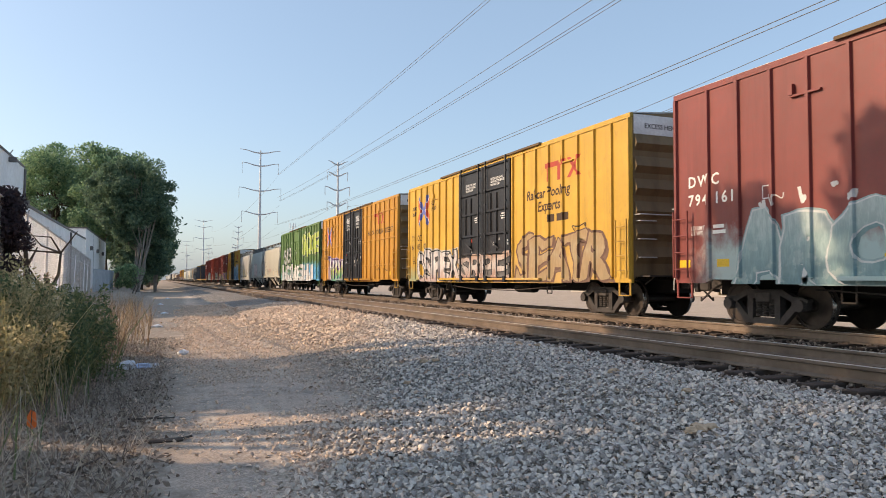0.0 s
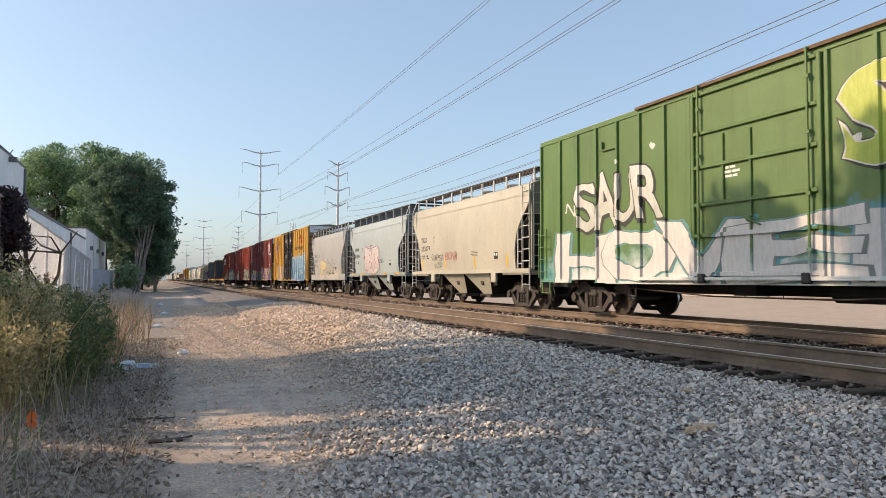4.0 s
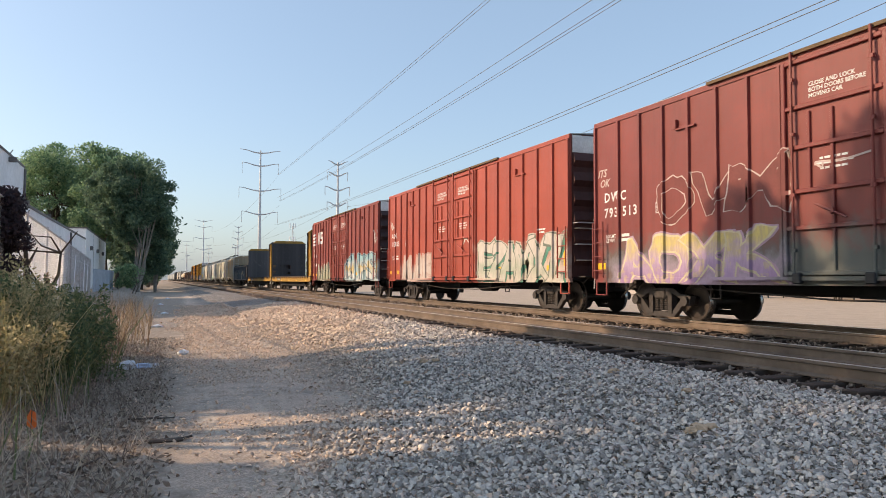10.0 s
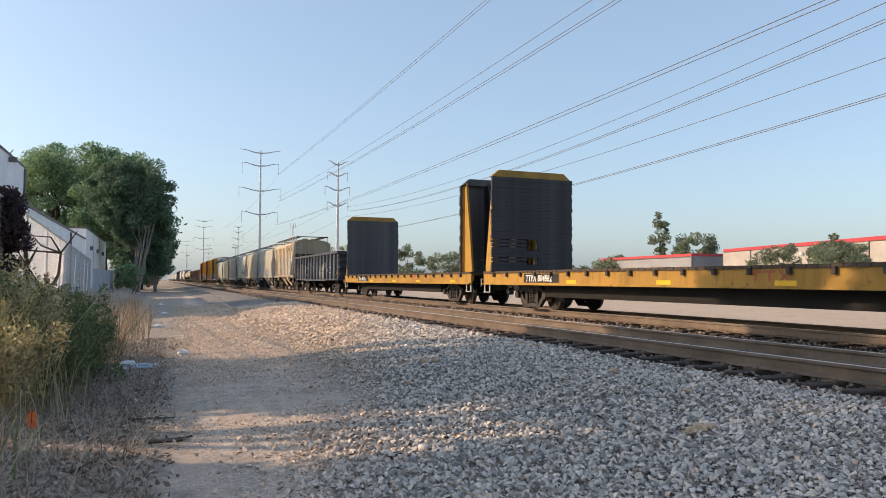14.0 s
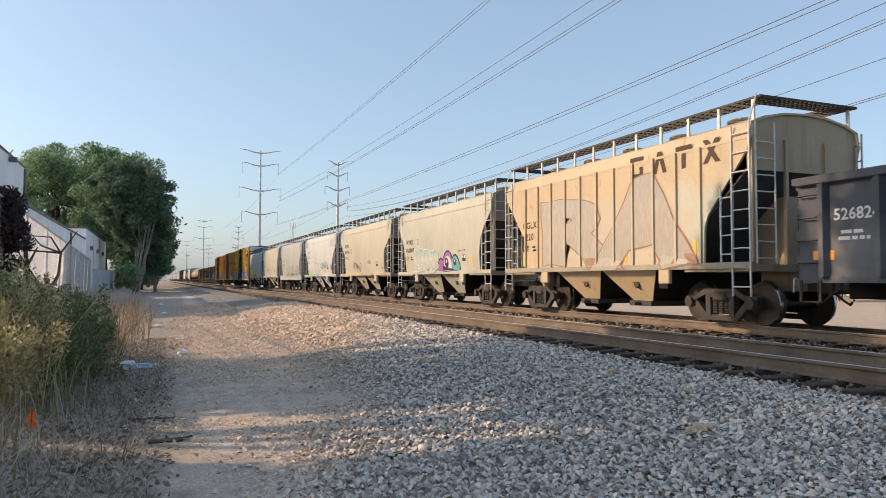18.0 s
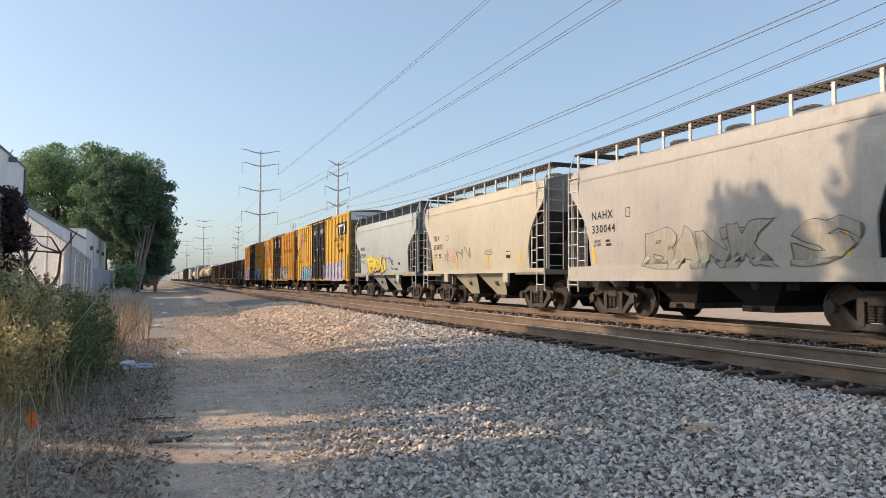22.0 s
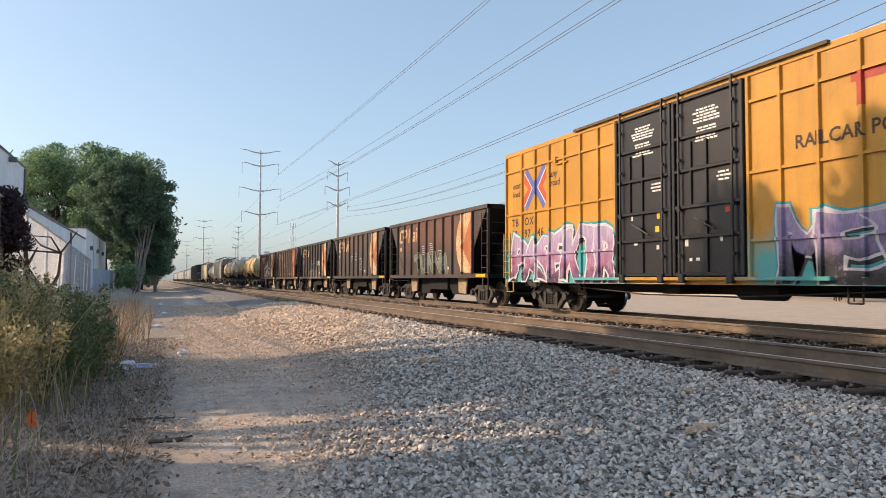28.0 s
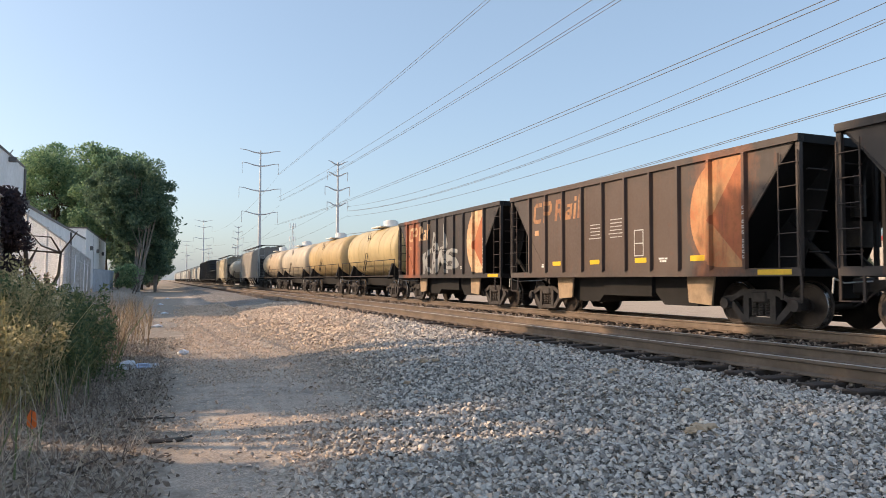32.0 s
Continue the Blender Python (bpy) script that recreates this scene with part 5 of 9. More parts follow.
def boxcar(front, rear, colour, label, tags=(), door_colour=None, door_tags=None, grid=False, doors="double", white_end=True,
           end_colour=None, dirt=0.5, rust=0.2, bleach=0.25, grab=None, z_top=5.08, bays=7, door_w=4.25, grime=0.5):
    L = rear - front
    h = L / 2
    car = thing("boxcar", label, "boxcar", "cars of the freight train")
    paint = car_paint("boxcar_side_paint", car, colour, tags, 0.5, dirt, rust, bleach=bleach)
    plain_side = car_paint("boxcar_far_paint", car, colour, (), 0.5, dirt, rust, bleach=bleach)
    dpaint = car_paint("boxcar_door_paint", car, door_colour, door_tags if door_tags is not None else tags, 0.45, dirt, rust * 0.7, bleach=0.15) if door_colour else paint
    # end colour darker than the sides: the ends' shade is put into it
    epaint = car_paint("boxcar_shaded_end_paint", car, end_colour or shade(colour, 0.62), (), 0.6, 0.8, rust + 0.1)
    grab = grab or plain_side
    zb, zt = 0.98, z_top
    dc = 0.15                                  # middle of the doorway
    d0, d1 = dc - door_w / 2, dc + door_w / 2
    # near and far sides, left open at the doorway
    for k, mat, name in ((-1, paint, "side"), (1, plain_side, "side")):
        s = Shape()
        a, b = sorted((k * 1.60, k * 1.55))
        s.prism([(-h, zb), (d0, zb), (d0, zt - 0.28), (d1, zt - 0.28), (d1, zb), (h, zb), (h, zt - 0.09), (-h, zt - 0.09)], 0, a, b)
        side = part(name, s, mat, car)
        # sill below the side, deeper between the trucks
        s = Shape()
        s.prism([(-h, zb + 0.02), (-h, zb - 0.10), (-h + 0.9, zb - 0.10), (-h + 1.1, zb - 0.02), (-h + 3.0, zb - 0.03), (-h + 3.3, zb - 0.13), (h - 3.3, zb - 0.13), (h - 3.0, zb - 0.03), (h - 1.1, zb - 0.02), (h - 0.9, zb - 0.10), (h, zb - 0.10), (h, zb + 0.02)], 0, a - 0.012, b + 0.012)
        part("side_sill", s, mat, car)
        s = Shape()
        s.box(a - 0.025, b + 0.025, -h, h, zt - 0.12, zt)
        part("top_rail", s, mat, car)
        # posts
        posts = []
        me = Shape().prism([(0, -0.05), (k * 0.062, -0.034), (k * 0.062, 0.034), (0, 0.05)], 2, zb, zt - 0.12).mesh("side_post", mat)
        for y0, y1, shares in ((-h, d0, [0.8] + [1.0] * 7 if grid else [1.0] * bays), (d1, h, [0.95] + [1.0] * 5 + [1.35] if grid else [1.0] * (bays - 1) + [1.25])):
            ys = [y0]
            for w in shares:
                ys.append(ys[-1] + (y1 - y0) * w / sum(shares))
            for y in ys:
                posts.append(min(max(y, y0 + 0.06), y1 - 0.06))
                part("side_post", me, None, side, "", (k * 1.60, posts[-1], 0))
            if grid:
                for a0, a1 in zip(ys, ys[1:]):
                    w = a1 - a0
                    bar = Shape().box(0 if k > 0 else -0.048, 0.048 if k > 0 else 0, -w / 2 + 0.04, w / 2 - 0.04, -0.03, 0.03).mesh("side_rib", mat)
                    for z in (1.72, 3.05, 4.45):
                        part("side_rib", bar, None, side, "", (k * 1.60, (a0 + a1) / 2, z))
        # door track
        for out, z0, z1 in ((0.13, zb - 0.04, zb + 0.03), (0.09, zt - 0.03, zt + 0.035)):
            s = Shape().box(a - out if k < 0 else b, a if k < 0 else b + out, d0 - 1.9, d1 + 1.9, z0, z1)
            part("door_track", s, mat if z0 < 2 else m_track_dark, car)
    # doors: two plug doors or one, with frames, rods and handles
    leaves = [(d0, dc), (dc, d1)] if doors == "double" else [(d0, d1)]
    stiles = [(y, y + 0.09) for p, q in leaves for y in (p + 0.02, q - 0.11)]
    bars_z = [(z, z + 0.08) for z in (zb + 0.05, zb + 0.86, zb + 1.52, zb + 2.32, zb + 3.05, zt - 0.21)]
    ribs_z = [(z - 0.03, z + 0.03) for z in (1.72, 3.05, 4.45)] if grid else []

    def near_side(y, z):
        if z < zb + 0.02:
            return -1.613
        if d0 < y < d1:
            return -1.644 - max([ridge(y, a, b, 0.008, 0.06) for a, b in stiles] + [ridge(z, a, b, 0.008, 0.06) for a, b in bars_z])
        return -1.602 - max([ridge(y, p - 0.034, p + 0.034, 0.016, 0.062) for p in posts] + [ridge(z, a, b, 0.006, 0.048) for a, b in ribs_z])
    DRAPE[car.name] = (sorted([p + e for p in posts for e in (-0.05, -0.034, 0.034, 0.05)] + [y + e for a, b in stiles for y, e in ((a, -0.008), (a, 0), (b, 0), (b, 0.008))] + [d0 - 0.002, d0 + 0.002, d1 - 0.002, d1 + 0.002]),
                       [zb + 0.018, zb + 0.022] + [z + e for a, b in ribs_z for z, e in ((a, -0.006), (a, 0), (b, 0), (b, 0.006))] + [z + e for a, b in bars_z[:3] for z, e in ((a, -0.008), (a, 0), (b, 0), (b, 0.008))], near_side, 0.87)
    for k in (-1, 1):
        for i, (p, q) in enumerate(leaves):
            s = Shape()
            a, b = sorted((k * 1.64, k * 1.56))
            s.box(a, b, p + 0.02, q - 0.02, zb + 0.05, zt - 0.13)
            e = sorted((k * 1.64, k * 1.70))
            dm = dpaint if k < 0 else (dpaint if door_colour else plain_side)
            door = part("door", s, dm, car, "" if not door_colour else "black ribbed plug door")
            stile = Shape().soft_box(e[0], e[1], 0, 0.09, zb + 0.05, zt - 0.13, 0.012).mesh("door_stile", dm)
            for y in (p + 0.02, q - 0.11):
                part("door_stile", stile, None, door, "", (0, y, 0))
            rib = Shape().soft_box(e[0], e[1], p + 0.11, q - 0.11, 0, 0.08, 0.012).mesh("door_rib", dm)
            for z in (zb + 0.05, zb + 0.86, zb + 1.52, zb + 2.32, zb + 3.05, zt - 0.21):
                part("door_rib", rib, None, door, "", (0, 0, z))
            mullion = Shape().soft_box(*sorted((k * 1.64, k * 1.685)), -0.03, 0.03, 0, 1.4, 0.01).mesh("door_mullion", dm)
            for y, z in (((p + q) / 2, zb + 0.12), ((p + q) / 2, zb + 1.58 - 0.02), (p + (q - p) * 0.72, zb + 1.58)):
                part("door_mullion", mullion, None, door, "", (0, y, z))
            for y in (p + 0.28, q - 0.28):
                r = Shape()
                r.rod((k * 1.725, y, zb + 0.0), (k * 1.725, y, zt + 0.02), 0.028, 6)
                for z in (zb + 0.5, zb + 1.5, zb + 2.6, zt - 0.5):
                    r.box(*sorted((k * 1.69, k * 1.745)), y - 0.05, y + 0.05, z - 0.03, z + 0.03)
                part("lock_rod", r, m_black if door_colour else paint, door)
            r = Shape()
            r.rod((k * 1.74, (p + q) / 2 - 0.30, zb + 1.02), (k * 1.74, (p + q) / 2 + 0.30, zb + 1.30), 0.02, 5)
            r.rod((k * 1.69, (p + q) / 2, zb + 1.16), (k * 1.75, (p + q) / 2, zb + 1.16), 0.06, 8)
            part("door_handle", r, m_black if door_colour else paint, door)
            for y in (p + 0.35, q - 0.35):
                r = Shape()
                r.soft_box(*sorted((k * 1.66, k * 1.78)), y - 0.09, y + 0.09, zb - 0.10, zb + 0.10, 0.02)
                part("door_roller", r, m_black, door)
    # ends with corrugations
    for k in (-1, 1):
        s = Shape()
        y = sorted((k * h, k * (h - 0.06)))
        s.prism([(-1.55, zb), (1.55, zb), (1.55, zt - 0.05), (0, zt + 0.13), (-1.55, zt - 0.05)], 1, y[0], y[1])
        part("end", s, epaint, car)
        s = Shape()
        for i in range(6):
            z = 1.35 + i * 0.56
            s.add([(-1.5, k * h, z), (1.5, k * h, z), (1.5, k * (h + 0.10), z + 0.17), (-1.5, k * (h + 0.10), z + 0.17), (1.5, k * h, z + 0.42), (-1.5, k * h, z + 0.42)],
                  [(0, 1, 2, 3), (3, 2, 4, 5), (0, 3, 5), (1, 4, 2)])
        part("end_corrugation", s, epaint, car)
        if white_end:
            s = Shape().box(-1.52, 1.52, *sorted((k * h, k * (h + 0.012))), zt - 0.52, zt - 0.03)
            part("end_panel", s, m_end_white, car, "faded white excess height panel")
        s = Shape()
        s.box(-1.35, 1.35, *sorted((k * h, k * (h + 0.36))), 1.02, 1.06)
        for x in (-1.2, 0, 1.2):
            s.rod((x, k * h, 0.85), (x, k * (h + 0.34), 1.03), 0.02, 5)
        part("crossover_platform", s, m_steel_dark, car)
        s = Shape()
        s.rod((-1.5, k * (h + 0.22), 2.55), (1.5, k * (h + 0.22), 2.55), 0.017, 5)
        for x in (-1.5, 1.5):
            s.rod((x, k * h, 2.55), (x, k * (h + 0.22), 2.55), 0.017, 5)
        for z in (1.5, 1.95, 2.4):
            s.rod((-1.45, k * (h + 0.13), z), (-0.95, k * (h + 0.13), z), 0.016, 5)
            for x in (-1.45, -0.95):
                s.rod((x, k * h, z), (x, k * (h + 0.13), z), 0.016, 5)
        part("end_grab_iron", s, m_grab, car)
        # corner ladders and steps
        for kx in (-1, 1):
            y0, y1 = sorted((k * (h - 0.06), k * (h - 0.50)))
            part("corner_ladder", ladder_shape(y0, y1, zb + 0.02, 2.45, 4, kx * 1.72), grab, car)
            part("sill_step", step_shape(y0, y1, 0.55, zb - 0.05, kx * 1.60), grab, car)
    s = Shape()
    s.lathe([(-h - 0.18, 0.26), (-h - 0.16, 0.28), (-h - 0.14, 0.26)], 1, 18, (0.75, 0, 2.15))
    s.rod((0.75, -h - 0.16, 2.15), (0.75, -h, 2.15), 0.05, 8)
    s.box(0.55, 0.95, -h - 0.12, -h, 1.85, 2.0)
    part("brake_wheel", s, m_truck, car)
    # roof
    s = Shape()
    s.prism([(-1.585, zt - 0.01), (-1.585, zt + 0.02), (0, zt + 0.15), (1.585, zt + 0.02), (1.585, zt - 0.01), (0, zt + 0.10)], 1, -h + 0.02, h - 0.02)
    roof = part("roof", s, m_roofzinc, car, "ribbed galvanised roof")
    me = Shape().prism([(-1.53, zt + 0.02), (0, zt + 0.15), (1.53, zt + 0.02), (1.53, zt + 0.05), (0, zt + 0.18), (-1.53, zt + 0.05)], 1, -0.04, 0.04).mesh("roof_rib", m_roofzinc)
    n = int(L / 1.2)
    for i in range(1, n):
        part("roof_rib", me, None, roof, "", (0, -h + L * i / n, 0))
    # underframe
    s = Shape()
    s.box(-1.5, 1.5, -h, h, zb - 0.04, zb + 0.05)
    s.box(-0.3, 0.3, -h, h, 0.62, zb)
    for y in np.linspace(-h * 0.5, h * 0.5, 6):
        s.box(-1.45, 1.45, y - 0.05, y + 0.05, zb - 0.13, zb)
    s.rod((-0.9, -2.2, 0.72), (-0.9, -1.1, 0.72), 0.19, 10)
    s.box(-1.1, -0.5, 0.6, 1.2, 0.62, 0.95)
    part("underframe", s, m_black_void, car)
    s = Shape()
    s.rod((-1.35, -h + 3.4, 0.78), (-1.35, -1.5, 0.60), 0.018, 5)
    s.rod((-1.35, -1.5, 0.60), (-1.35, 1.5, 0.60), 0.018, 5)
    s.rod((-1.35, 1.5, 0.60), (-1.35, h - 3.4, 0.78), 0.018, 5)
    for y in (-h + 4.2, h - 4.2):
        s.rod((-1.35, y, 0.55), (-1.35, y, 0.85), 0.018, 5)
        s.rod((-1.35, y + 0.28, 0.55), (-1.35, y + 0.28, 0.85), 0.018, 5)
        s.rod((-1.35, y, 0.55), (-1.35, y + 0.28, 0.55), 0.018, 5)
    part("brake_rod", s, m_steel_dark, car)
    # small hatches and brackets on the near side
    for y in (-h + 3.2, h - 3.2):
        s = Shape()
        s.box(-1.68, -1.60, y - 0.05, y + 0.05, zt - 0.75, zt - 0.55)
        s.box(-1.66, -1.60, y - 0.62, y + 0.02, zt - 0.79, zt - 0.75)
        part("door_stop", s, paint, car)
    running_gear(car, h, h - 1.95)
    enter(car, front, rear)
    return car, h


m_end_white = plain("faded_white_end_panel", (0.76, 0.76, 0.75), 0.6, 0.0, 0.2, 2.0)


def pool_marks(car, h, d, style, number, mark="TBOX", site=False):
    """Lettering of the pooled yellow cars: cross, slogan, marks; d: the doorway's ends."""
    ink = m_ink_brown
    yl = h - 1.92
    zc = 3.95
    if style == "grid":
        zc = 3.78
    # two chevrons: a blue bar next to the middle, a thin white line, a red bar inside
    bar_shapes = ((((0.0, 0.0), (0.15, 0.0), (0.635, 0.54), (0.51, 0.69), (0.0, 0.12)), m_cross_blue, "blue chevron"), (((0.15, 0.0), (0.19, 0.0), (0.66, 0.51), (0.635, 0.54)), m_white, "thin white line"), (((0.19, 0.0), (0.45, 0.0), (0.68, 0.22), (0.68, 0.485), (0.66, 0.51)), m_cross_red, "red chevron"))
    for sy in (1, -1):
        for pts, mat, lb in bar_shapes:
            ring = list(pts[1:]) + [pts[0]] + [(p, -q) for p, q in reversed(pts[2:])]
            decal(car, "cross_emblem", [([(yl - sy * p, zc + q) for p, q in ring], 0)], [mat], label=lb)
    lettering(car, "next\nload", h - 0.48, zc + 0.10, 0.20, ink, lean=0.15)
    lettering(car, "any\nroad", yl - 0.92, zc + 0.20, 0.20, ink, lean=0.15)
    bay = 1.12 if style == "grid" else 0.98
    for i, start in enumerate((h - 0.42, h - bay - 0.14, h - bay - (0.95 if style == "grid" else 0.92))):
        if i < 2:
            lettering(car, mark[2 * i:2 * i + 2], start, 2.66, 0.25, ink, spread=1.15)
        lettering(car, number[2 * i:2 * i + 2], start, 2.28, 0.25, ink, spread=1.1)
    bars(car, h - 0.55, 1.95, 0.45, 4, ink, seed=1, h=0.04, gap=0.08)
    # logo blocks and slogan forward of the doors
    y0 = -h + (2.8 if style == "blackwhite" else 4.15)
    r = []
    z0, z1 = 3.85, 4.42
    r.append(([(y0, z1), (y0 - 1.15, z1), (y0 - 1.15, z1 - 0.15), (y0, z1 - 0.15)], 0))
    for q in (0.0, 0.28 + 0.32):
        r.append(([(y0 - q - 0.1, z1 - 0.15), (y0 - q - 0.26, z1 - 0.15), (y0 - q - 0.26, z0), (y0 - q - 0.1, z0)], 0))
    r.append(([(y0 - 1.22, z1), (y0 - 1.40, z1), (y0 - 1.95, z0), (y0 - 1.77, z0)], 0))
    r.append(([(y0 - 1.95, z1), (y0 - 1.77, z1), (y0 - 1.22, z0), (y0 - 1.40, z0)], 0))
    if style == "blackwhite":
        s = [([(y0 + 0.15, z1 + 0.12), (y0 - 2.1, z1 + 0.12), (y0 - 2.1, z0 - 0.10), (y0 + 0.15, z0 - 0.10)], 0)] + [(p, 1) for p, _ in r]
        decal(car, "logo_block", s, [m_ink, m_white], label="black panel with white block logo")
    else:
        decal(car, "logo_block", r, [m_red_logo], label="faded red block logo")
    if style == "grid":
        lettering(car, "RAILCAR POOLING EXPERTS", y0 + 1.15, 3.34, 0.25, ink)
    else:
        if site:
            lettering(car, "Railcar Pooling\n      Experts", y0 + 1.15, 3.42, 0.30, ink, lean=0.12)
            bars(car, y0 + 0.15, 2.88, 1.7, 1, ink, h=0.22, seed=4)
        else:
            lettering(car, "Railcar Pooling Experts", y0 + 1.35, 3.42, 0.27, ink, lean=0.12)
    for i, y in enumerate((0.15 + 1.06, 0.15 - 1.06)):
        words = "CLOSE THIS DOOR\nBEFORE CLOSING\nMAIN DOOR" if i == 0 else "CLOSE AND LOCK\nBOTH DOORS BEFORE\nMOVING CAR"
        if style == "grid":
            bars(car, y + 0.42, 4.62, 0.85, 5, m_white, -1.648, 0.04, 0.066, 3 + i)
            bars(car, y + 0.42, 4.22, 0.85, 5, m_white, -1.648, 0.04, 0.066, 13 + i)
        else:
            lettering(car, words, y + 0.48, 4.40, 0.078, m_white, -1.648)
        bars(car, y - 0.25, 3.2, 0.5, 3, m_white, -1.648, 0.04, 0.08, 7 + i)
        rs = random.Random(int(number) + i)
        for q in range(5):
            a, b = y + rs.uniform(-0.8, 0.7), rs.uniform(1.35, 2.55)
            w, v = rs.uniform(0.06, 0.16), rs.uniform(0.06, 0.18)
            decal(car, "door_sticker", [([(a, b), (a - w, b), (a - w, b + v), (a, b + v)], 0)], [rs.choice([m_white, m_white, m_grab, m_red_logo, m_placard])], -1.6485)
    decal(car, "placard", [([(-h + 1.7, 1.20), (-h + 1.15, 1.20), (-h + 1.15, 1.36), (-h + 1.7, 1.36)], 0)], [m_placard], label="small yellow placard")
    for y in (-h + 3.3, h - 3.9):
        decal(car, "reflector", [([(y, 1.35), (y - 0.10, 1.35), (y - 0.10, 1.78), (y, 1.78)], 0)], [m_reflect], label="yellow reflector strip")
    lettering(car, "EXCESS HEIGHT CAR", -1.2, 4.72, 0.12, m_ink, x=-1.2, end=-h - 0.014)


def red_marks(car, h, mark, number, logo, doors="double"):
    lettering(car, mark, h - 0.42, 2.95, 0.24, m_white, spread=1.25)
    lettering(car, number, h - 0.42, 2.55, 0.24, m_white, spread=1.25)
    lettering(car, "LD LMT\nLT WT", h - 0.5, 2.02, 0.085, m_white)
    bars(car, h - 1.12, 2.10, 0.42, 2, m_white, seed=5, h=0.075, gap=0.115)
    for q in (0.0, 0.24):
        decal(car, "stencil_frame", [([(h - 2.46, 2.5 + q), (h - 2.72, 2.5 + q), (h - 2.72, 2.52 + q), (h - 2.46, 2.52 + q)], 0), ([(h - 2.46 - q, 2.5), (h - 2.48 - q, 2.5), (h - 2.48 - q, 2.76), (h - 2.46 - q, 2.76)], 0)], [m_white], label="small stencilled frame")
    bars(car, -h + 1.8, 2.5, 0.5, 2, m_white, seed=6)
    for i, y in enumerate((0.15 + 1.06, 0.15 - 1.06)):
        if doors == "double":
            lettering(car, "CLOSE AND LOCK\nBOTH DOORS BEFORE\nMOVING CAR", y + 0.48, 4.40, 0.078, m_white, -1.648)
        bars(car, y + 0.4, 3.1, 0.8, 3, m_white, -1.648, 0.04, 0.09, 4 + i)
    for y in (-h + 0.35, 4.9):
        decal(car, "reflector", [([(y, 1.35), (y - 0.10, 1.35), (y - 0.10, 1.95), (y, 1.95)], 0)], [m_reflect], label="yellow reflector strip")
    for y in (h - 0.12, h - 1.25, h - 4.9, -h + 1.3, -h + 4.6):
        decal(car, "reflector", [([(y, 1.22), (y - 0.34, 1.22), (y - 0.34, 1.38), (y, 1.38)], 0)], [m_reflect], label="yellow reflector strip")
    if logo == "worm":
        s = Shape()
        y0, z0 = -h + 2.0, 3.80
        # rounded worm shape as a bent strip
        pts = [(0.44, 0.56), (0.36, 0.64), (0.09, 0.64), (0.0, 0.54), (0.0, 0.11), (0.09, 0.0), (0.38, 0.0), (0.50, 0.10), (0.54, 0.60), (0.60, 0.63), (0.86, 0.03), (0.93, 0.03), (0.97, 0.66)]
        for p, q in zip(pts, pts[1:]):
            d = Vector((q[0] - p[0], q[1] - p[1]))
            if d.length < 1e-6:
                continue
            d.normalize()
            m = Vector((-d.y, d.x)) * 0.07
            e = d * 0.05
            c = [(p[0] - e.x + m.x, p[1] - e.y + m.y), (p[0] - e.x - m.x, p[1] - e.y - m.y), (q[0] + e.x - m.x, q[1] + e.y - m.y), (q[0] + e.x + m.x, q[1] + e.y + m.y)]
            s.add([(-1.606 - 0.0004 * len(s.f), y0 + 0.35 - u * 1.25, z0 + v * 1.25) for u, v in c], [(0, 1, 2, 3)])
        part("logo", s, m_white, car, "white rounded line logo")
    elif logo == "stripes":
        quads = []
        for i in range(4):
            z = 3.40 + i * 0.24
            quads.append(([(h - 0.15, z), (h - 1.15, z), (h - 1.15, z + 0.14), (h - 0.15, z + 0.14)], 0))
        y0 = h - 1.95
        for pts in ([(0, 0), (0.2, 0), (0.2, 0.85), (0, 0.85)], [(0.2, 0.85), (0.2, 0.55), (0.45, 0.0), (0.45, 0.3)], [(0.45, 0), (0.65, 0), (0.65, 0.85), (0.45, 0.85)],
                    [(0.75, 0), (1.35, 0), (1.42, 0.2), (0.75, 0.2)], [(1.2, 0.2), (1.42, 0.2), (1.35, 0.5), (1.15, 0.5)], [(0.8, 0.36), (1.2, 0.36), (1.15, 0.52), (0.78, 0.52)], [(0.76, 0.5), (0.96, 0.5), (0.98, 0.7), (0.80, 0.7)], [(0.80, 0.68), (1.42, 0.68), (1.42, 0.86), (0.84, 0.86)]):
            quads.append(([(y0 - p[0], 3.45 + p[1]) for p in pts], 0))
        decal(car, "logo", quads, [m_white], label="white striped block logo")


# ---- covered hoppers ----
# grimy slope sheets, darkened further: the recess's shade is put into the colour
m_slope = plain("grimy_shaded_slope_sheet", (0.060, 0.060, 0.064), 0.7, 0.0, 0.3, 1.5)
m_bracket = plain("grey_bracket_steel", (0.17, 0.18, 0.185), 0.6, 0.1, 0.3)


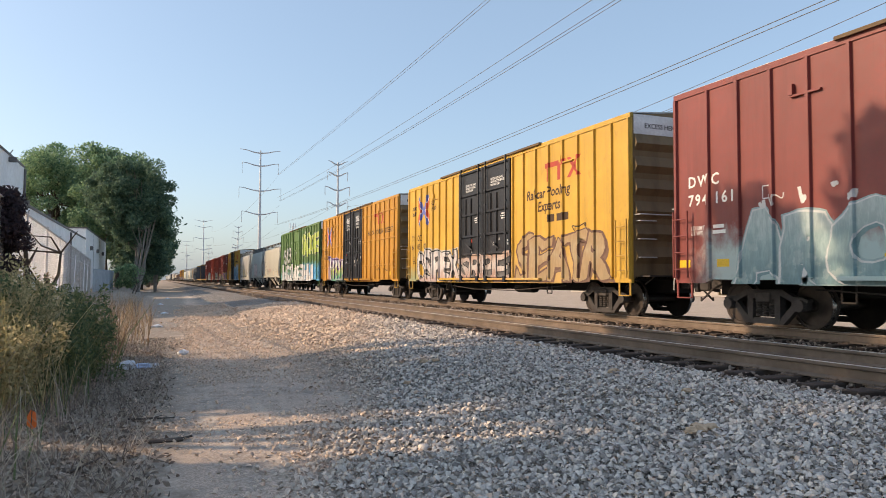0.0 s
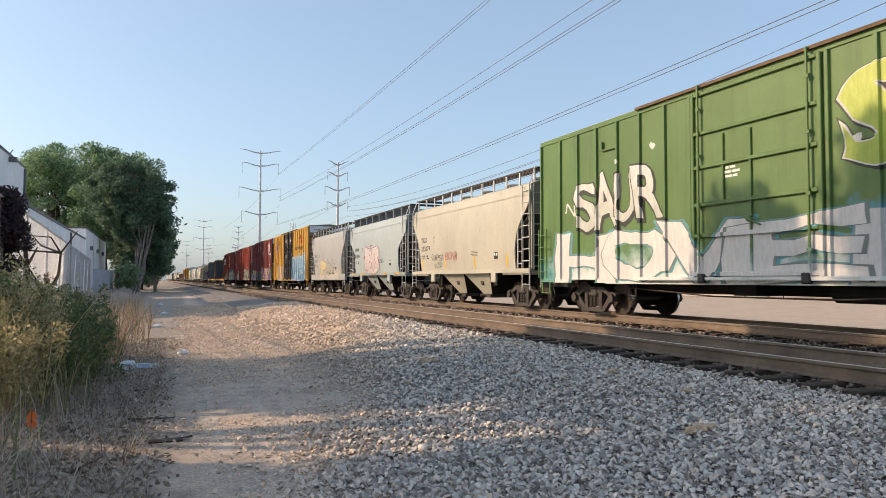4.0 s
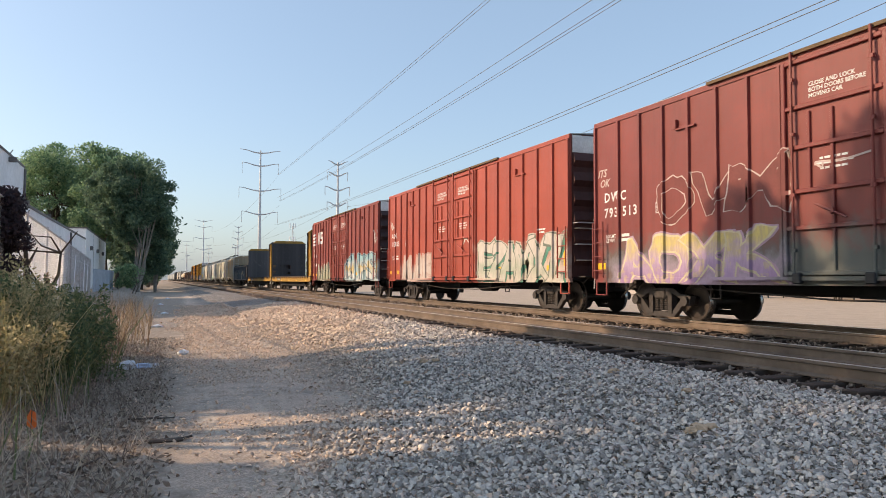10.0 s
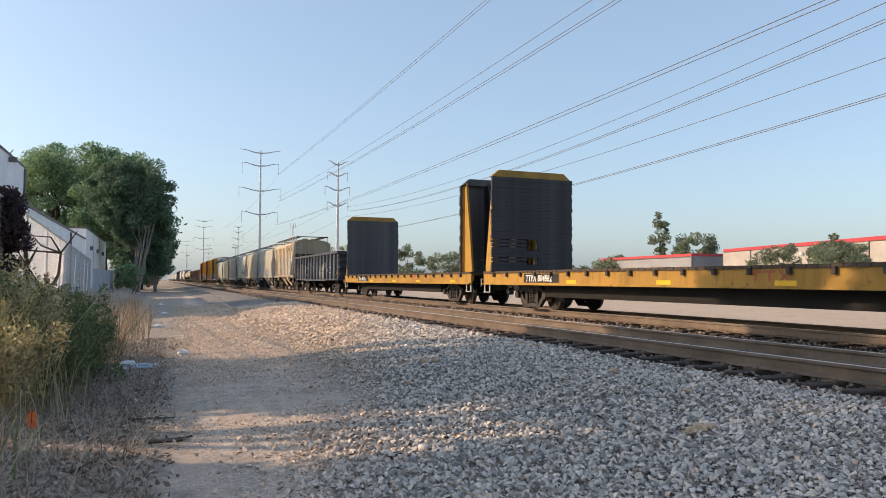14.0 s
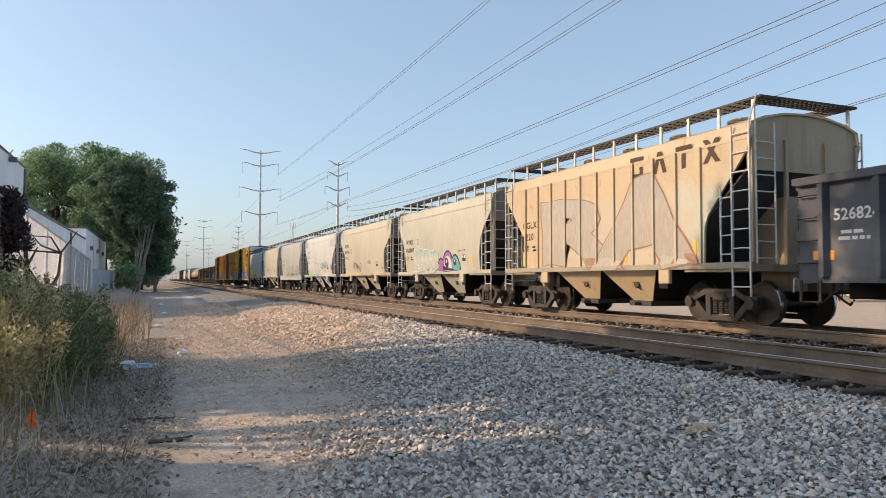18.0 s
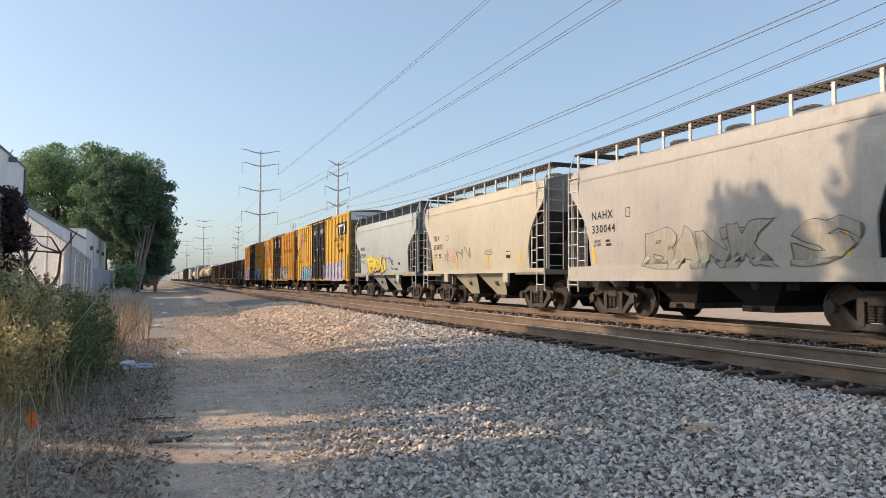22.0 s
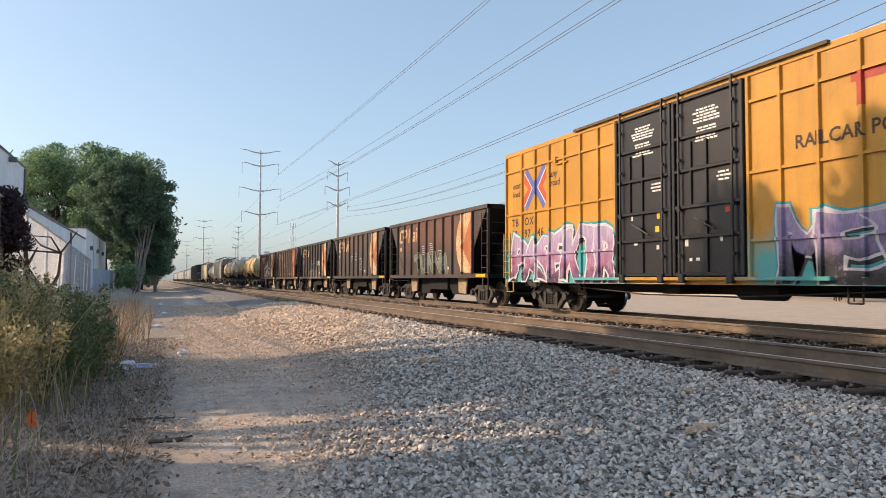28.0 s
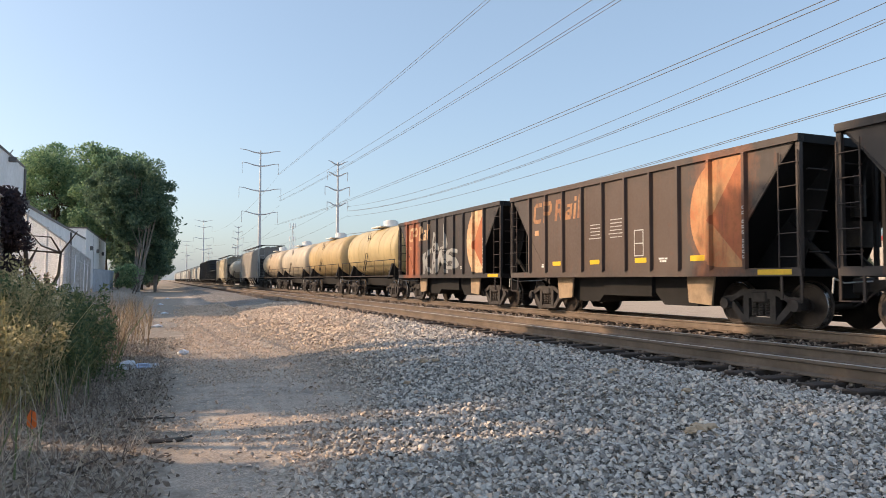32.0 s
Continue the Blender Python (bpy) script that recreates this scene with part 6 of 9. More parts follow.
def covered_hopper(front, rear, colour, label, tags=(), kind="round", sill=None, eave=3.98, mark="", number="", rust=0.2, dirt=0.45,
                   rustcol=RUST, boxy=False, grab=None, bleach=0.2, ink=None, bays=2, hatch_posts=12, deep=False):
    L = rear - front
    h = L / 2
    colour = shade(colour, 0.92)
    car = thing("covered_hopper", label, "hopper car", "cars of the freight train")
    paint = car_paint("hopper_side_paint", car, colour, tags, 0.5, dirt * 0.6, rust, rustcol, bleach)
    # side colour dimmed for ends and hatches: shade put into the paint
    dim = car_paint("hopper_shaded_end_paint", car, shade(colour, 0.74), (), 0.55, 0.8, rust + 0.1, rustcol, bleach)
    grab = grab or m_grab
    ink = ink or m_ink
    zb, zt = 1.28, eave
    # outline of the side sheet, cut away at its lower corners
    if kind == "round":
        cut = [(0.0, zt - 0.30), (0.02, zt - 0.62), (0.45, zt - 1.02), (0.80, zt - 1.45), (0.98, zt - 1.95), (1.0, zb)]
    elif kind == "angle":
        cut = [(0.0, zt - 0.30), (0.0, zt - 0.75), (1.10, zt - 1.55), (1.12, zb)]
    else:
        cut = [(0.0, zt - 0.30), (0.05, zt - 0.55), (1.25, zt - 1.9), (1.28, zb)]
    ring = [(-h + a, z) for a, z in cut] + [(h - a, z) for a, z in reversed(cut)]
    for k in (-1, 1):
        s = Shape()
        rows = [(1.52, zb), (1.575, zb + 0.5), (1.60, (zb + zt) / 2), (1.585, zt - 0.7), (1.55, zt - 0.30)] if not boxy else [(1.56, zb), (1.56, zb + 0.5), (1.56, (zb + zt) / 2), (1.56, zt - 0.7), (1.56, zt - 0.30)]
        grid = []
        zs = [zb] + [zb + (zt - 0.30 - zb) * i / 10 for i in range(1, 11)]

        def inset(z):
            for (a0, z0), (a1, z1) in zip(cut, cut[1:]):
                if z1 <= z <= z0 + 1e-9:
                    return a0 + (a1 - a0) * (z0 - z) / max(1e-6, z0 - z1)
            return cut[-1][0]

        def wide(z):
            for (x0, z0), (x1, z1) in zip(rows, rows[1:]):
                if z0 - 1e-6 <= z <= z1 + 1e-6:
                    return x0 + (x1 - x0) * (z - z0) / (z1 - z0)
            return rows[-1][0]
        DRAPE[car.name] = (list(np.linspace(-h + 1.35, h - 1.35, 11)) if boxy else [], [zb + 0.03] + zs[1:], lambda y, z, wide=wide: -max(wide(max(z, zb)), 1.605 if z < zb + 0.03 else 0.0) - 0.004, zb - 0.085)
        verts, faces = [], []
        for z in zs:
            x, i = wide(z), inset(z)
            for y in np.linspace(-h + i, h - i, 9):
                verts += [(k * x, y, z)]
        for z in zs:
            x, i = wide(z) - 0.05, inset(z)
            for y in np.linspace(-h + i, h - i, 9):
                verts += [(k * x, y, z)]
        m = 9 * len(zs)
        for j in range(len(zs) - 1):
            for i in range(8):
                q = j * 9 + i
                faces.append((q, q + 1, q + 10, q + 9))
                faces.append((m + q, m + q + 9, m + q + 10, m + q + 1))
            for q in (j * 9, j * 9 + 8):
                faces.append((q, q + 9, m + q + 9, m + q))
        for i in range(8):
            faces.append((i, m + i, m + i + 1, i + 1))
        s.add(verts, faces)
        side = part("side_sheet", s, paint, car, smooth=True)
        if boxy:
            me = Shape().box(*sorted((0, k * 0.05)), -0.03, 0.03, zb + 0.02, zt - 0.30).mesh("side_post", paint)
            for y in np.linspace(-h + 1.35, h - 1.35, 11):
                part("side_post", me, None, side, "", (k * 1.56, y, 0))
        # top lip and sill
        s = Shape()
        s.box(*sorted((k * 1.50, k * 1.568)), -h, h, zt - 0.34, zt - 0.28)
        s.prism([(k * 1.55, zt - 0.30), (k * 1.50, zt), (k * 1.40, zt + 0.03), (k * 1.45, zt - 0.28)], 1, -h, h)
        part("top_chord", s, paint, car)
        s = Shape()
        s.box(*sorted((k * 1.44, k * 1.60)), -h, h, zb - (0.36 if deep else 0.10), zb + 0.03)
        part("side_sill", s, paint if not sill else car_paint("hopper_sill_paint", car, sill, (), 0.5, 0.5, 0.2), car)
    # roof
    s = Shape()
    arc = [(-1.50, zt), (-1.15, zt + 0.14), (-0.6, zt + 0.25), (0, zt + 0.28), (0.6, zt + 0.25), (1.15, zt + 0.14), (1.50, zt)]
    s.prism(arc + [(p[0] * 0.97, p[1] - 0.04) for p in reversed(arc)], 1, -h, h)
    part("roof", s, paint, car)
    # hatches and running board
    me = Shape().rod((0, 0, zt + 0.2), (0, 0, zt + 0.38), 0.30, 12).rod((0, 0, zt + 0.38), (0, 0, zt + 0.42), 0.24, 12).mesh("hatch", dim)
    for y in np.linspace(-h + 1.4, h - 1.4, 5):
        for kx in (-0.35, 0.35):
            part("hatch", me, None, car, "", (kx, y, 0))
    board_z = zt + 0.48
    for kx in (-1, 1):
        s = Shape()
        x0, x1 = sorted((kx * 0.85, kx * 1.35))
        for x in np.linspace(x0, x1, 5):
            s.box(x - 0.012, x + 0.012, -h - 0.1, h + 0.1, board_z, board_z + 0.045)
        for y in np.linspace(-h, h, 40):
            s.box(x0, x1, y - 0.012, y + 0.012, board_z + 0.005, board_z + 0.04)
        board = part("running_board", s, m_grating, car, "dark steel grating running board")
        if kind == "angle" and sill:
            me = Shape().prism([(-kx * 0.36, zt + 0.12), (kx * 0.0, zt + 0.0), (kx * 0.02, board_z), (-kx * 0.40, board_z)], 1, -0.05, 0.05).mesh("board_bracket", m_bracket)
        else:
            me = Shape().box(-0.02, 0.02, -0.035, 0.035, zt + 0.05, board_z + 0.02).mesh("board_bracket", grab)
        for y in np.linspace(-h + 0.1, h - 0.1, hatch_posts):
            part("board_bracket", me, None, board, "", (kx * 1.33, y, 0))
    for k in (-1, 1):
        s = Shape()
        for q in (-0.38, -0.26, -0.14, -0.02, 0.10):
            s.box(-1.35, 1.35, k * (h + q) - 0.012, k * (h + q) + 0.012, board_z + 0.001, board_z + 0.046)
        for x in np.linspace(-1.3, 1.3, 22):
            s.box(x - 0.012, x + 0.012, *sorted((k * (h - 0.4), k * (h + 0.12))), board_z + 0.006, board_z + 0.041)
        part("end_running_board", s, m_grating, car)
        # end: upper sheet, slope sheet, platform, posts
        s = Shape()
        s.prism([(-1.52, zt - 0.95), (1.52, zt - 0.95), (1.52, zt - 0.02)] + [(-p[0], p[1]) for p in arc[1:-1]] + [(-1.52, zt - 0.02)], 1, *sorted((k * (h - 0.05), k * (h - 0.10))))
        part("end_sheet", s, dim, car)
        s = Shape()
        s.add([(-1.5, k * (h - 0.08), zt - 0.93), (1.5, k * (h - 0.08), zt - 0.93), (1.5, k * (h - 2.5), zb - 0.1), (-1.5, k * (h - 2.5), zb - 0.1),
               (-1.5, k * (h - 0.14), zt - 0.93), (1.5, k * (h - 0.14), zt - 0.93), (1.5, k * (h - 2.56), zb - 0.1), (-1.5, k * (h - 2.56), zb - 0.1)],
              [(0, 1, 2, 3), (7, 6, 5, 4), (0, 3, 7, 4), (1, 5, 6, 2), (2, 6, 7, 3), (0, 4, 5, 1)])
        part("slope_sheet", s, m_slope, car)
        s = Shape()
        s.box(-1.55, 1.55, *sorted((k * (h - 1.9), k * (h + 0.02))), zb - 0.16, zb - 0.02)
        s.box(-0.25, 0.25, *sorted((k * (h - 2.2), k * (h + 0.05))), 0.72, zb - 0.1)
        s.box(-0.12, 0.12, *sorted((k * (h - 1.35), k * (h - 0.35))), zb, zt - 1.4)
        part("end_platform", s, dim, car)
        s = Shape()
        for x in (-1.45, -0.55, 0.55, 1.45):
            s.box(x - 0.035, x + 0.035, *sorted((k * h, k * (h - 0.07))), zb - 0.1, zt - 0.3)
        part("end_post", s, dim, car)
        for kx in (-1, 1):
            y0, y1 = sorted((k * (h + 0.02), k * (h - 0.45)))
            lad = ladder_shape(y0, y1, 0.62, zt - 0.02, 9, kx * 1.58)
            if kx < 0:
                lad.rod((kx * 1.58, k * (h + 0.02), zt - 0.02), (kx * 1.36, k * (h + 0.02), board_z + 0.08), 0.018, 5)
            part("side_ladder", lad, grab, car)
            part("side_ladder", ladder_shape(*sorted((k * (h - 0.78), k * (h - 0.45))), zb, zb + 1.55, 4, kx * 1.56), grab, car)
        s = Shape()
        for i in range(8):
            z = zb + 0.1 + i * 0.33
            s.rod((-1.45, k * (h + 0.06), z), (-0.95, k * (h + 0.06), z), 0.015, 5)
        for x in (-1.45, -0.95):
            s.rod((x, k * (h + 0.06), zb), (x, k * (h + 0.06), zt), 0.018, 5)
        part("end_ladder", s, grab, car)
    s = Shape()
    s.rod((0.5, -h + 0.5, zb), (0.5, -h + 0.5, zb + 0.8), 0.16, 10)
    s.lathe([(-h - 0.1, 0.25), (-h - 0.07, 0.27), (-h - 0.04, 0.25)], 1, 18, (0.9, 0, 2.4))
    part("brake_gear", s, m_steel_dark, car)
    # outlet hoppers
    span = 2.7
    for i in range(bays):
        yc = (i - (bays - 1) / 2) * 2.25 - 0.0
        s = Shape()
        t0, t1 = 1.08, 0.36
        b = [(x, y, zb - 0.1) for x, y in ((-1.42, yc - t0), (1.42, yc - t0), (1.42, yc + t0), (-1.42, yc + t0))] + [(x, y, 0.42) for x, y in ((-0.95, yc - t1), (0.95, yc - t1), (0.95, yc + t1), (-0.95, yc + t1))]
        s.add(b, [(0, 1, 2, 3), (7, 6, 5, 4), (1, 5, 6, 2), (3, 7, 4, 0)])
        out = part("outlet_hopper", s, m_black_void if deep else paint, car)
        # fore and aft faces blackened: their shadow is put into the colour
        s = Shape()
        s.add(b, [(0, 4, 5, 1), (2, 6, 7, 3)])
        part("outlet_slope", s, m_black_void, out, "outlet slope sheet blackened as shade")
        s = Shape()
        s.lathe([(-1.245, 0.10), (-1.215, 0.12), (-1.185, 0.10)], 0, 10, (0, yc - 0.1, 0.86))
        s.rod((-1.23, yc - 0.28, 0.90), (-1.23, yc + 0.08, 0.90), 0.02, 5)
        part("outlet_vibrator", s, m_truck, out)
        s = Shape()
        s.box(-1.05, 1.05, yc - 0.42, yc + 0.42, 0.30, 0.43)
        s.rod((-1.25, yc, 0.36), (-0.95, yc, 0.36), 0.05, 8)
        part("outlet_gate", s, m_truck, out)
    if not deep:
        for ky in (-1, 1):
            pad = Shape().soft_box(-1.605, -1.50, *sorted((ky * (h - 2.35), ky * (h - 2.72))), zb - 0.42, zb - 0.09, 0.02)
            part("jacking_pad", pad, paint, car)
    s = Shape()
    s.box(-0.3, 0.3, -h + 1.0, h - 1.0, 0.62, zb - 0.05)
    s.box(-1.35, 1.35, -h + 2.7, -h + 3.0, 0.75, zb - 0.1)
    s.box(-1.35, 1.35, h - 3.0, h - 2.7, 0.75, zb - 0.1)
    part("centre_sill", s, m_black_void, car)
    x = -1.612
    if mark:
        up = 0.32 if mark == "AOKX" else 0.0
        lettering(car, mark, h - 1.15, 2.54 + up, 0.21, ink, x, spread=1.2)
        lettering(car, number, h - 1.15, 2.18 + up, 0.21, ink, x, spread=1.2)
        lettering(car, "LD LMT\nLT WT", h - 1.22, 1.93 + up, 0.075, ink, x)
        bars(car, h - 1.72, 1.99 + up, 0.34, 2, ink, x, 0.065, 0.10, 9)
        decal(car, "stencil_frame", [([(h - 2.62, 2.5), (h - 2.80, 2.5), (h - 2.80, 2.52), (h - 2.62, 2.52)], 0), ([(h - 2.62, 2.72), (h - 2.80, 2.72), (h - 2.80, 2.74), (h - 2.62, 2.74)], 0), ([(h - 2.62, 2.5), (h - 2.64, 2.5), (h - 2.64, 2.74), (h - 2.62, 2.74)], 0), ([(h - 2.78, 2.5), (h - 2.80, 2.5), (h - 2.80, 2.74), (h - 2.78, 2.74)], 0)], [ink], x, "small stencilled frame")
        bars(car, -0.9, 2.0, 0.8, 4, ink, x, 0.015, 0.055, 4)
        decal(car, "stencil_box", [([(-h + 2.5, 1.66), (-h + 2.2, 1.66), (-h + 2.2, 1.90), (-h + 2.5, 1.90)], 0), ([(-h + 2.47, 1.78), (-h + 2.38, 1.78), (-h + 2.38, 1.87), (-h + 2.47, 1.87)], 1), ([(-h + 2.33, 1.78), (-h + 2.23, 1.78), (-h + 2.23, 1.87), (-h + 2.33, 1.87)], 1)], [m_ink, m_white], x, "small black and white stencil")
    if kind == "angle":
        for y in np.linspace(-h + 1.3, h - 0.6, 5):
            decal(car, "reflector", [([(y, zb - 0.07), (y - 0.42, zb - 0.07), (y - 0.42, zb + 0.02), (y, zb + 0.02)], 0)], [plain_amber], -1.606, "amber reflector strip")
    for y in (-h + 1.6, -1.2, 1.6, h - 1.15) if kind != "angle" else ():
        decal(car, "reflector", [([(y, zb + 0.1), (y - 0.10, zb + 0.1), (y - 0.10, zb + 0.55), (y, zb + 0.55)], 0)], [m_reflect], -1.603, "yellow reflector strip")
    running_gear(car, h, h - 1.35, 0.0)
    enter(car, front, rear)
    return car, h


plain_amber = plain("amber_reflector", (0.78, 0.36, 0.03), 0.4, 0.0, 0.1)
m_grating = plain("dark_grating_steel", (0.07, 0.065, 0.06), 0.65, 0.3, 0.3)


# ---- open ore hoppers ----
def ore_hopper(front, rear, colour, label, tags=(), faded=0.0, number="", seed=0):
    L = rear - front
    h = L / 2
    car = thing("ore_hopper", label, "hopper car", "cars of the freight train")
    paint = car_paint("ore_hopper_paint", car, colour, tags, 0.6, 0.6, 0.35, (0.17, 0.062, 0.03), 0.5)
    zb, zt = 1.16, 3.63
    x = 1.55
    c0, c1 = 1.15, 1.30               # length of the open end bays
    for k in (-1, 1):
        s = Shape()
        a, b = sorted((k * x, k * (x - 0.04)))
        s.prism([(-h + c1, zb), (h - c1, zb), (h - c1, zt - 1.55), (h - 0.12, zt - 0.10), (-h + 0.12, zt - 0.10), (-h + c1, zt - 1.55)], 0, a, b)
        side = part("side_sheet", s, paint, car)
        s = Shape()
        s.box(a - 0.06, b + 0.06, -h, h, zt - 0.14, zt)
        part("top_chord", s, paint, car)
        s = Shape()
        s.box(a - 0.03, b + 0.03, -h, h, zb - 0.14, zb + 0.02)
        part("side_sill", s, paint, car)
        me = Shape().prism([(0, -0.055), (k * 0.085, -0.035), (k * 0.085, 0.035), (0, 0.055)], 2, zb, zt - 0.14).mesh("side_post", paint)
        posts = [-h + c1 + (L - 2 * c1) * i / 9 for i in range(10)]
        for y in posts:
            part("side_post", me, None, side, "", (k * x, y, 0))
        DRAPE[car.name] = ([p + e for p in posts for e in (-0.055, -0.035, 0.035, 0.055)], [], lambda y, z, posts=posts: -x - 0.003 - max(ridge(y, p - 0.035, p + 0.035, 0.02, 0.085) for p in posts), zb + 0.03)
        for ky in (-1, 1):
            s = Shape()
            s.box(a - 0.02, b + 0.02, *sorted((ky * h, ky * (h - 0.09))), zb, zt - 0.1)
            part("corner_post", s, paint, car)
            y0, y1 = sorted((ky * (h - 0.02), ky * (h - 0.46)))
            part("corner_ladder", ladder_shape(y0, y1, zb, zt - 0.3, 5, k * (x + 0.05), 0.011), m_grab_dark, car)
            part("sill_step", step_shape(y0, y1, 0.58, zb - 0.1, k * x), m_grab_dark, car)
    # open end bays near-black: the recess's shade is put into their colour
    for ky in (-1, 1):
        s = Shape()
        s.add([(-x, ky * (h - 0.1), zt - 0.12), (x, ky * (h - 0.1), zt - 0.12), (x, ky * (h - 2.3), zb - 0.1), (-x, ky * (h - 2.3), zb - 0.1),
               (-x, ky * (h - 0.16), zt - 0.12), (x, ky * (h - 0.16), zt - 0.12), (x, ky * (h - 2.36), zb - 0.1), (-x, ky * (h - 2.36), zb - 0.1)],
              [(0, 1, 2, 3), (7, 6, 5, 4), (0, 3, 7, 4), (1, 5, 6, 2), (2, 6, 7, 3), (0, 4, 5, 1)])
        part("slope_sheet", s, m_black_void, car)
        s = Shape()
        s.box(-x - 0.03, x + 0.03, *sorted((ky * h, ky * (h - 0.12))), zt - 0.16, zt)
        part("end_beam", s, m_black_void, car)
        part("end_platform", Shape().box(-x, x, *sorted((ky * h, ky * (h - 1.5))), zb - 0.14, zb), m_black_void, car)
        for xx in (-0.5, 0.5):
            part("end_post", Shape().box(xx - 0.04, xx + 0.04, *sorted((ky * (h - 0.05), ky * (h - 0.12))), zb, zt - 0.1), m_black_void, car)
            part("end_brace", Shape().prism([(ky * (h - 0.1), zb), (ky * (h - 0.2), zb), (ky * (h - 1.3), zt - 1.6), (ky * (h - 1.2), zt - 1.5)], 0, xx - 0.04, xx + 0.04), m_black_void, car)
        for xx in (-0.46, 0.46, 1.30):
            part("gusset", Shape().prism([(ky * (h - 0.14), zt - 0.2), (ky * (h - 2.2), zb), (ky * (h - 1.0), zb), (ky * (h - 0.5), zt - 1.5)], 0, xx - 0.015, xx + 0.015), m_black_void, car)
        s = Shape()
        for i in range(5):
            z = zb + 0.3 + i * 0.38
            s.rod((-1.4, ky * (h + 0.05), z), (-0.95, ky * (h + 0.05), z), 0.016, 5)
            for xx in (-1.4, -0.95):
                s.rod((xx, ky * h, z), (xx, ky * (h + 0.05), z), 0.016, 5)
        part("end_grab_iron", s, m_grab_dark, car)
    s = Shape()
    s.rod((0.5, -h + 0.45, 2.2), (0.5, -h + 0.45, 3.0), 0.14, 10)
    s.box(0.2, 0.8, -h + 0.2, -h + 0.7, 1.6, 2.1)
    s.lathe([(-h - 0.10, 0.25), (-h - 0.07, 0.27), (-h - 0.04, 0.25)], 1, 18, (0.9, 0, 2.3))
    part("brake_gear", s, m_steel_dark, car)
    for yc in (-1.9, 1.9):
        s = Shape()
        s.prism([(yc - 1.35, zb - 0.1), (yc + 1.35, zb - 0.1), (yc + 0.55, 0.36), (yc - 0.55, 0.36)], 0, -1.1, 1.1)
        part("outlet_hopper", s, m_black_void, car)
        for q in (-1, 1):
            if (q < 0) == (yc < 0):
                s = Shape()
                s.prism([(yc + q * 0.45, zb - 0.12), (yc + q * 1.30, zb - 0.12), (yc + q * 1.20, 0.40), (yc + q * 0.50, 0.45)], 0, -1.30, -1.25)
                part("outlet_door", s, m_door_tan, car, "rusty tan outlet door")
    s = Shape()
    s.box(-0.3, 0.3, -h + 0.3, h - 0.3, 0.6, zb)
    s.box(-1.2, 1.2, -1.0, 1.0, 0.55, zb - 0.1)
    s.rod((-1.0, -0.9, 0.72), (-1.0, 0.6, 0.72), 0.2, 10)
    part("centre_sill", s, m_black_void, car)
    # emblem near the front: a cream disc part and a red wedge; faded block letters behind
    yf = -h + c1
    X = -x - 0.008
    zc, rz = (zb + zt - 0.11) / 2, (zt - zb - 0.21) / 2
    arc = [(yf + 0.06, zb + 0.05)] + [(yf + 0.70 + 0.88 * math.sin(radians(a)), zc - rz * math.cos(radians(a))) for a in range(0, 181, 9)] + [(yf + 0.06, zt - 0.16)]
    decal(car, "emblem", [(arc, 0), ([(yf + 0.06, zt - 0.16), (yf + 0.06, zb + 0.1), (yf + 1.0, 2.2)], 1)], [m_creamlogo if faded < 0.5 else m_orangelogo, m_redlogo2], X, "faded cream and rust-red emblem")
    yb = h - c1 - 0.15
    quads = []
    for pts in ([(0, 0.1), (0.12, 0), (0.12, 0.6), (0, 0.5)], [(0.1, 0.48), (0.46, 0.48), (0.42, 0.6), (0.1, 0.6)], [(0.1, 0), (0.42, 0), (0.46, 0.12), (0.1, 0.12)],
                [(0.58, 0), (0.72, 0), (0.72, 0.6), (0.58, 0.6)], [(0.70, 0.48), (1.0, 0.48), (0.95, 0.6), (0.70, 0.6)], [(0.70, 0.2), (0.95, 0.2), (1.0, 0.31), (0.70, 0.31)], [(0.9, 0.29), (1.02, 0.29), (1.02, 0.5), (0.9, 0.5)],
                [(1.22, 0), (1.35, 0), (1.35, 0.6), (1.22, 0.6)], [(1.34, 0.48), (1.62, 0.48), (1.58, 0.6), (1.34, 0.6)], [(1.34, 0.23), (1.62, 0.23), (1.62, 0.34), (1.34, 0.34)], [(1.52, 0.32), (1.65, 0.32), (1.65, 0.5), (1.52, 0.5)], [(1.42, 0.24), (1.55, 0.24), (1.70, 0.0), (1.56, 0.0)],
                [(1.78, 0), (2.08, 0), (2.08, 0.10), (1.78, 0.16)], [(1.78, 0.14), (1.88, 0.14), (1.88, 0.26), (1.78, 0.22)], [(1.86, 0.2), (2.0, 0.2), (2.0, 0.27), (1.86, 0.27)], [(1.98, 0.08), (2.09, 0.08), (2.09, 0.42), (1.98, 0.42)], [(1.82, 0.34), (2.0, 0.34), (2.0, 0.42), (1.82, 0.42)],
                [(2.18, 0), (2.29, 0), (2.29, 0.42), (2.18, 0.42)], [(2.18, 0.48), (2.29, 0.48), (2.29, 0.6), (2.18, 0.6)], [(2.38, 0), (2.49, 0), (2.49, 0.64), (2.38, 0.64)]):
        quads.append(([(yb - 1.04 * (p[0] + 0.14 * p[1]), 2.66 + 1.04 * p[1]) for p in pts], 0))
    decal(car, "block_logo", quads, [m_creamlogo if faded < 0.5 else m_scuffed], X, "faded cream block letter shapes")
    if number:
        lettering(car, number, yb - 0.1, 2.12, 0.22, m_white, X, spread=1.2)
    bars(car, yb - 3.0, 2.42, 0.75, 5, m_grab, X, 0.022, 0.09, 3)
    bars(car, yb - 3.9, 2.50, 0.75, 6, m_grab, X, 0.022, 0.09, 8)
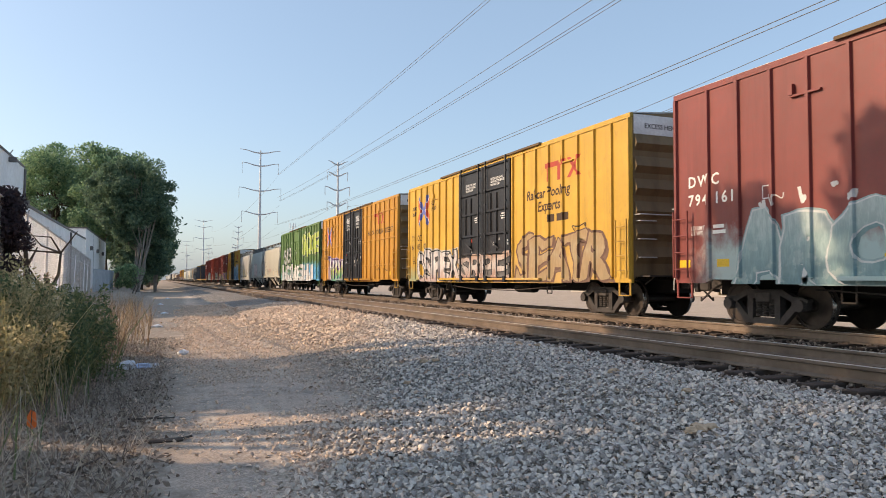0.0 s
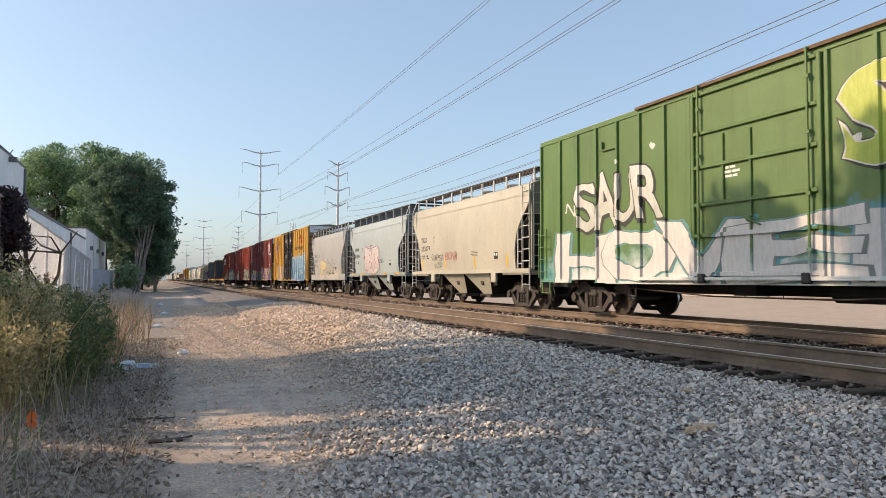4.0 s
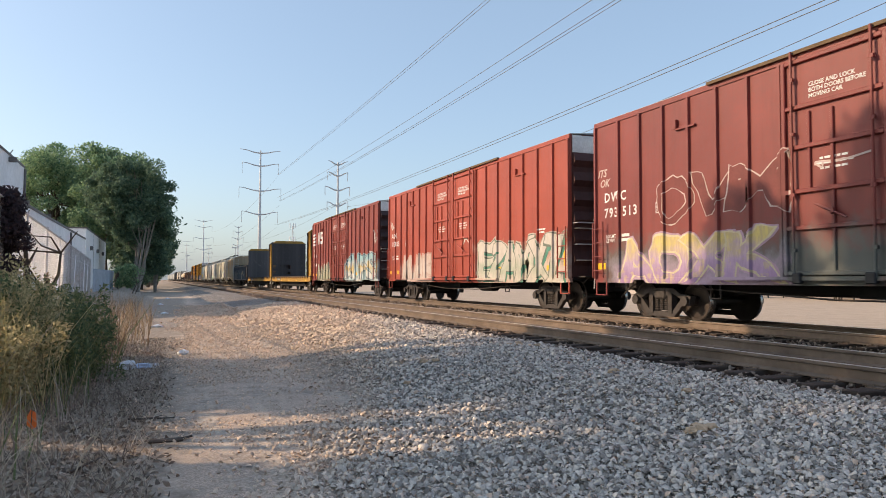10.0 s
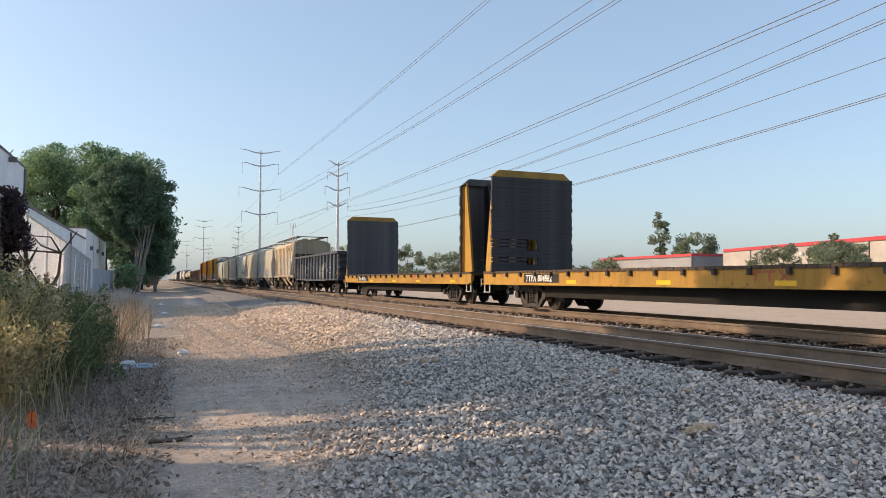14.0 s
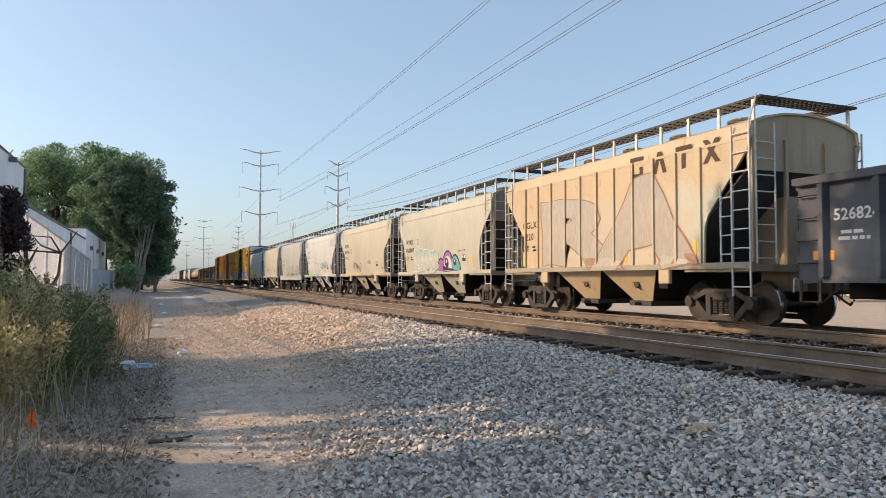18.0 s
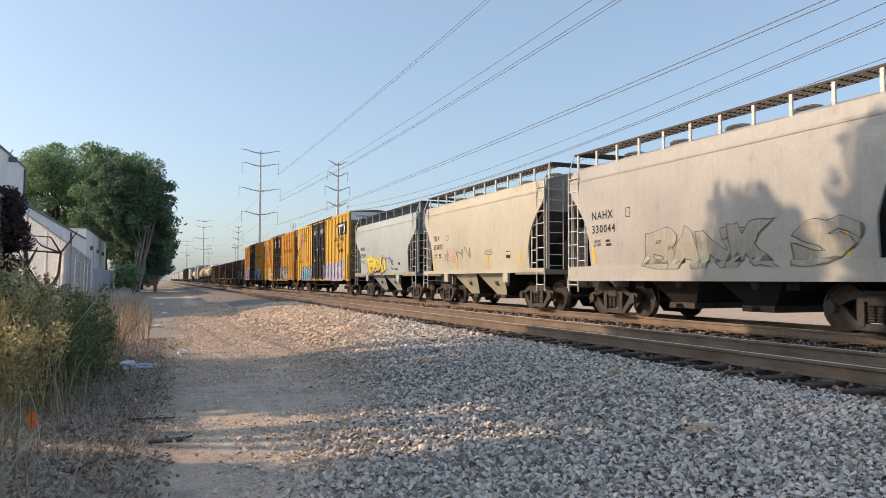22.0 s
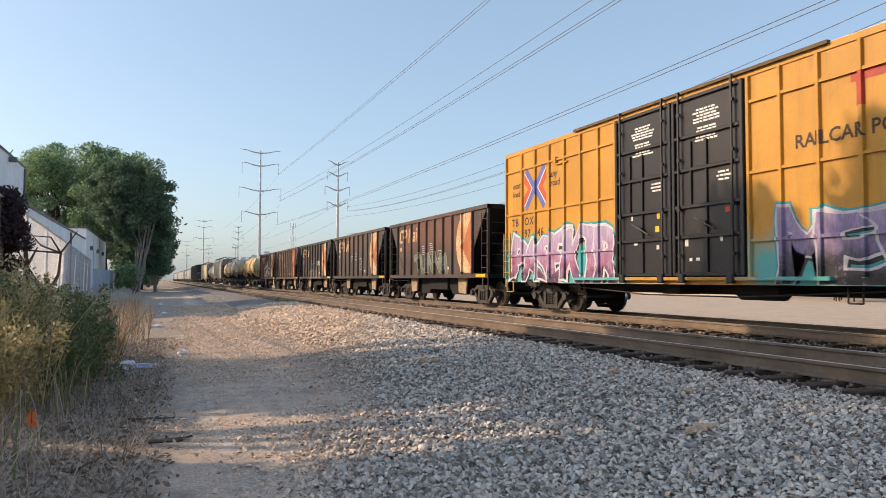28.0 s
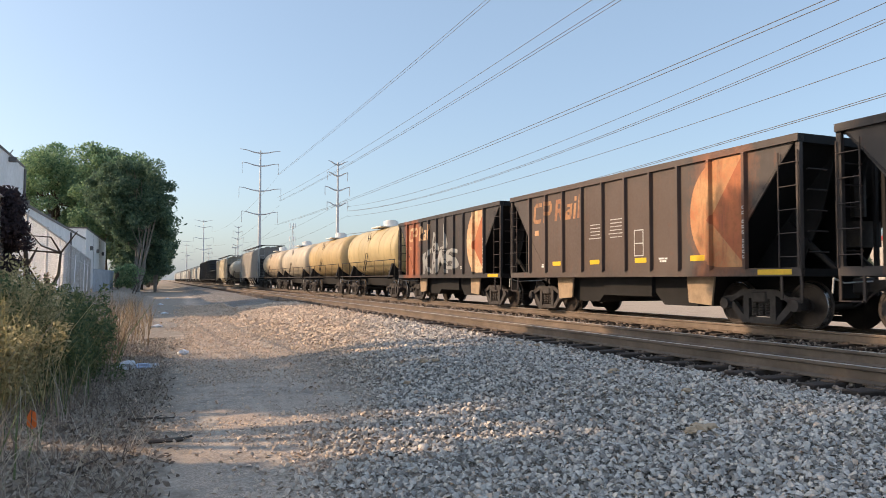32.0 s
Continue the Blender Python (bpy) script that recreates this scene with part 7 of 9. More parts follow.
    for q in (0.0, 0.30, 0.62):
        decal(car, "stencil_frame", [([(yb - 5.0, 1.52 + q), (yb - 5.36, 1.52 + q), (yb - 5.36, 1.545 + q), (yb - 5.0, 1.545 + q)], 0)], [m_grab], X)
    for q in (0.0, 0.335):
        decal(car, "stencil_frame", [([(yb - 5.0 - q, 1.52), (yb - 5.025 - q, 1.52), (yb - 5.025 - q, 2.16), (yb - 5.0 - q, 2.16)], 0)], [m_grab], X)
    bars(car, yb - 0.5, 1.42, 0.3, 2, m_white, X, 0.04, 0.06, 5)
    bars(car, yb - 5.9, 1.46, 0.32, 2, m_white, X, 0.04, 0.06, 6)
    bars(car, yb - 0.05, 2.45, 0.34, 1, m_creamlogo, X, 0.16, 0.2, 4)
    step = (L - 2 * c1) / 9
    if faded > 0.5:
        for i in (1, 3, 5, 7):
            y = yf + (i + 0.42) * step
            decal(car, "reflector", [([(y + 0.22, zb + 0.20), (y - 0.22, zb + 0.20), (y - 0.22, zb + 0.32), (y + 0.22, zb + 0.32)], 0)], [m_reflect], X, "yellow reflector strip")
    else:
        for y, z in ((yf + 0.12, zb + 0.55), (yf + 4.1 * step, zb + 0.1), (yf + 6.2 * step, zb + 0.12)):
            decal(car, "reflector", [([(y + 0.05, z), (y - 0.05, z), (y - 0.05, z + 0.45), (y + 0.05, z + 0.45)], 0)], [m_reflect], X, "yellow reflector strip")
    decal(car, "reflector", [([(-h + 1.0, zb - 0.11), (-h + 0.2, zb - 0.11), (-h + 0.2, zb - 0.01), (-h + 1.0, zb - 0.01)], 0)], [m_reflect], -x - 0.036, "yellow reflector strip")
    # upright stencil on the front post
    rs = random.Random(seed + 3)
    marks = []
    z = 2.42
    for i in range(9):
        if i in (2, 5):
            z -= 0.07
        w = rs.uniform(0.022, 0.03)
        marks.append(([(yf + w, z - 0.065), (yf - w, z - 0.065), (yf - w, z - 0.045), (yf + w, z - 0.045)], 0))
        marks.append(([(yf + w, z - 0.018), (yf - w, z - 0.018), (yf - w, z), (yf + w, z)], 0))
        marks.append(([(yf + w, z - 0.065), (yf + w - 0.013, z - 0.065), (yf + w - 0.013, z), (yf + w, z)], 0))
        z -= 0.105
    decal(car, "upright_stencil", marks, [m_grab], -x - 0.089, "small pale stencil marks down the post")
    running_gear(car, h, h - 1.45)
    enter(car, front, rear)
    return car, h


m_door_tan = plain("dusty_tan_gate_steel", (0.36, 0.26, 0.17), 0.8, 0.0, 0.3, 3.0)


# ---- gondola, bulkhead flat, tank car ----
def gondola(front, rear, colour, label, tags=()):
    L = rear - front
    h = L / 2
    car = thing("gondola", label, "gondola car", "cars of the freight train")
    paint = car_paint("gondola_paint", car, colour, tags, 0.6, 0.5, 0.2, bleach=0.4)
    zb, zt = 1.0, 2.79
    for k in (-1, 1):
        a, b = sorted((k * 1.55, k * 1.50))
        side = part("side_sheet", Shape().box(a, b, -h, h, zb, zt - 0.08), paint, car)
        s = Shape()
        s.soft_box(a - 0.10, b + 0.06, -h, h, zt - 0.16, zt, 0.02)
        part("top_chord", s, paint, car)
        s = Shape()
        s.prism([(-h, zb + 0.03), (-h, zb - 0.1), (-h + 3.2, zb - 0.1), (-h + 4.0, zb - 0.15), (h - 4.0, zb - 0.15), (h - 3.2, zb - 0.1), (h, zb - 0.1), (h, zb + 0.03)], 0, a - 0.02, b)
        part("side_sill", s, paint, car)
        me = Shape().prism([(0, -0.09), (k * 0.13, -0.05), (k * 0.13, 0.05), (0, 0.09)], 2, zb, zt - 0.16).mesh("side_post", paint)
        posts = [-h + 0.55 + (L - 1.1) * i / 13 for i in range(14)]
        for y in posts:
            part("side_post", me, None, side, "", (k * 1.55, y, 0))
        DRAPE[car.name] = ([p + e for p in posts for e in (-0.09, -0.05, 0.05, 0.09)], [], lambda y, z, posts=posts: -1.553 - max(ridge(y, p - 0.05, p + 0.05, 0.04, 0.13) for p in posts), zb)
        for ky in (-1, 1):
            y0, y1 = sorted((ky * (h - 0.05), ky * (h - 0.45)))
            part("corner_ladder", grabs_shape(y0, y1, [1.25, 1.65, 2.05, 2.45], k * 1.55, out=k * -0.0 + 0.09 * (1 if k < 0 else -1)), m_grab_dark, car)
            part("sill_step", step_shape(y0, y1, 0.55, zb - 0.05, k * 1.58), m_grab_dark, car)
    for ky in (-1, 1):
        s = Shape()
        s.box(-1.5, 1.5, *sorted((ky * h, ky * (h - 0.06))), zb - 0.1, zt - 0.05)
        for z in (1.3, 1.75, 2.2, 2.65):
            s.soft_box(-1.5, 1.5, *sorted((ky * h, ky * (h + 0.12))), z - 0.1, z + 0.1, 0.03)
        s.box(-1.6, 1.6, *sorted((ky * (h - 0.08), ky * (h + 0.1))), zt - 0.12, zt)
        part("end", s, paint, car)
    s = Shape()
    s.box(-1.5, 1.5, -h, h, zb, zb + 0.06)
    s.box(-0.3, 0.3, -h, h, 0.6, zb)
    s.rod((-0.9, -0.8, 0.62), (-0.9, 0.5, 0.62), 0.2, 10)
    part("underframe", s, m_black_void, car)
    bars(car, -h + 1.1, 2.72, 0.5, 2, m_white, -1.555, 0.05, 0.1, 2)
    if tags:
        lettering(car, "526826", h - 0.72, 1.98, 0.20, m_white, -1.558, spread=1.02)
    bars(car, h - 0.75, 1.80, 0.7, 2, m_white, -1.556, 0.06, 0.11, 3)
    decal(car, "stencil_box", [([(-h + 2.55, 1.42), (-h + 2.12, 1.42), (-h + 2.12, 1.76), (-h + 2.55, 1.76)], 0), ([(-h + 2.52, 1.45), (-h + 2.15, 1.45), (-h + 2.15, 1.73), (-h + 2.52, 1.73)], 1)], [m_white, m_ink], -1.556, "small white-edged stencil")
    for y in (-h + 0.8, -h + 4.5, 0.0, h - 4.0, h - 0.3):
        decal(car, "reflector", [([(y, 1.30), (y - 0.42, 1.30), (y - 0.42, 1.46), (y, 1.46)], 0)], [plain_orange], -1.556, "orange reflector strip")
    running_gear(car, h, h - 2.4)
    enter(car, front, rear)
    return car, h


plain_orange = plain("orange_reflector", (0.75, 0.32, 0.03), 0.4, 0.0, 0.1)
m_board = plain("weathered_black_board", (0.055, 0.052, 0.055), 0.75, 0.0, 0.45, 2.0, 0.01)
m_board2 = plain("weathered_grey_board", (0.085, 0.083, 0.088), 0.75, 0.0, 0.4, 2.0, 0.01)
m_deck = plain("dark_deck_plank", (0.075, 0.055, 0.042), 0.85, 0.0, 0.4, 2.0, 0.01)


def bulkhead_flat(front, rear, label, number, gaps=True, seed=1):
    L = rear - front
    h = L / 2
    car = thing("bulkhead_flatcar", label, "flatcar", "cars of the freight train")
    yellow = (0.47, 0.26, 0.04)
    paint = car_paint("flatcar_paint", car, yellow, (), 0.55, 1.0, 0.85, (0.16, 0.07, 0.03), bleach=0.3)
    rnd = random.Random(seed)
    zd, zs = 1.22, 0.80
    for k in (-1, 1):
        a, b = sorted((k * 1.52, k * 1.47))
        s = Shape()
        s.prism([(-h, zd - 0.04), (-h, zs + 0.02), (-h + 3.5, zs), (h - 3.5, zs), (h, zs + 0.02), (h, zd - 0.04)], 0, a, b)
        s.box(*sorted((k * 1.47, k * 1.60)), -h, h, zs - 0.02, zs + 0.03)
        side = part("side_sill", s, paint, car, "rust-streaked yellow side sill")
        me = Shape().soft_box(*sorted((k * 1.52, k * 1.60)), -0.045, 0.045, zd - 0.17, zd - 0.03, 0.01).mesh("stake_pocket", m_truck)
        for i in range(19):
            part("stake_pocket", me, None, side, "", (0, -h + 0.9 + (L - 1.8) * i / 18, 0))
    me = Shape().box(-1.55, 1.55, -0.115, 0.115, zd - 0.05, zd + 0.02).mesh("deck_plank", m_deck)
    n = int(L / 0.25)
    deck = part("deck", Shape().box(-1.5, 1.5, -h, h, zd - 0.10, zd - 0.055), m_deck, car, "dark weathered plank deck")
    for i in range(n):
        part("deck_plank", me, None, deck, "", (0, -h + (i + 0.5) * L / n, rnd.uniform(-0.008, 0.006)))
    for k in (-1, 1):
        y = k * (h - 0.74)
        # slanting posts that stiffen the bulkhead
        for x in (-1.42, -0.5, 0.5, 1.42):
            s = Shape()
            s.prism([(y, zs + 0.1), (y + k * 0.70, zs + 0.1), (y + k * 0.70, zd + 0.2), (y + k * 0.16, 4.62), (y, 4.62)], 0, x - 0.04, x + 0.04)
            s.box(x - 0.11, x + 0.11, *sorted((y, y - k * 0.03)), zd, 4.62)
            part("bulkhead_post", s, paint if abs(x) > 1 else m_black, car, "tapered yellow post" if abs(x) > 1 else "")
        s = Shape()
        s.prism([(-1.60, 4.55), (1.60, 4.55), (1.30, 4.80), (-1.30, 4.80)], 1, *sorted((y - k * 0.06, y + k * 0.12)))
        part("bulkhead_cap", s, paint if k > 0 or seed == 1 else m_board2, car)
        rows = 26
        hgt = (4.55 - zd) / rows
        me = Shape().box(-1.62, 1.62, -0.04, 0.04, 0.002, hgt - 0.001).mesh("bulkhead_board", m_board if (seed == 1) else m_board2)
        half = Shape().box(-1.62, -0.25, -0.04, 0.04, 0.002, hgt - 0.03).box(0.2, 1.62, -0.04, 0.04, 0.002, hgt - 0.001).mesh("bulkhead_board", m_board)
        wall = part("bulkhead_wall", Shape().box(-1.45, 1.45, *sorted((y - k * 0.03, y - k * 0.035)), zd, zd + 0.06), m_board, car)
        for i in range(rows):
            use = half if gaps and k > 0 and 1 <= i <= 9 and rnd.random() < 0.3 else me
            ob = part("bulkhead_board", use, None, wall, "", (rnd.uniform(-0.02, 0.02), y - k * (0.075 + rnd.uniform(0, 0.012)), zd + i * hgt))
        s = Shape()
        for i in range(9):
            z = zd + 0.3 + i * 0.36
            s.rod((-0.2, y + k * 0.60, z), (0.25, y + k * 0.60, z), 0.016, 5)
        for x in (-0.2, 0.25):
            s.rod((x, y + k * 0.60, zd), (x, y + k * 0.60, 4.4), 0.018, 5)
        part("bulkhead_ladder", s, m_grab_dark, car)
        y0, y1 = sorted((k * (h - 0.05), k * (h - 0.45)))
        for kx in (-1, 1):
            part("sill_step", step_shape(y0, y1, 0.5, zs + 0.02, kx * 1.5), m_grab, car)
    s = Shape()
    s.box(-0.3, 0.3, -h, h, 0.55, zs + 0.2)
    s.box(-1.2, 1.2, -h * 0.6, h * 0.6, 0.42, zs)
    for y in np.linspace(-h + 1, h - 1, 14):
        s.box(-1.45, 1.45, y - 0.05, y + 0.05, zs, zd - 0.1)
    part("underframe", s, m_black_void, car)
    decal(car, "number_panel", [([(h - 3.0, zs + 0.06), (h - 5.1, zs + 0.06), (h - 5.1, zs + 0.34), (h - 3.0, zs + 0.34)], 0)], [m_ink], -1.524)
    lettering(car, number, h - 3.1, zs + 0.10, 0.20, m_white, -1.529, lean=0.2)
    quads = []
    for q in (0.0, 0.34):
        y = -h + 6.6 - q
        quads += [([(y, zs + 0.28), (y - 0.28, zs + 0.28), (y - 0.28, zs + 0.33), (y, zs + 0.33)], 0), ([(y - 0.11, zs + 0.12), (y - 0.17, zs + 0.12), (y - 0.17, zs + 0.28), (y - 0.11, zs + 0.28)], 0)]
    y = -h + 5.92
    quads += [([(y, zs + 0.12), (y - 0.07, zs + 0.12), (y - 0.30, zs + 0.33), (y - 0.23, zs + 0.33)], 0), ([(y - 0.30, zs + 0.12), (y - 0.23, zs + 0.12), (y, zs + 0.33), (y - 0.07, zs + 0.33)], 0)]
    decal(car, "logo_block", quads, [m_redlogo2], -1.524, "faded rust-brown block logo")
    for y in (-h + 2.0, -h + 6.0, 0, h - 5.5):
        decal(car, "reflector", [([(y, zs + 0.04), (y - 0.5, zs + 0.04), (y - 0.5, zs + 0.14), (y, zs + 0.14)], 0)], [m_reflect], -1.524, "yellow reflector strip")
    running_gear(car, h, h - 2.7)
    enter(car, front, rear)
    return car, h


def tank_car(front, rear, colour, label, rust=0.2, r=1.36):
    L = rear - front
    h = L / 2
    car = thing("tank_car", label, "tank car", "cars of the freight train")
    paint = car_paint("tank_paint", car, colour, (), 0.45, 0.55, rust, (0.20, 0.10, 0.05), 0.3)
    zc = 2.55
    s = Shape()
    e = h - 0.35
    prof = [(-e + r * 0.38 * (1 - math.cos(radians(a))) - 0.0, r * math.sin(radians(a))) for a in (3, 20, 40, 60, 78, 90)]
    prof = prof + [(-p, q) for p, q in reversed(prof)]
    s.lathe(prof, 1, 32, (0, 0, zc))
    tank = part("tank", s, paint, car, smooth=True)
    s = Shape()
    for y in np.linspace(-e + 0.9, e - 0.9, 5):
        s.lathe([(y - 0.04, r + 0.012), (y + 0.04, r + 0.012)], 1, 32, (0, 0, zc))
    part("tank_band", s, paint, car, smooth=True)
    s = Shape()
    s.rod((0, 0, zc + r - 0.1), (0, 0, zc + r + 0.35), 0.42, 16)
    s.rod((0, 0, zc + r + 0.35), (0, 0, zc + r + 0.42), 0.30, 16)
    s.box(-0.9, 0.9, -0.9, 0.9, zc + r - 0.03, zc + r + 0.03)
    part("dome", s, m_white, car, "white valve dome")
    s = Shape()
    for k in (-1, 1):
        s.box(k * 1.45 - 0.14, k * 1.45 + 0.14, -h, h, 1.10, 1.16)
        s.rod((k * 1.5, -h, 1.95), (k * 1.5, h, 1.95), 0.02, 5)
        for y in np.linspace(-h + 0.1, h - 0.1, 7):
            s.rod((k * 1.5, y, 1.12), (k * 1.5, y, 1.95), 0.016, 5)
    part("handrail", s, m_steel_dark, car)
    s = Shape()
    for k in (-1, 1):
        yc = k * (h - 1.5)
        s.prism([(-1.4, 1.0), (1.4, 1.0), (1.15, 1.8), (-1.15, 1.8)], 1, yc - 0.12, yc + 0.12)
        s.box(-1.5, 1.5, *sorted((k * h, k * (h - 0.3))), 0.95, 1.15)
    s.box(-0.35, 0.35, -h, h, 0.62, 1.05)
    part("saddle_frame", s, m_black_void, car)
    s = Shape()
    for k in (-1.55, ):
        for y in (0.0, 0.42):
            s.rod((k, y, 1.1), (k * 0.75, y, zc + r * 0.75), 0.018, 5)
        for i in range(6):
            q = i / 6
            s.rod((k * (1 - 0.25 * q), 0, 1.2 + (zc + r * 0.75 - 1.1) * q), (k * (1 - 0.25 * q), 0.42, 1.2 + (zc + r * 0.75 - 1.1) * q), 0.015, 5)
    part("tank_ladder", s, m_steel_dark, car)
    running_gear(car, h, h - 1.5)
    enter(car, front, rear)
    return car, h
# ---- the train, from its head ----
YEL, ORA = (0.66, 0.395, 0.048), (0.60, 0.29, 0.03)
BEIGE, PALE, GREY, WHITE = (0.56, 0.54, 0.445), (0.45, 0.53, 0.535), (0.44, 0.445, 0.44), (0.64, 0.65, 0.63)
CW, CK, CY = (0.75, 0.73, 0.70), (0.03, 0.03, 0.035), (0.78, 0.62, 0.06)
LIME, GREYP = (0.50, 0.60, 0.12), (0.42, 0.42, 0.42)
BLACKD = (0.010, 0.010, 0.013)




def dome_piece(car, y, z):
    """Sprayed domes in violet and teal with dark dots."""
    polys = []
    for dy, r, slot in ((0.0, 0.62, 0), (0.0, 0.56, 1), (0.0, 0.44, 2), (-0.75, 0.48, 0), (-0.75, 0.42, 3), (-0.75, 0.32, 2), (0.72, 0.40, 0), (0.72, 0.34, 1)):
        ring = [(y + dy + r * math.cos(radians(a)), z + 1.25 * r * math.sin(radians(a)) * (1.0 if a <= 180 else 0.12)) for a in range(0, 360, 20)]
        polys.append((ring, slot))
    for dy, r in ((0.12, 0.2), (-0.7, 0.14)):
        polys.append(([(y + dy + r * math.cos(radians(a)), z + 0.28 + r * math.sin(radians(a))) for a in range(0, 360, 30)], 4))
        polys.append(([(y + dy + 0.35 * r * math.cos(radians(a)), z + 0.33 + 0.35 * r * math.sin(radians(a))) for a in range(0, 360, 40)], 5))
    decal(car, "sprayed_domes", polys, [can((0.03, 0.03, 0.035)), can((0.40, 0.14, 0.42)), can((0.66, 0.62, 0.62)), can((0.16, 0.42, 0.44)), can((0.04, 0.02, 0.06)), can((0.72, 0.70, 0.70))], -1.606, "violet and teal sprayed domes")


def build_train():
    LILAC, CREAM, MAG, SKY = (0.55, 0.46, 0.62), (0.66, 0.52, 0.34), (0.50, 0.08, 0.34), (0.10, 0.46, 0.66)
    AQUA, AQUAD = (0.36, 0.50, 0.50), (0.20, 0.34, 0.36)
    # dark red boxcar with pale aqua sprayed pieces
    c, h = boxcar(-0.30, 16.31, (0.24, 0.048, 0.040), "dark red boxcar with pale aqua sprayed lettering", [(-8.4, 7.3, 0.6, 1.75, AQUA, 0.95), (6.0, 7.6, 0.8, 1.5, (0.42, 0.45, 0.42), 0.5)])
    red_marks(c, h, "DWC", "794 161", "none")
    piece(c, "AROSCGEBRSOES", 6.4, -8.1, 0.85, 2.15, [AQUAD, (0.30, 0.44, 0.45), AQUA, (0.50, 0.60, 0.59)], (0.70, 0.73, 0.72), AQUA, 0.03, 0.11, 3, 0.12, AQUAD, "pale aqua bubble lettering with white outlines")
    for y, z, q in ((5.9, 2.45, 0.10), (5.0, 2.5, 0.16), (4.0, 2.42, 0.13), (4.3, 2.62, 0.07), (3.1, 2.6, 0.12)):
        scrawl(c, y, y - q, z - q, z + q, CW, int(y * 10), 4, 0.035)
    scrawl(c, 5.62, 5.38, 2.35, 2.6, CW, 4, 5, 0.012)
    # yellow pool car, white and brown piece along the foot
    TANY = (0.42, 0.29, 0.15)
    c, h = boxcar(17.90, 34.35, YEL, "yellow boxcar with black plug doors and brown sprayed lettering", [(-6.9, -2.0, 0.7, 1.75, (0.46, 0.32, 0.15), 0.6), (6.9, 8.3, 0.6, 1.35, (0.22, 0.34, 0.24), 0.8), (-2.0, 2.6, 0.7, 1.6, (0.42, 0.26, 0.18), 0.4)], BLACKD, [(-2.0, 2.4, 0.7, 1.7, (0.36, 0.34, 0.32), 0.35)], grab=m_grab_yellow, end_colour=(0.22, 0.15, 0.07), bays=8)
    pool_marks(c, h, 0, "plain", "660505", site=True)
    piece(c, "OSFEX", 7.0, 2.6, 0.88, 2.1, [(0.56, 0.42, 0.38), (0.66, 0.64, 0.62), CW, (0.62, 0.62, 0.62)], CK, (0.60, 0.57, 0.53), 0.05, 0.05, 8, 0.14, (0.12, 0.10, 0.09), "white sprayed letters with black outlines")
    piece(c, "SRPE", 2.3, -1.8, 0.98, 1.85, [(0.44, 0.28, 0.22), (0.60, 0.57, 0.54), (0.50, 0.34, 0.26)], CK, None, 0.03, 0.03, 4, 0.14)
    piece(c, "SEATR", -2.3, -7.3, 0.88, 2.2, [(0.40, 0.30, 0.17), TANY, (0.46, 0.36, 0.22), TANY], (0.16, 0.085, 0.06), None, 0.045, 0.05, 5, 0.18, (0.22, 0.13, 0.09), "faded tan sprayed letters with brown outlines")
    scrawl(c, -5.6, -6.3, 2.3, 2.55, CK, 6, 9, 0.014)
    c, h = boxcar(35.87, 52.40, ORA, "orange grid-sided boxcar with black doors and purple and lime piece", [(2.2, 6.4, 0.6, 1.9, LILAC, 0.85), (2.2, 5.8, 0.6, 1.1, (0.16, 0.42, 0.30), 0.9)], BLACKD, [], True, grab=m_grab_yellow, end_colour=(0.22, 0.15, 0.07))
    pool_marks(c, h, 0, "grid", "638819")
    piece(c, "VESAR", 6.0, 2.15, 0.9, 2.12, [(0.10, 0.42, 0.28), (0.30, 0.56, 0.22), (0.62, 0.60, 0.14), (0.70, 0.66, 0.60), (0.70, 0.66, 0.76)], (0.13, 0.06, 0.20), (0.48, 0.36, 0.60), 0.045, 0.06, 2, 0.10, (0.30, 0.16, 0.42), "lime and lilac sprayed letters")
    scrawl(c, -4.7, -5.2, 1.35, 1.6, CK, 3, 6, 0.014)
    scrawl(c, -5.9, -6.6, 1.4, 1.55, CK, 9, 6, 0.012)
    BLUE = (0.08, 0.34, 0.58)
    c, h = boxcar(53.50, 70.20, (0.105, 0.20, 0.055), "green boxcar covered with lime, white and blue sprayed lettering",
                  [(-8.5, -2.2, 0.6, 2.05, BLUE, 0.95), (-2.4, 8.4, 0.6, 1.5, (0.10, 0.34, 0.36), 0.7), (-6.2, 7.6, 0.6, 1.35, (0.62, 0.62, 0.60), 0.95)], None, None, doors="single", door_w=3.3, bays=7, end_colour=(0.05, 0.11, 0.05))
    bars(c, 0.9, 3.35, 0.5, 4, m_white, -1.648, 0.05, 0.09, 4)
    lettering(c, "EXCESS HEIGHT CAR", -1.2, 4.72, 0.12, m_ink, x=-1.2, end=-h - 0.014)
    piece(c, "SNOKAE", -2.0, -7.95, 2.95, 4.4, [(0.44, 0.55, 0.10), LIME, (0.56, 0.63, 0.16)], CW, (0.05, 0.07, 0.035), 0.018, 0.075, 1, 0.16, (0.035, 0.04, 0.03), "lime green block letters with black drop shade", 0.07, 1.14)
    piece(c, "SAUR", 6.4, 2.9, 2.35, 3.65, [(0.55, 0.57, 0.50), CW], (0.05, 0.06, 0.05), None, 0.03, 0.035, 9, 0.12, (0.05, 0.06, 0.05), "white letters with dark outlines", 0.14)
    piece(c, "HOVE", 7.2, -1.8, 0.9, 2.15, [CW, (0.68, 0.68, 0.67), CW], (0.20, 0.24, 0.23), (0.10, 0.36, 0.40), 0.03, 0.09, 6, 0.14, None, "white block letters")
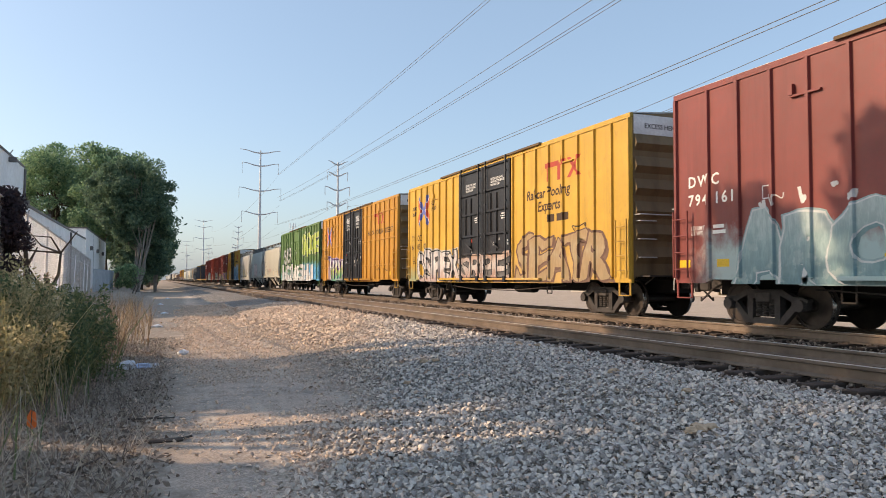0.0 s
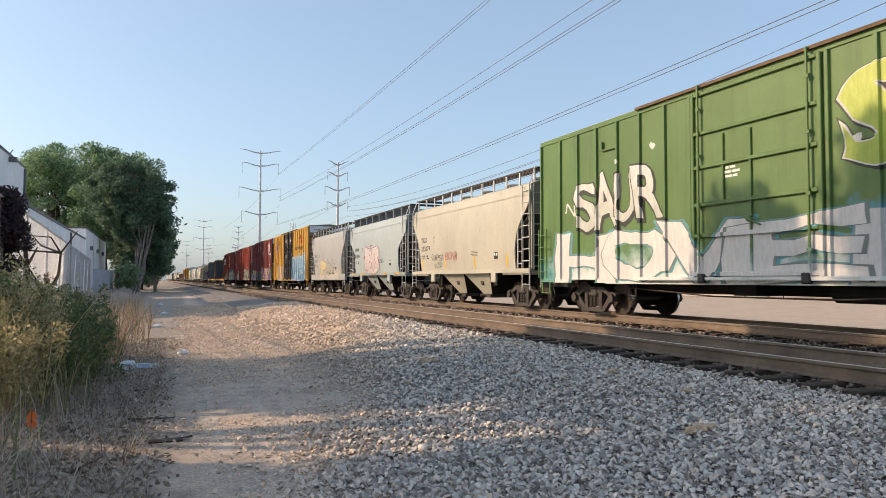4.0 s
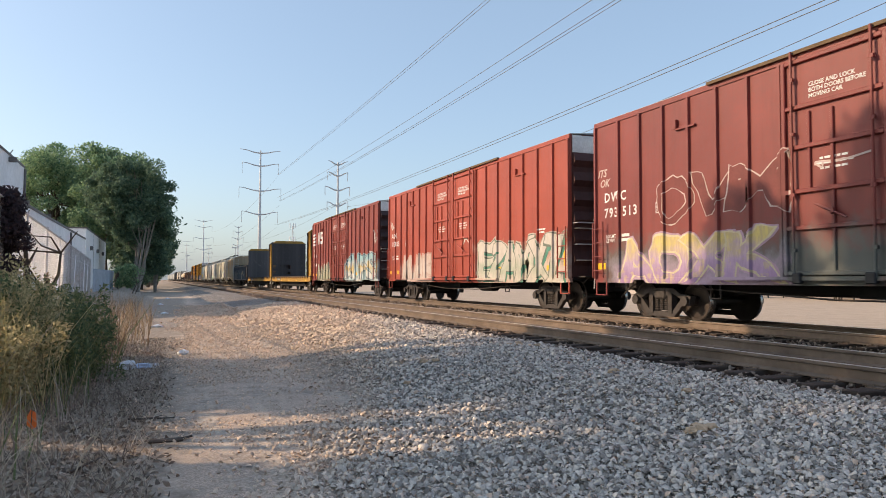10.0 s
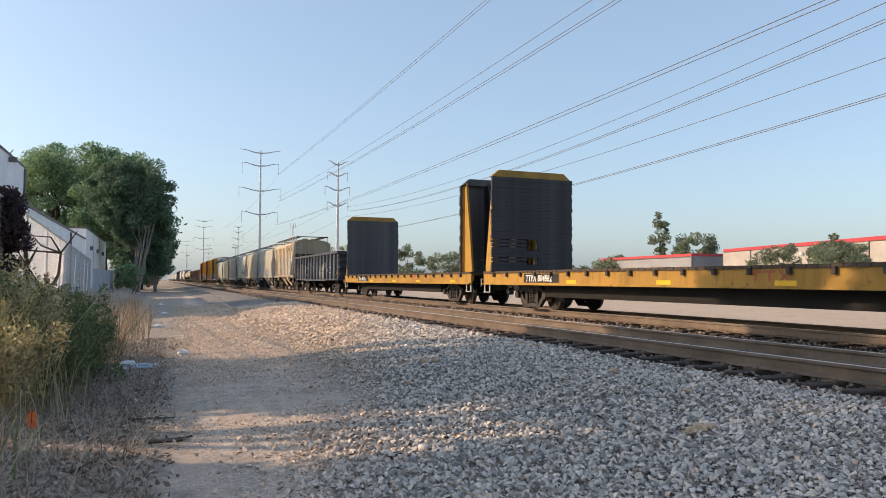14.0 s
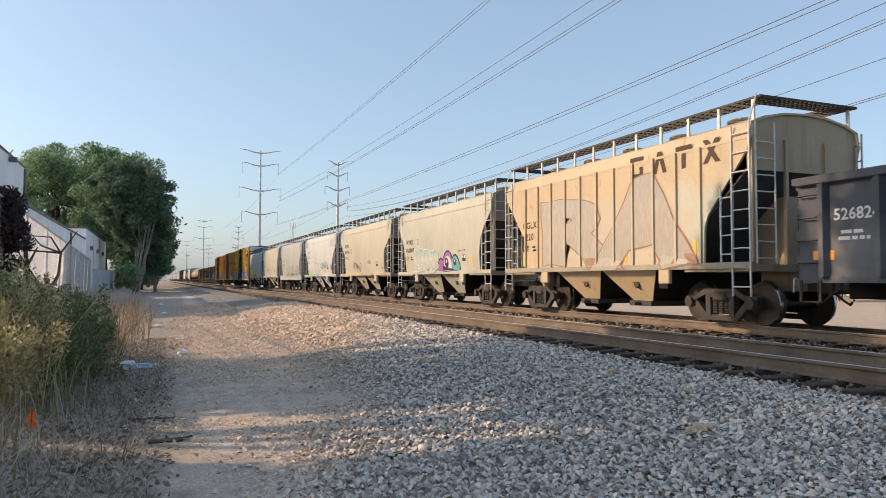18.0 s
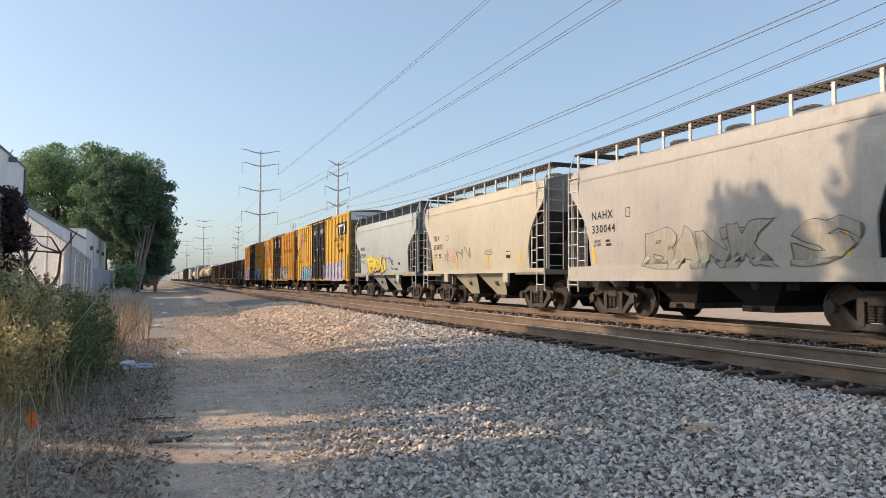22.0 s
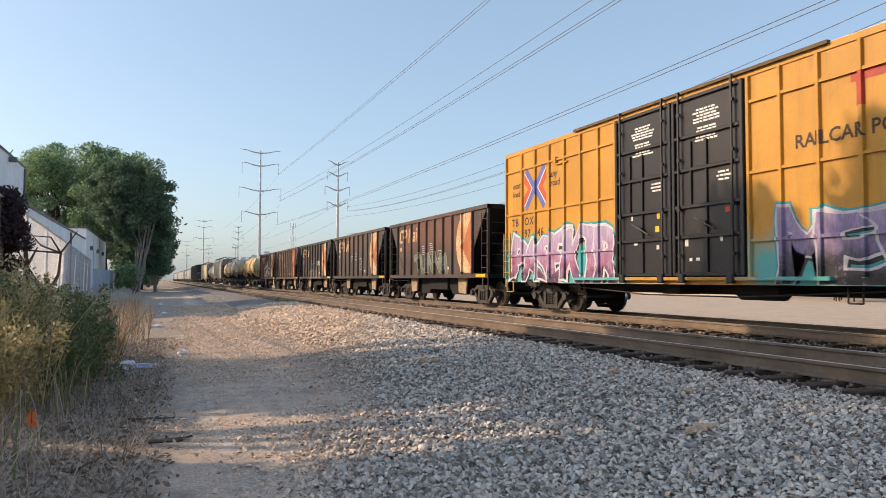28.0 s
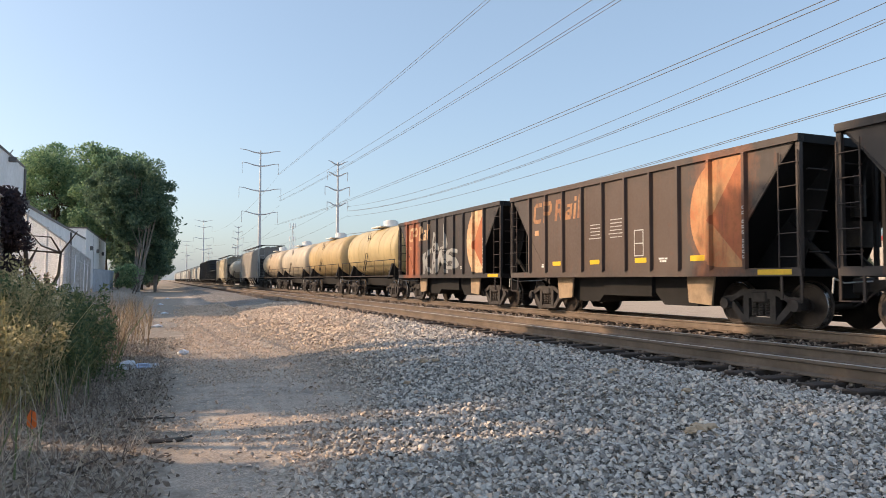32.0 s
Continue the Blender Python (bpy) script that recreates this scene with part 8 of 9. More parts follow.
    piece(c, "HU", -2.3, -5.9, 0.9, 2.0, [CW, (0.68, 0.68, 0.67)], (0.30, 0.34, 0.34), BLUE, 0.02, 0.14, 5, 0.06, None, "white block letters", 0.02)
    for y, z, q in ((-2.0, 3.3, 0.12), (-3.2, 2.62, 0.16), (-8.0, 4.0, 0.2), (-8.1, 3.4, 0.1), (-3.0, 4.6, 0.1), (4.6, 3.9, 0.1), (3.2, 4.1, 0.1)):
        scrawl(c, y, y - q, z - q * 0.7, z + q * 0.7, CW, int(abs(y) * 10), 5, 0.05)
    scrawl(c, -6.6, -7.1, 1.2, 1.7, (0.03, 0.07, 0.16), 3, 7, 0.016)
    scrawl(c, -7.6, -8.1, 1.25, 1.6, (0.03, 0.07, 0.16), 5, 9, 0.016)
    scrawl(c, 6.9, 6.4, 2.7, 3.1, CW, 8, 7, 0.03)
    c, h = covered_hopper(71.0, 81.80, BEIGE, "beige two-bay covered hopper with a rounded side and dark tags", mark="TILX", number="333079")
    piece(c, "QJPSR", 3.0, 1.7, 1.72, 2.02, [(0.12, 0.11, 0.10)], CK, None, 0, -0.02, 3, 0.08, turn=0.3)
    piece(c, "ECSD", 2.7, 1.9, 1.45, 1.68, [(0.12, 0.11, 0.10)], CK, None, 0, -0.02, 5, 0.08, turn=0.3)
    piece(c, "BONA", 1.5, 0.3, 1.7, 2.05, [(0.50, 0.22, 0.18)], CK, None, 0, 0.0, 7, 0.08)
    c, h = covered_hopper(82.85, 93.0, PALE, "pale green-grey two-bay covered hopper with a pink and white piece", kind="angle", sill=(0.34, 0.40, 0.38), mark="WFRX", number="809281", hatch_posts=9)
    piece(c, "BENES", 1.7, -0.75, 1.5, 2.6, [(0.58, 0.50, 0.50), (0.68, 0.62, 0.60), (0.66, 0.64, 0.62)], (0.38, 0.035, 0.08), None, 0.022, 0.10, 7, 0.14, (0.52, 0.44, 0.44), "pale pink bubble letters outlined in crimson", 0.14, 1.12)
    scrawl(c, 2.0, 1.75, 2.0, 2.25, (0.40, 0.05, 0.10), 3, 5, 0.04)
    scrawl(c, 0.6, 0.2, 1.75, 2.0, (0.40, 0.05, 0.10), 5, 7, 0.02)
    scrawl(c, 0.7, 0.4, 2.72, 2.82, (0.40, 0.05, 0.10), 4, 5, 0.02)
    c, h = covered_hopper(94.3, 104.23, GREY, "dusty grey-tan two-bay covered hopper with a yellow outlined piece", [(-3.2, 1.9, 1.1, 1.55, (0.56, 0.50, 0.36), 0.6)], mark="NAHX", number="330079", deep=True)
    piece(c, "P", 1.75, 0.45, 1.25, 2.15, [(0.60, 0.48, 0.25), (0.66, 0.55, 0.32)], (0.17, 0.14, 0.12), (0.55, 0.47, 0.32), 0.03, 0.13, 3, 0.1, None, "pale yellow letter shapes")
    piece(c, "AN", 0.15, -1.6, 1.25, 2.15, [(0.36, 0.38, 0.32), (0.46, 0.44, 0.36), (0.40, 0.40, 0.36)], (0.20, 0.18, 0.16), None, 0.03, 0.10, 5, 0.12)
    scrawl(c, -1.75, -2.6, 1.55, 1.9, CK, 5, 9, 0.016)
    scrawl(c, -2.05, -2.4, 1.95, 2.05, CK, 6, 5, 0.014)
    c, h = boxcar(105.5, 122.30, (0.56, 0.31, 0.04), "yellow boxcar with black plug doors and a blue bubble-lettered piece", [(-7.5, -2.1, 0.6, 2.1, (0.26, 0.42, 0.56), 0.9), (2.6, 6.2, 0.6, 1.6, (0.60, 0.46, 0.30), 0.7)], BLACKD, [], grab=m_grab_yellow, end_colour=(0.22, 0.15, 0.07))
    pool_marks(c, h, 0, "plain", "662720")
    piece(c, "PWES", -2.15, -6.9, 0.9, 2.75, [(0.14, 0.28, 0.46), (0.22, 0.40, 0.56), (0.34, 0.50, 0.62)], (0.62, 0.68, 0.70), (0.24, 0.42, 0.56), 0.03, 0.10, 4, 0.18, None, "blue bubble letters with white outlines", 0.14, 1.14)
    for y, z, q, col in ((-3.0, 1.9, 0.16, (0.62, 0.20, 0.10)), (-4.2, 1.65, 0.2, (0.70, 0.44, 0.06)), (-5.0, 2.1, 0.2, (0.55, 0.24, 0.16)), (-5.9, 1.5, 0.18, (0.70, 0.44, 0.06)), (-6.3, 1.9, 0.3, (0.50, 0.26, 0.2))):
        scrawl(c, y, y - q, z - q * 0.5, z + q * 0.5, col, int(abs(y) * 10), 5, 0.07)
    piece(c, "ROUB", 5.8, 2.7, 0.95, 2.0, [(0.64, 0.48, 0.34), (0.70, 0.58, 0.44), (0.66, 0.50, 0.34)], (0.66, 0.44, 0.16), (0.66, 0.52, 0.34), 0.02, 0.11, 2, 0.14, None, "cream bubble letters")
    scrawl(c, 1.8, 0.9, 2.7, 3.3, CW, 5, 11, 0.022)
    scrawl(c, 1.7, 1.0, 2.45, 2.9, CW, 12, 9, 0.018)
    scrawl(c, 0.62, 0.30, 3.3, 4.6, CW, 8, 9, 0.022)
    c, h = boxcar(123.93, 140.72, (0.24, 0.045, 0.038), "maroon boxcar with white line logo and purple and yellow piece", [(-8.5, -6.2, 0.6, 2.1, (0.12, 0.26, 0.24), 0.75), (-2.4, 8.0, 0.6, 1.8, (0.07, 0.12, 0.11), 0.8), (-6.8, -2.0, 0.6, 1.5, (0.66, 0.54, 0.16), 0.9), (2.4, 7.6, 0.6, 1.35, (0.46, 0.34, 0.46), 0.8)], end_colour=(0.035, 0.02, 0.026))
    red_marks(c, h, "DWC", "793 513", "worm")
    lettering(c, "WWW", -h + 2.38, 3.45, 0.20, m_white)
    bars(c, -h + 1.45, 3.62, 0.75, 1, m_white, h=0.17, seed=2)
    lettering(c, "EXCESS HEIGHT CAR", -1.2, 4.72, 0.12, m_ink, x=-1.2, end=-h - 0.014)
    piece(c, "BUETCH", -1.6, -6.9, 0.88, 2.0, [(0.28, 0.13, 0.36), (0.36, 0.20, 0.46), (0.46, 0.30, 0.54)], (0.72, 0.60, 0.16), (0.68, 0.56, 0.18), 0.045, 0.06, 5, 0.12, (0.10, 0.05, 0.12), "purple block letters outlined in yellow")
    piece(c, "AOXK", 7.3, 2.6, 0.9, 1.9, [(0.40, 0.26, 0.46), (0.54, 0.40, 0.56), (0.70, 0.58, 0.20)], (0.70, 0.62, 0.40), (0.50, 0.34, 0.46), 0.04, 0.06, 8, 0.16, None, "purple and yellow sprayed letters", 0.14)
    piece(c, "OVM", 5.9, 2.3, 2.3, 3.25, [(0.20, 0.042, 0.036)], (0.66, 0.55, 0.50), None, 0.022, 0.05, 3, 0.2, None, "thin white outlined letters", 0.2)
    scrawl(c, -2.2, -3.1, 3.0, 4.2, (0.62, 0.46, 0.42), 3, 13, 0.02)
    scrawl(c, -7.7, -8.25, 2.7, 3.8, (0.66, 0.55, 0.50), 8, 13, 0.022)
    scrawl(c, -6.9, -7.4, 3.0, 3.3, (0.66, 0.55, 0.50), 5, 7, 0.022)
    scrawl(c, 1.6, 0.6, 2.9, 3.1, (0.62, 0.50, 0.46), 6, 7, 0.018)
    lettering(c, "ITS\n OK", 8.25, 3.62, 0.20, can((0.66, 0.55, 0.50)), lean=0.3)
    c, h = boxcar(141.95, 158.62, (0.40, 0.072, 0.042), "red-orange boxcar with faded white and green sprayed lettering", [(-8.4, -2.2, 0.6, 1.9, (0.56, 0.50, 0.42), 0.8), (-6.6, -2.4, 1.2, 1.9, (0.12, 0.30, 0.22), 0.6), (2.4, 6.3, 0.6, 1.6, (0.56, 0.44, 0.38), 0.75)], end_colour=(0.08, 0.025, 0.022), rust=0.1)
    red_marks(c, h, "AOK", "11 305", "none")
    piece(c, "EZAMXZ", -2.4, -8.0, 0.9, 2.15, [(0.58, 0.54, 0.46), (0.44, 0.48, 0.38), (0.64, 0.60, 0.54), (0.62, 0.58, 0.52)], (0.16, 0.19, 0.15), (0.58, 0.54, 0.46), 0.03, 0.07, 3, 0.2, (0.08, 0.28, 0.20), "faded cream and green block letters", 0.14, 1.14)
    for y in (-3.4, -5.0, -6.8):
        scrawl(c, y, y - 0.5, 1.7, 2.0, (0.10, 0.30, 0.22), int(-y * 7), 5, 0.09)
    piece(c, "MUBE", 6.1, 2.5, 0.9, 1.95, [(0.58, 0.48, 0.42), (0.66, 0.58, 0.52), (0.60, 0.46, 0.40)], (0.50, 0.30, 0.24), (0.60, 0.50, 0.44), 0.02, 0.10, 7, 0.16, None, "faded white bubble letters")
    scrawl(c, 8.0, 7.4, 3.4, 3.8, CW, 7, 9, 0.02)
    scrawl(c, -0.9, -1.4, 2.2, 2.5, CW, 3, 6, 0.02)
    c, h = boxcar(160.40, 177.22, (0.27, 0.048, 0.034), "red boxcar with white striped logo and blue, white and yellow piece", [(-8.5, -1.6, 0.6, 1.9, (0.42, 0.58, 0.58), 0.85), (2.4, 6.7, 0.6, 1.5, (0.34, 0.36, 0.25), 0.75)], None, None, end_colour=(0.05, 0.026, 0.028))
    red_marks(c, h, "NS", "471 164", "stripes")
    piece(c, "AUPS", -1.7, -7.6, 0.9, 2.3, [(0.66, 0.66, 0.62), CW, (0.66, 0.46, 0.10), CW, (0.30, 0.54, 0.58)], (0.10, 0.16, 0.20), (0.44, 0.62, 0.62), 0.04, 0.07, 9, 0.14, (0.30, 0.34, 0.34), "white, yellow and aqua letters with dark outlines", 0.08, 1.16)
    piece(c, "WAMA", 6.4, 2.7, 0.9, 1.95, [(0.40, 0.42, 0.28), (0.48, 0.44, 0.30), (0.40, 0.42, 0.34)], (0.62, 0.60, 0.50), (0.34, 0.32, 0.24), 0.03, 0.06, 4, 0.2, (0.14, 0.13, 0.12), "grey-green letters outlined in white", 0.2)
    scrawl(c, -7.6, -8.2, 2.9, 3.6, CW, 7, 11, 0.018)
    bulkhead_flat(178.5, 197.35, "yellow empty bulkhead flatcar with a black slatted end wall", "TTPX 804882", True, 1)
    bulkhead_flat(198.45, 217.3, "yellow empty bulkhead flatcar with grey slatted end walls", "TTPX 804518", False, 2)
    c, h = gondola(219.0, 233.72, (0.064, 0.073, 0.092), "dark grey ribbed gondola with faded pale tags", [(3.0, 6.8, 1.0, 1.9, (0.20, 0.20, 0.20), 0.5), (-6.6, 2.0, 1.1, 2.2, (0.12, 0.15, 0.17), 0.5)])
    piece(c, "GW", -1.9, -3.7, 1.05, 1.95, [(0.30, 0.30, 0.27), (0.40, 0.39, 0.35), (0.42, 0.36, 0.26)], (0.44, 0.43, 0.40), None, 0.03, 0.07, 4, 0.1, None, "faded pale bubble letters")
    piece(c, "ANK", 5.2, 2.2, 1.1, 2.0, [(0.15, 0.16, 0.17), (0.22, 0.22, 0.21)], (0.24, 0.24, 0.23), None, 0.02, 0.06, 5, 0.2)
    scrawl(c, 1.2, -1.0, 1.3, 2.2, (0.22, 0.25, 0.27), 4, 9, 0.03)
    scrawl(c, -4.4, -4.8, 1.5, 1.8, (0.55, 0.55, 0.52), 9, 6, 0.03)
    c, h = covered_hopper(234.85, 245.3, (0.64, 0.50, 0.33), "rust-stained cream ribbed covered hopper with faded lettering", [(-3.6, 2.6, 1.3, 3.0, (0.48, 0.45, 0.38), 0.55), (-4.9, -3.4, 1.6, 3.0, (0.44, 0.50, 0.44), 0.6)], kind="boxy", boxy=True, eave=4.10, rust=0.75, rustcol=(0.42, 0.22, 0.09), dirt=0.3, mark="CGLX", number="4220", sill=(0.38, 0.34, 0.27))
    for i, y in enumerate((-1.15, -2.0, -2.8, -3.65)):
        quads = []
        for pts in (([(0, 0), (0.5, 0), (0.5, 0.12), (0, 0.12)], [(0, 0), (0.14, 0), (0.14, 0.6), (0, 0.6)], [(0, 0.48), (0.5, 0.48), (0.5, 0.6), (0, 0.6)], [(0.36, 0), (0.5, 0), (0.5, 0.3), (0.36, 0.3)]) if i == 0 else
                    ([(0, 0), (0.14, 0), (0.32, 0.6), (0.18, 0.6)], [(0.36, 0), (0.5, 0), (0.32, 0.6), (0.18, 0.6)]) if i == 1 else
                    ([(0, 0.47), (0.52, 0.47), (0.52, 0.6), (0, 0.6)], [(0.19, 0), (0.33, 0), (0.33, 0.48), (0.19, 0.48)]) if i == 2 else
                    ([(0, 0), (0.15, 0), (0.52, 0.6), (0.37, 0.6)], [(0.37, 0), (0.52, 0), (0.15, 0.6), (0, 0.6)])):
            quads.append(([(y - 0.3 - p[0], 3.42 + p[1] * 0.85) for p in pts], 0))
        decal(c, "block_shape", quads, [m_ink_brown], -1.615, "faded brown block shape")
    piece(c, "RA", 2.4, -3.3, 1.45, 3.25, [(0.46, 0.42, 0.36), (0.50, 0.44, 0.36), (0.46, 0.44, 0.40)], (0.36, 0.20, 0.13), None, 0.03, 0.14, 4, 0.1, None, "faded grey letter shapes with brown edges", 0.03)
    c, h = covered_hopper(246.45, 256.55, BEIGE, "beige two-bay covered hopper with purple sprayed domes and white outlined letters", mark="WFRX", number="803087")
    piece(c, "PEEKS", 2.6, 0.1, 1.38, 2.2, [(0.50, 0.52, 0.46), (0.60, 0.60, 0.54), (0.34, 0.48, 0.48)], (0.70, 0.70, 0.64), (0.40, 0.46, 0.42), 0.02, 0.09, 6, 0.18, (0.36, 0.40, 0.37), "pale letters outlined in white and teal", 0.18, 1.1)
    dome_piece(c, -1.1, 1.36)
    scrawl(c, -2.2, -2.9, 2.0, 2.12, (0.40, 0.10, 0.08), 6, 9, 0.012)
    c, h = covered_hopper(257.85, 268.04, (0.60, 0.555, 0.43), "cream two-bay covered hopper with grey scrawled tags", kind="angle", mark="AOKX", number="497236")
    scrawl(c, 1.9, 1.0, 1.4, 2.0, (0.14, 0.10, 0.08), 3, 10, 0.016)
    scrawl(c, 1.2, 0.1, 1.35, 1.95, (0.22, 0.14, 0.10), 8, 10, 0.016)
    scrawl(c, -3.4, -4.0, 1.4, 1.7, (0.2, 0.16, 0.12), 5, 7, 0.012)
    c, h = covered_hopper(269.3, 279.6, WHITE, "white two-bay covered hopper with blue tags and a green patch", [(2.0, 4.6, 1.0, 1.55, (0.16, 0.42, 0.14), 0.85), (-2.0, -0.6, 1.3, 1.9, (0.58, 0.54, 0.40), 0.6)], kind="boxy", mark="AOKX", number="5620")
    decal(c, "repaint_patch", [([(-3.3, 3.15), (-4.9, 3.15), (-4.9, 3.62), (-3.3, 3.62)], 0)], [can((0.50, 0.49, 0.45))], -1.612, "grey repainted patch")
    decal(c, "repaint_patch", [([(-1.4, 1.45), (-2.2, 1.45), (-2.2, 1.95), (-1.4, 1.95)], 0)], [can((0.60, 0.56, 0.40))], -1.612, "tan repainted patch")
    piece(c, "ROKJ", 2.2, -0.4, 1.36, 2.1, [(0.58, 0.60, 0.58), (0.66, 0.64, 0.60)], (0.10, 0.13, 0.30), None, 0.018, 0.09, 2, 0.14, None, "white letters outlined in thin blue", 0.12)
    piece(c, "ONM", -0.6, -2.6, 1.75, 2.15, [(0.22, 0.42, 0.46), (0.46, 0.56, 0.54)], (0.05, 0.10, 0.14), None, 0.03, 0.04, 4, 0.1)
    scrawl(c, -3.6, -4.3, 1.4, 2.0, (0.06, 0.08, 0.22), 8, 11, 0.03)
    scrawl(c, 4.75, 3.85, 3.3, 3.62, (0.20, 0.20, 0.36), 5, 12, 0.02)
    c, h = covered_hopper(281.05, 291.25, (0.475, 0.475, 0.46), "grey-tan two-bay covered hopper with grey outlined tags", [(-3.8, 1.8, 1.1, 1.6, (0.38, 0.38, 0.33), 0.6)], mark="NAHX", number="330044", deep=True)
    piece(c, "BANK S", 1.6, -3.6, 1.22, 2.05, [(0.36, 0.37, 0.32), (0.42, 0.40, 0.36)], (0.12, 0.13, 0.12), None, 0.022, 0.08, 7, 0.18, None, "grey letters with dark outlines", 0.1)
    c, h = covered_hopper(292.65, 302.92, BEIGE, "beige two-bay covered hopper with brown scrawled tags", mark="TILX", number="333073")
    piece(c, "OO", 2.45, 1.75, 1.7, 2.15, [(0.62, 0.46, 0.42), (0.60, 0.48, 0.44)], (0.30, 0.16, 0.16), None, 0.03, 0.08, 4, 0.06)
    scrawl(c, 2.8, 2.4, 1.55, 2.25, (0.30, 0.22, 0.18), 5, 9, 0.016)
    scrawl(c, 1.5, 0.8, 1.75, 2.1, (0.22, 0.20, 0.20), 4, 8, 0.018)
    scrawl(c, 0.8, 0.2, 1.8, 2.3, (0.22, 0.20, 0.20), 9, 6, 0.018)
    c, h = covered_hopper(304.0, 314.35, PALE, "pale grey two-bay covered hopper with a yellow and blue piece", kind="angle", sill=(0.34, 0.40, 0.38), mark="WFRX", number="809298", hatch_posts=9)
    piece(c, "FAX", 2.55, 0.0, 1.42, 2.1, [(0.70, 0.52, 0.02), CY, (0.80, 0.68, 0.08)], (0.08, 0.06, 0.20), CY, 0.03, 0.09, 8, 0.14, (0.10, 0.07, 0.24), "yellow letters with dark violet shade", 0.1, 1.12)
    piece(c, "1", -0.25, -0.75, 1.42, 1.98, [CY, (0.80, 0.68, 0.08)], (0.08, 0.06, 0.20), None, 0.04, 0.06, 3, 0.06)
    scrawl(c, -0.7, -1.4, 1.9, 2.1, (0.10, 0.08, 0.26), 4, 6, 0.02)
    lettering(c, "BREAK\n RULES", -1.5, 1.82, 0.11, can((0.10, 0.08, 0.26)), -1.612)
    scrawl(c, -1.55, -2.0, 1.45, 1.6, (0.10, 0.08, 0.26), 7, 9, 0.016)
    scrawl(c, -2.0, -2.5, 1.4, 1.55, (0.10, 0.08, 0.26), 9, 9, 0.016)
    c, h = boxcar(315.65, 332.47, YEL, "yellow boxcar with black plug doors and blue and violet sprayed lettering", [(-7.0, -1.6, 0.6, 1.75, (0.50, 0.46, 0.58), 0.7), (2.2, 7.0, 0.6, 1.25, MAG, 0.85)], BLACKD, [], grab=m_grab_yellow, end_colour=(0.22, 0.15, 0.07))
    pool_marks(c, h, 0, "blackwhite", "660271", site=True)
    piece(c, "CINCO", 6.45, 2.35, 0.9, 1.85, [(0.06, 0.36, 0.58), SKY, (0.16, 0.52, 0.68), (0.42, 0.58, 0.66)], (0.10, 0.05, 0.14), MAG, 0.035, 0.085, 11, 0.03, None, "sky blue block letters with a magenta halo", 0.02, 1.0)
    piece(c, "WILOBES", -1.7, -6.8, 0.9, 1.95, [(0.50, 0.50, 0.56), (0.30, 0.24, 0.52), (0.62, 0.60, 0.66), (0.28, 0.30, 0.56)], (0.62, 0.60, 0.68), (0.55, 0.50, 0.60), 0.03, 0.05, 3, 0.25, (0.34, 0.30, 0.50), "violet and white tangled letters", 0.22, 1.25)
    scrawl(c, 4.6, 3.5, 2.2, 2.7, (0.60, 0.14, 0.05), 4, 9, 0.025)
    scrawl(c, 8.35, 7.35, 2.9, 3.6, (0.10, 0.07, 0.05), 7, 12, 0.022)
    c, h = boxcar(333.95, 351.03, ORA, "orange-yellow grid-sided boxcar with grey and cream sprayed lettering", [(-6.4, -2.0, 0.6, 1.6, (0.48, 0.36, 0.24), 0.5)], BLACKD, [], True, grab=m_grab_yellow, end_colour=(0.22, 0.15, 0.07))
    pool_marks(c, h, 0, "grid", "639206")
    piece(c, "MKSW", -2.0, -5.7, 0.9, 2.1, [GREYP, (0.55, 0.52, 0.48), (0.30, 0.29, 0.28)], (0.10, 0.09, 0.09), None, 0.04, 0.04, 3, 0.25, (0.16, 0.14, 0.13), "grey and white angular letters", 0.3, 1.25)
    piece(c, "EX", 5.6, 3.3, 0.9, 2.0, [(0.66, 0.56, 0.34), (0.66, 0.60, 0.45)], (0.35, 0.25, 0.12), None, 0.03, 0.07, 6, 0.2, None, "cream letters")
    c, h = boxcar(352.62, 369.42, ORA, "orange-yellow grid-sided boxcar with purple, teal and white pieces", [(-8.4, -2.0, 0.6, 1.75, (0.03, 0.36, 0.38), 0.9), (2.0, 8.5, 0.6, 2.1, (0.02, 0.36, 0.40), 0.92)], BLACKD, [], True, grab=m_grab_yellow, end_colour=(0.22, 0.15, 0.07))
    pool_marks(c, h, 0, "grid", "639746")
    piece(c, "MEVST", -2.9, -7.4, 0.9, 2.1, [CK, (0.12, 0.10, 0.14), (0.34, 0.26, 0.46), (0.44, 0.34, 0.55)], (0.66, 0.62, 0.66), (0.05, 0.36, 0.40), 0.035, 0.06, 2, 0.18, CK, "violet and black letters outlined in white", 0.14, 1.12)
    piece(c, "PASEKTR", 7.9, 2.3, 0.9, 2.3, [(0.10, 0.05, 0.10), (0.42, 0.16, 0.30), (0.48, 0.34, 0.55), (0.50, 0.42, 0.62)], (0.70, 0.66, 0.70), (0.02, 0.36, 0.40), 0.04, 0.06, 7, 0.18, CK, "violet and pink letters outlined in white", 0.14, 1.14)
    dark = (0.050, 0.041, 0.038)
    brown = (0.082, 0.064, 0.056)
    c, h = ore_hopper(370.9, 382.15, (0.075, 0.052, 0.046), "weathered brown-black ore hopper with cream emblem and grey tags", [(-3.0, 3.6, 2.3, 3.6, (0.17, 0.07, 0.045), 0.6)])
    piece(c, "TUNNA", 2.0, -1.9, 1.22, 2.05, [(0.10, 0.12, 0.13), (0.26, 0.28, 0.27), (0.20, 0.22, 0.22)], (0.42, 0.40, 0.20), None, 0.025, 0.05, 3, 0.15, None, "faded grey letters outlined in yellow", 0.1)
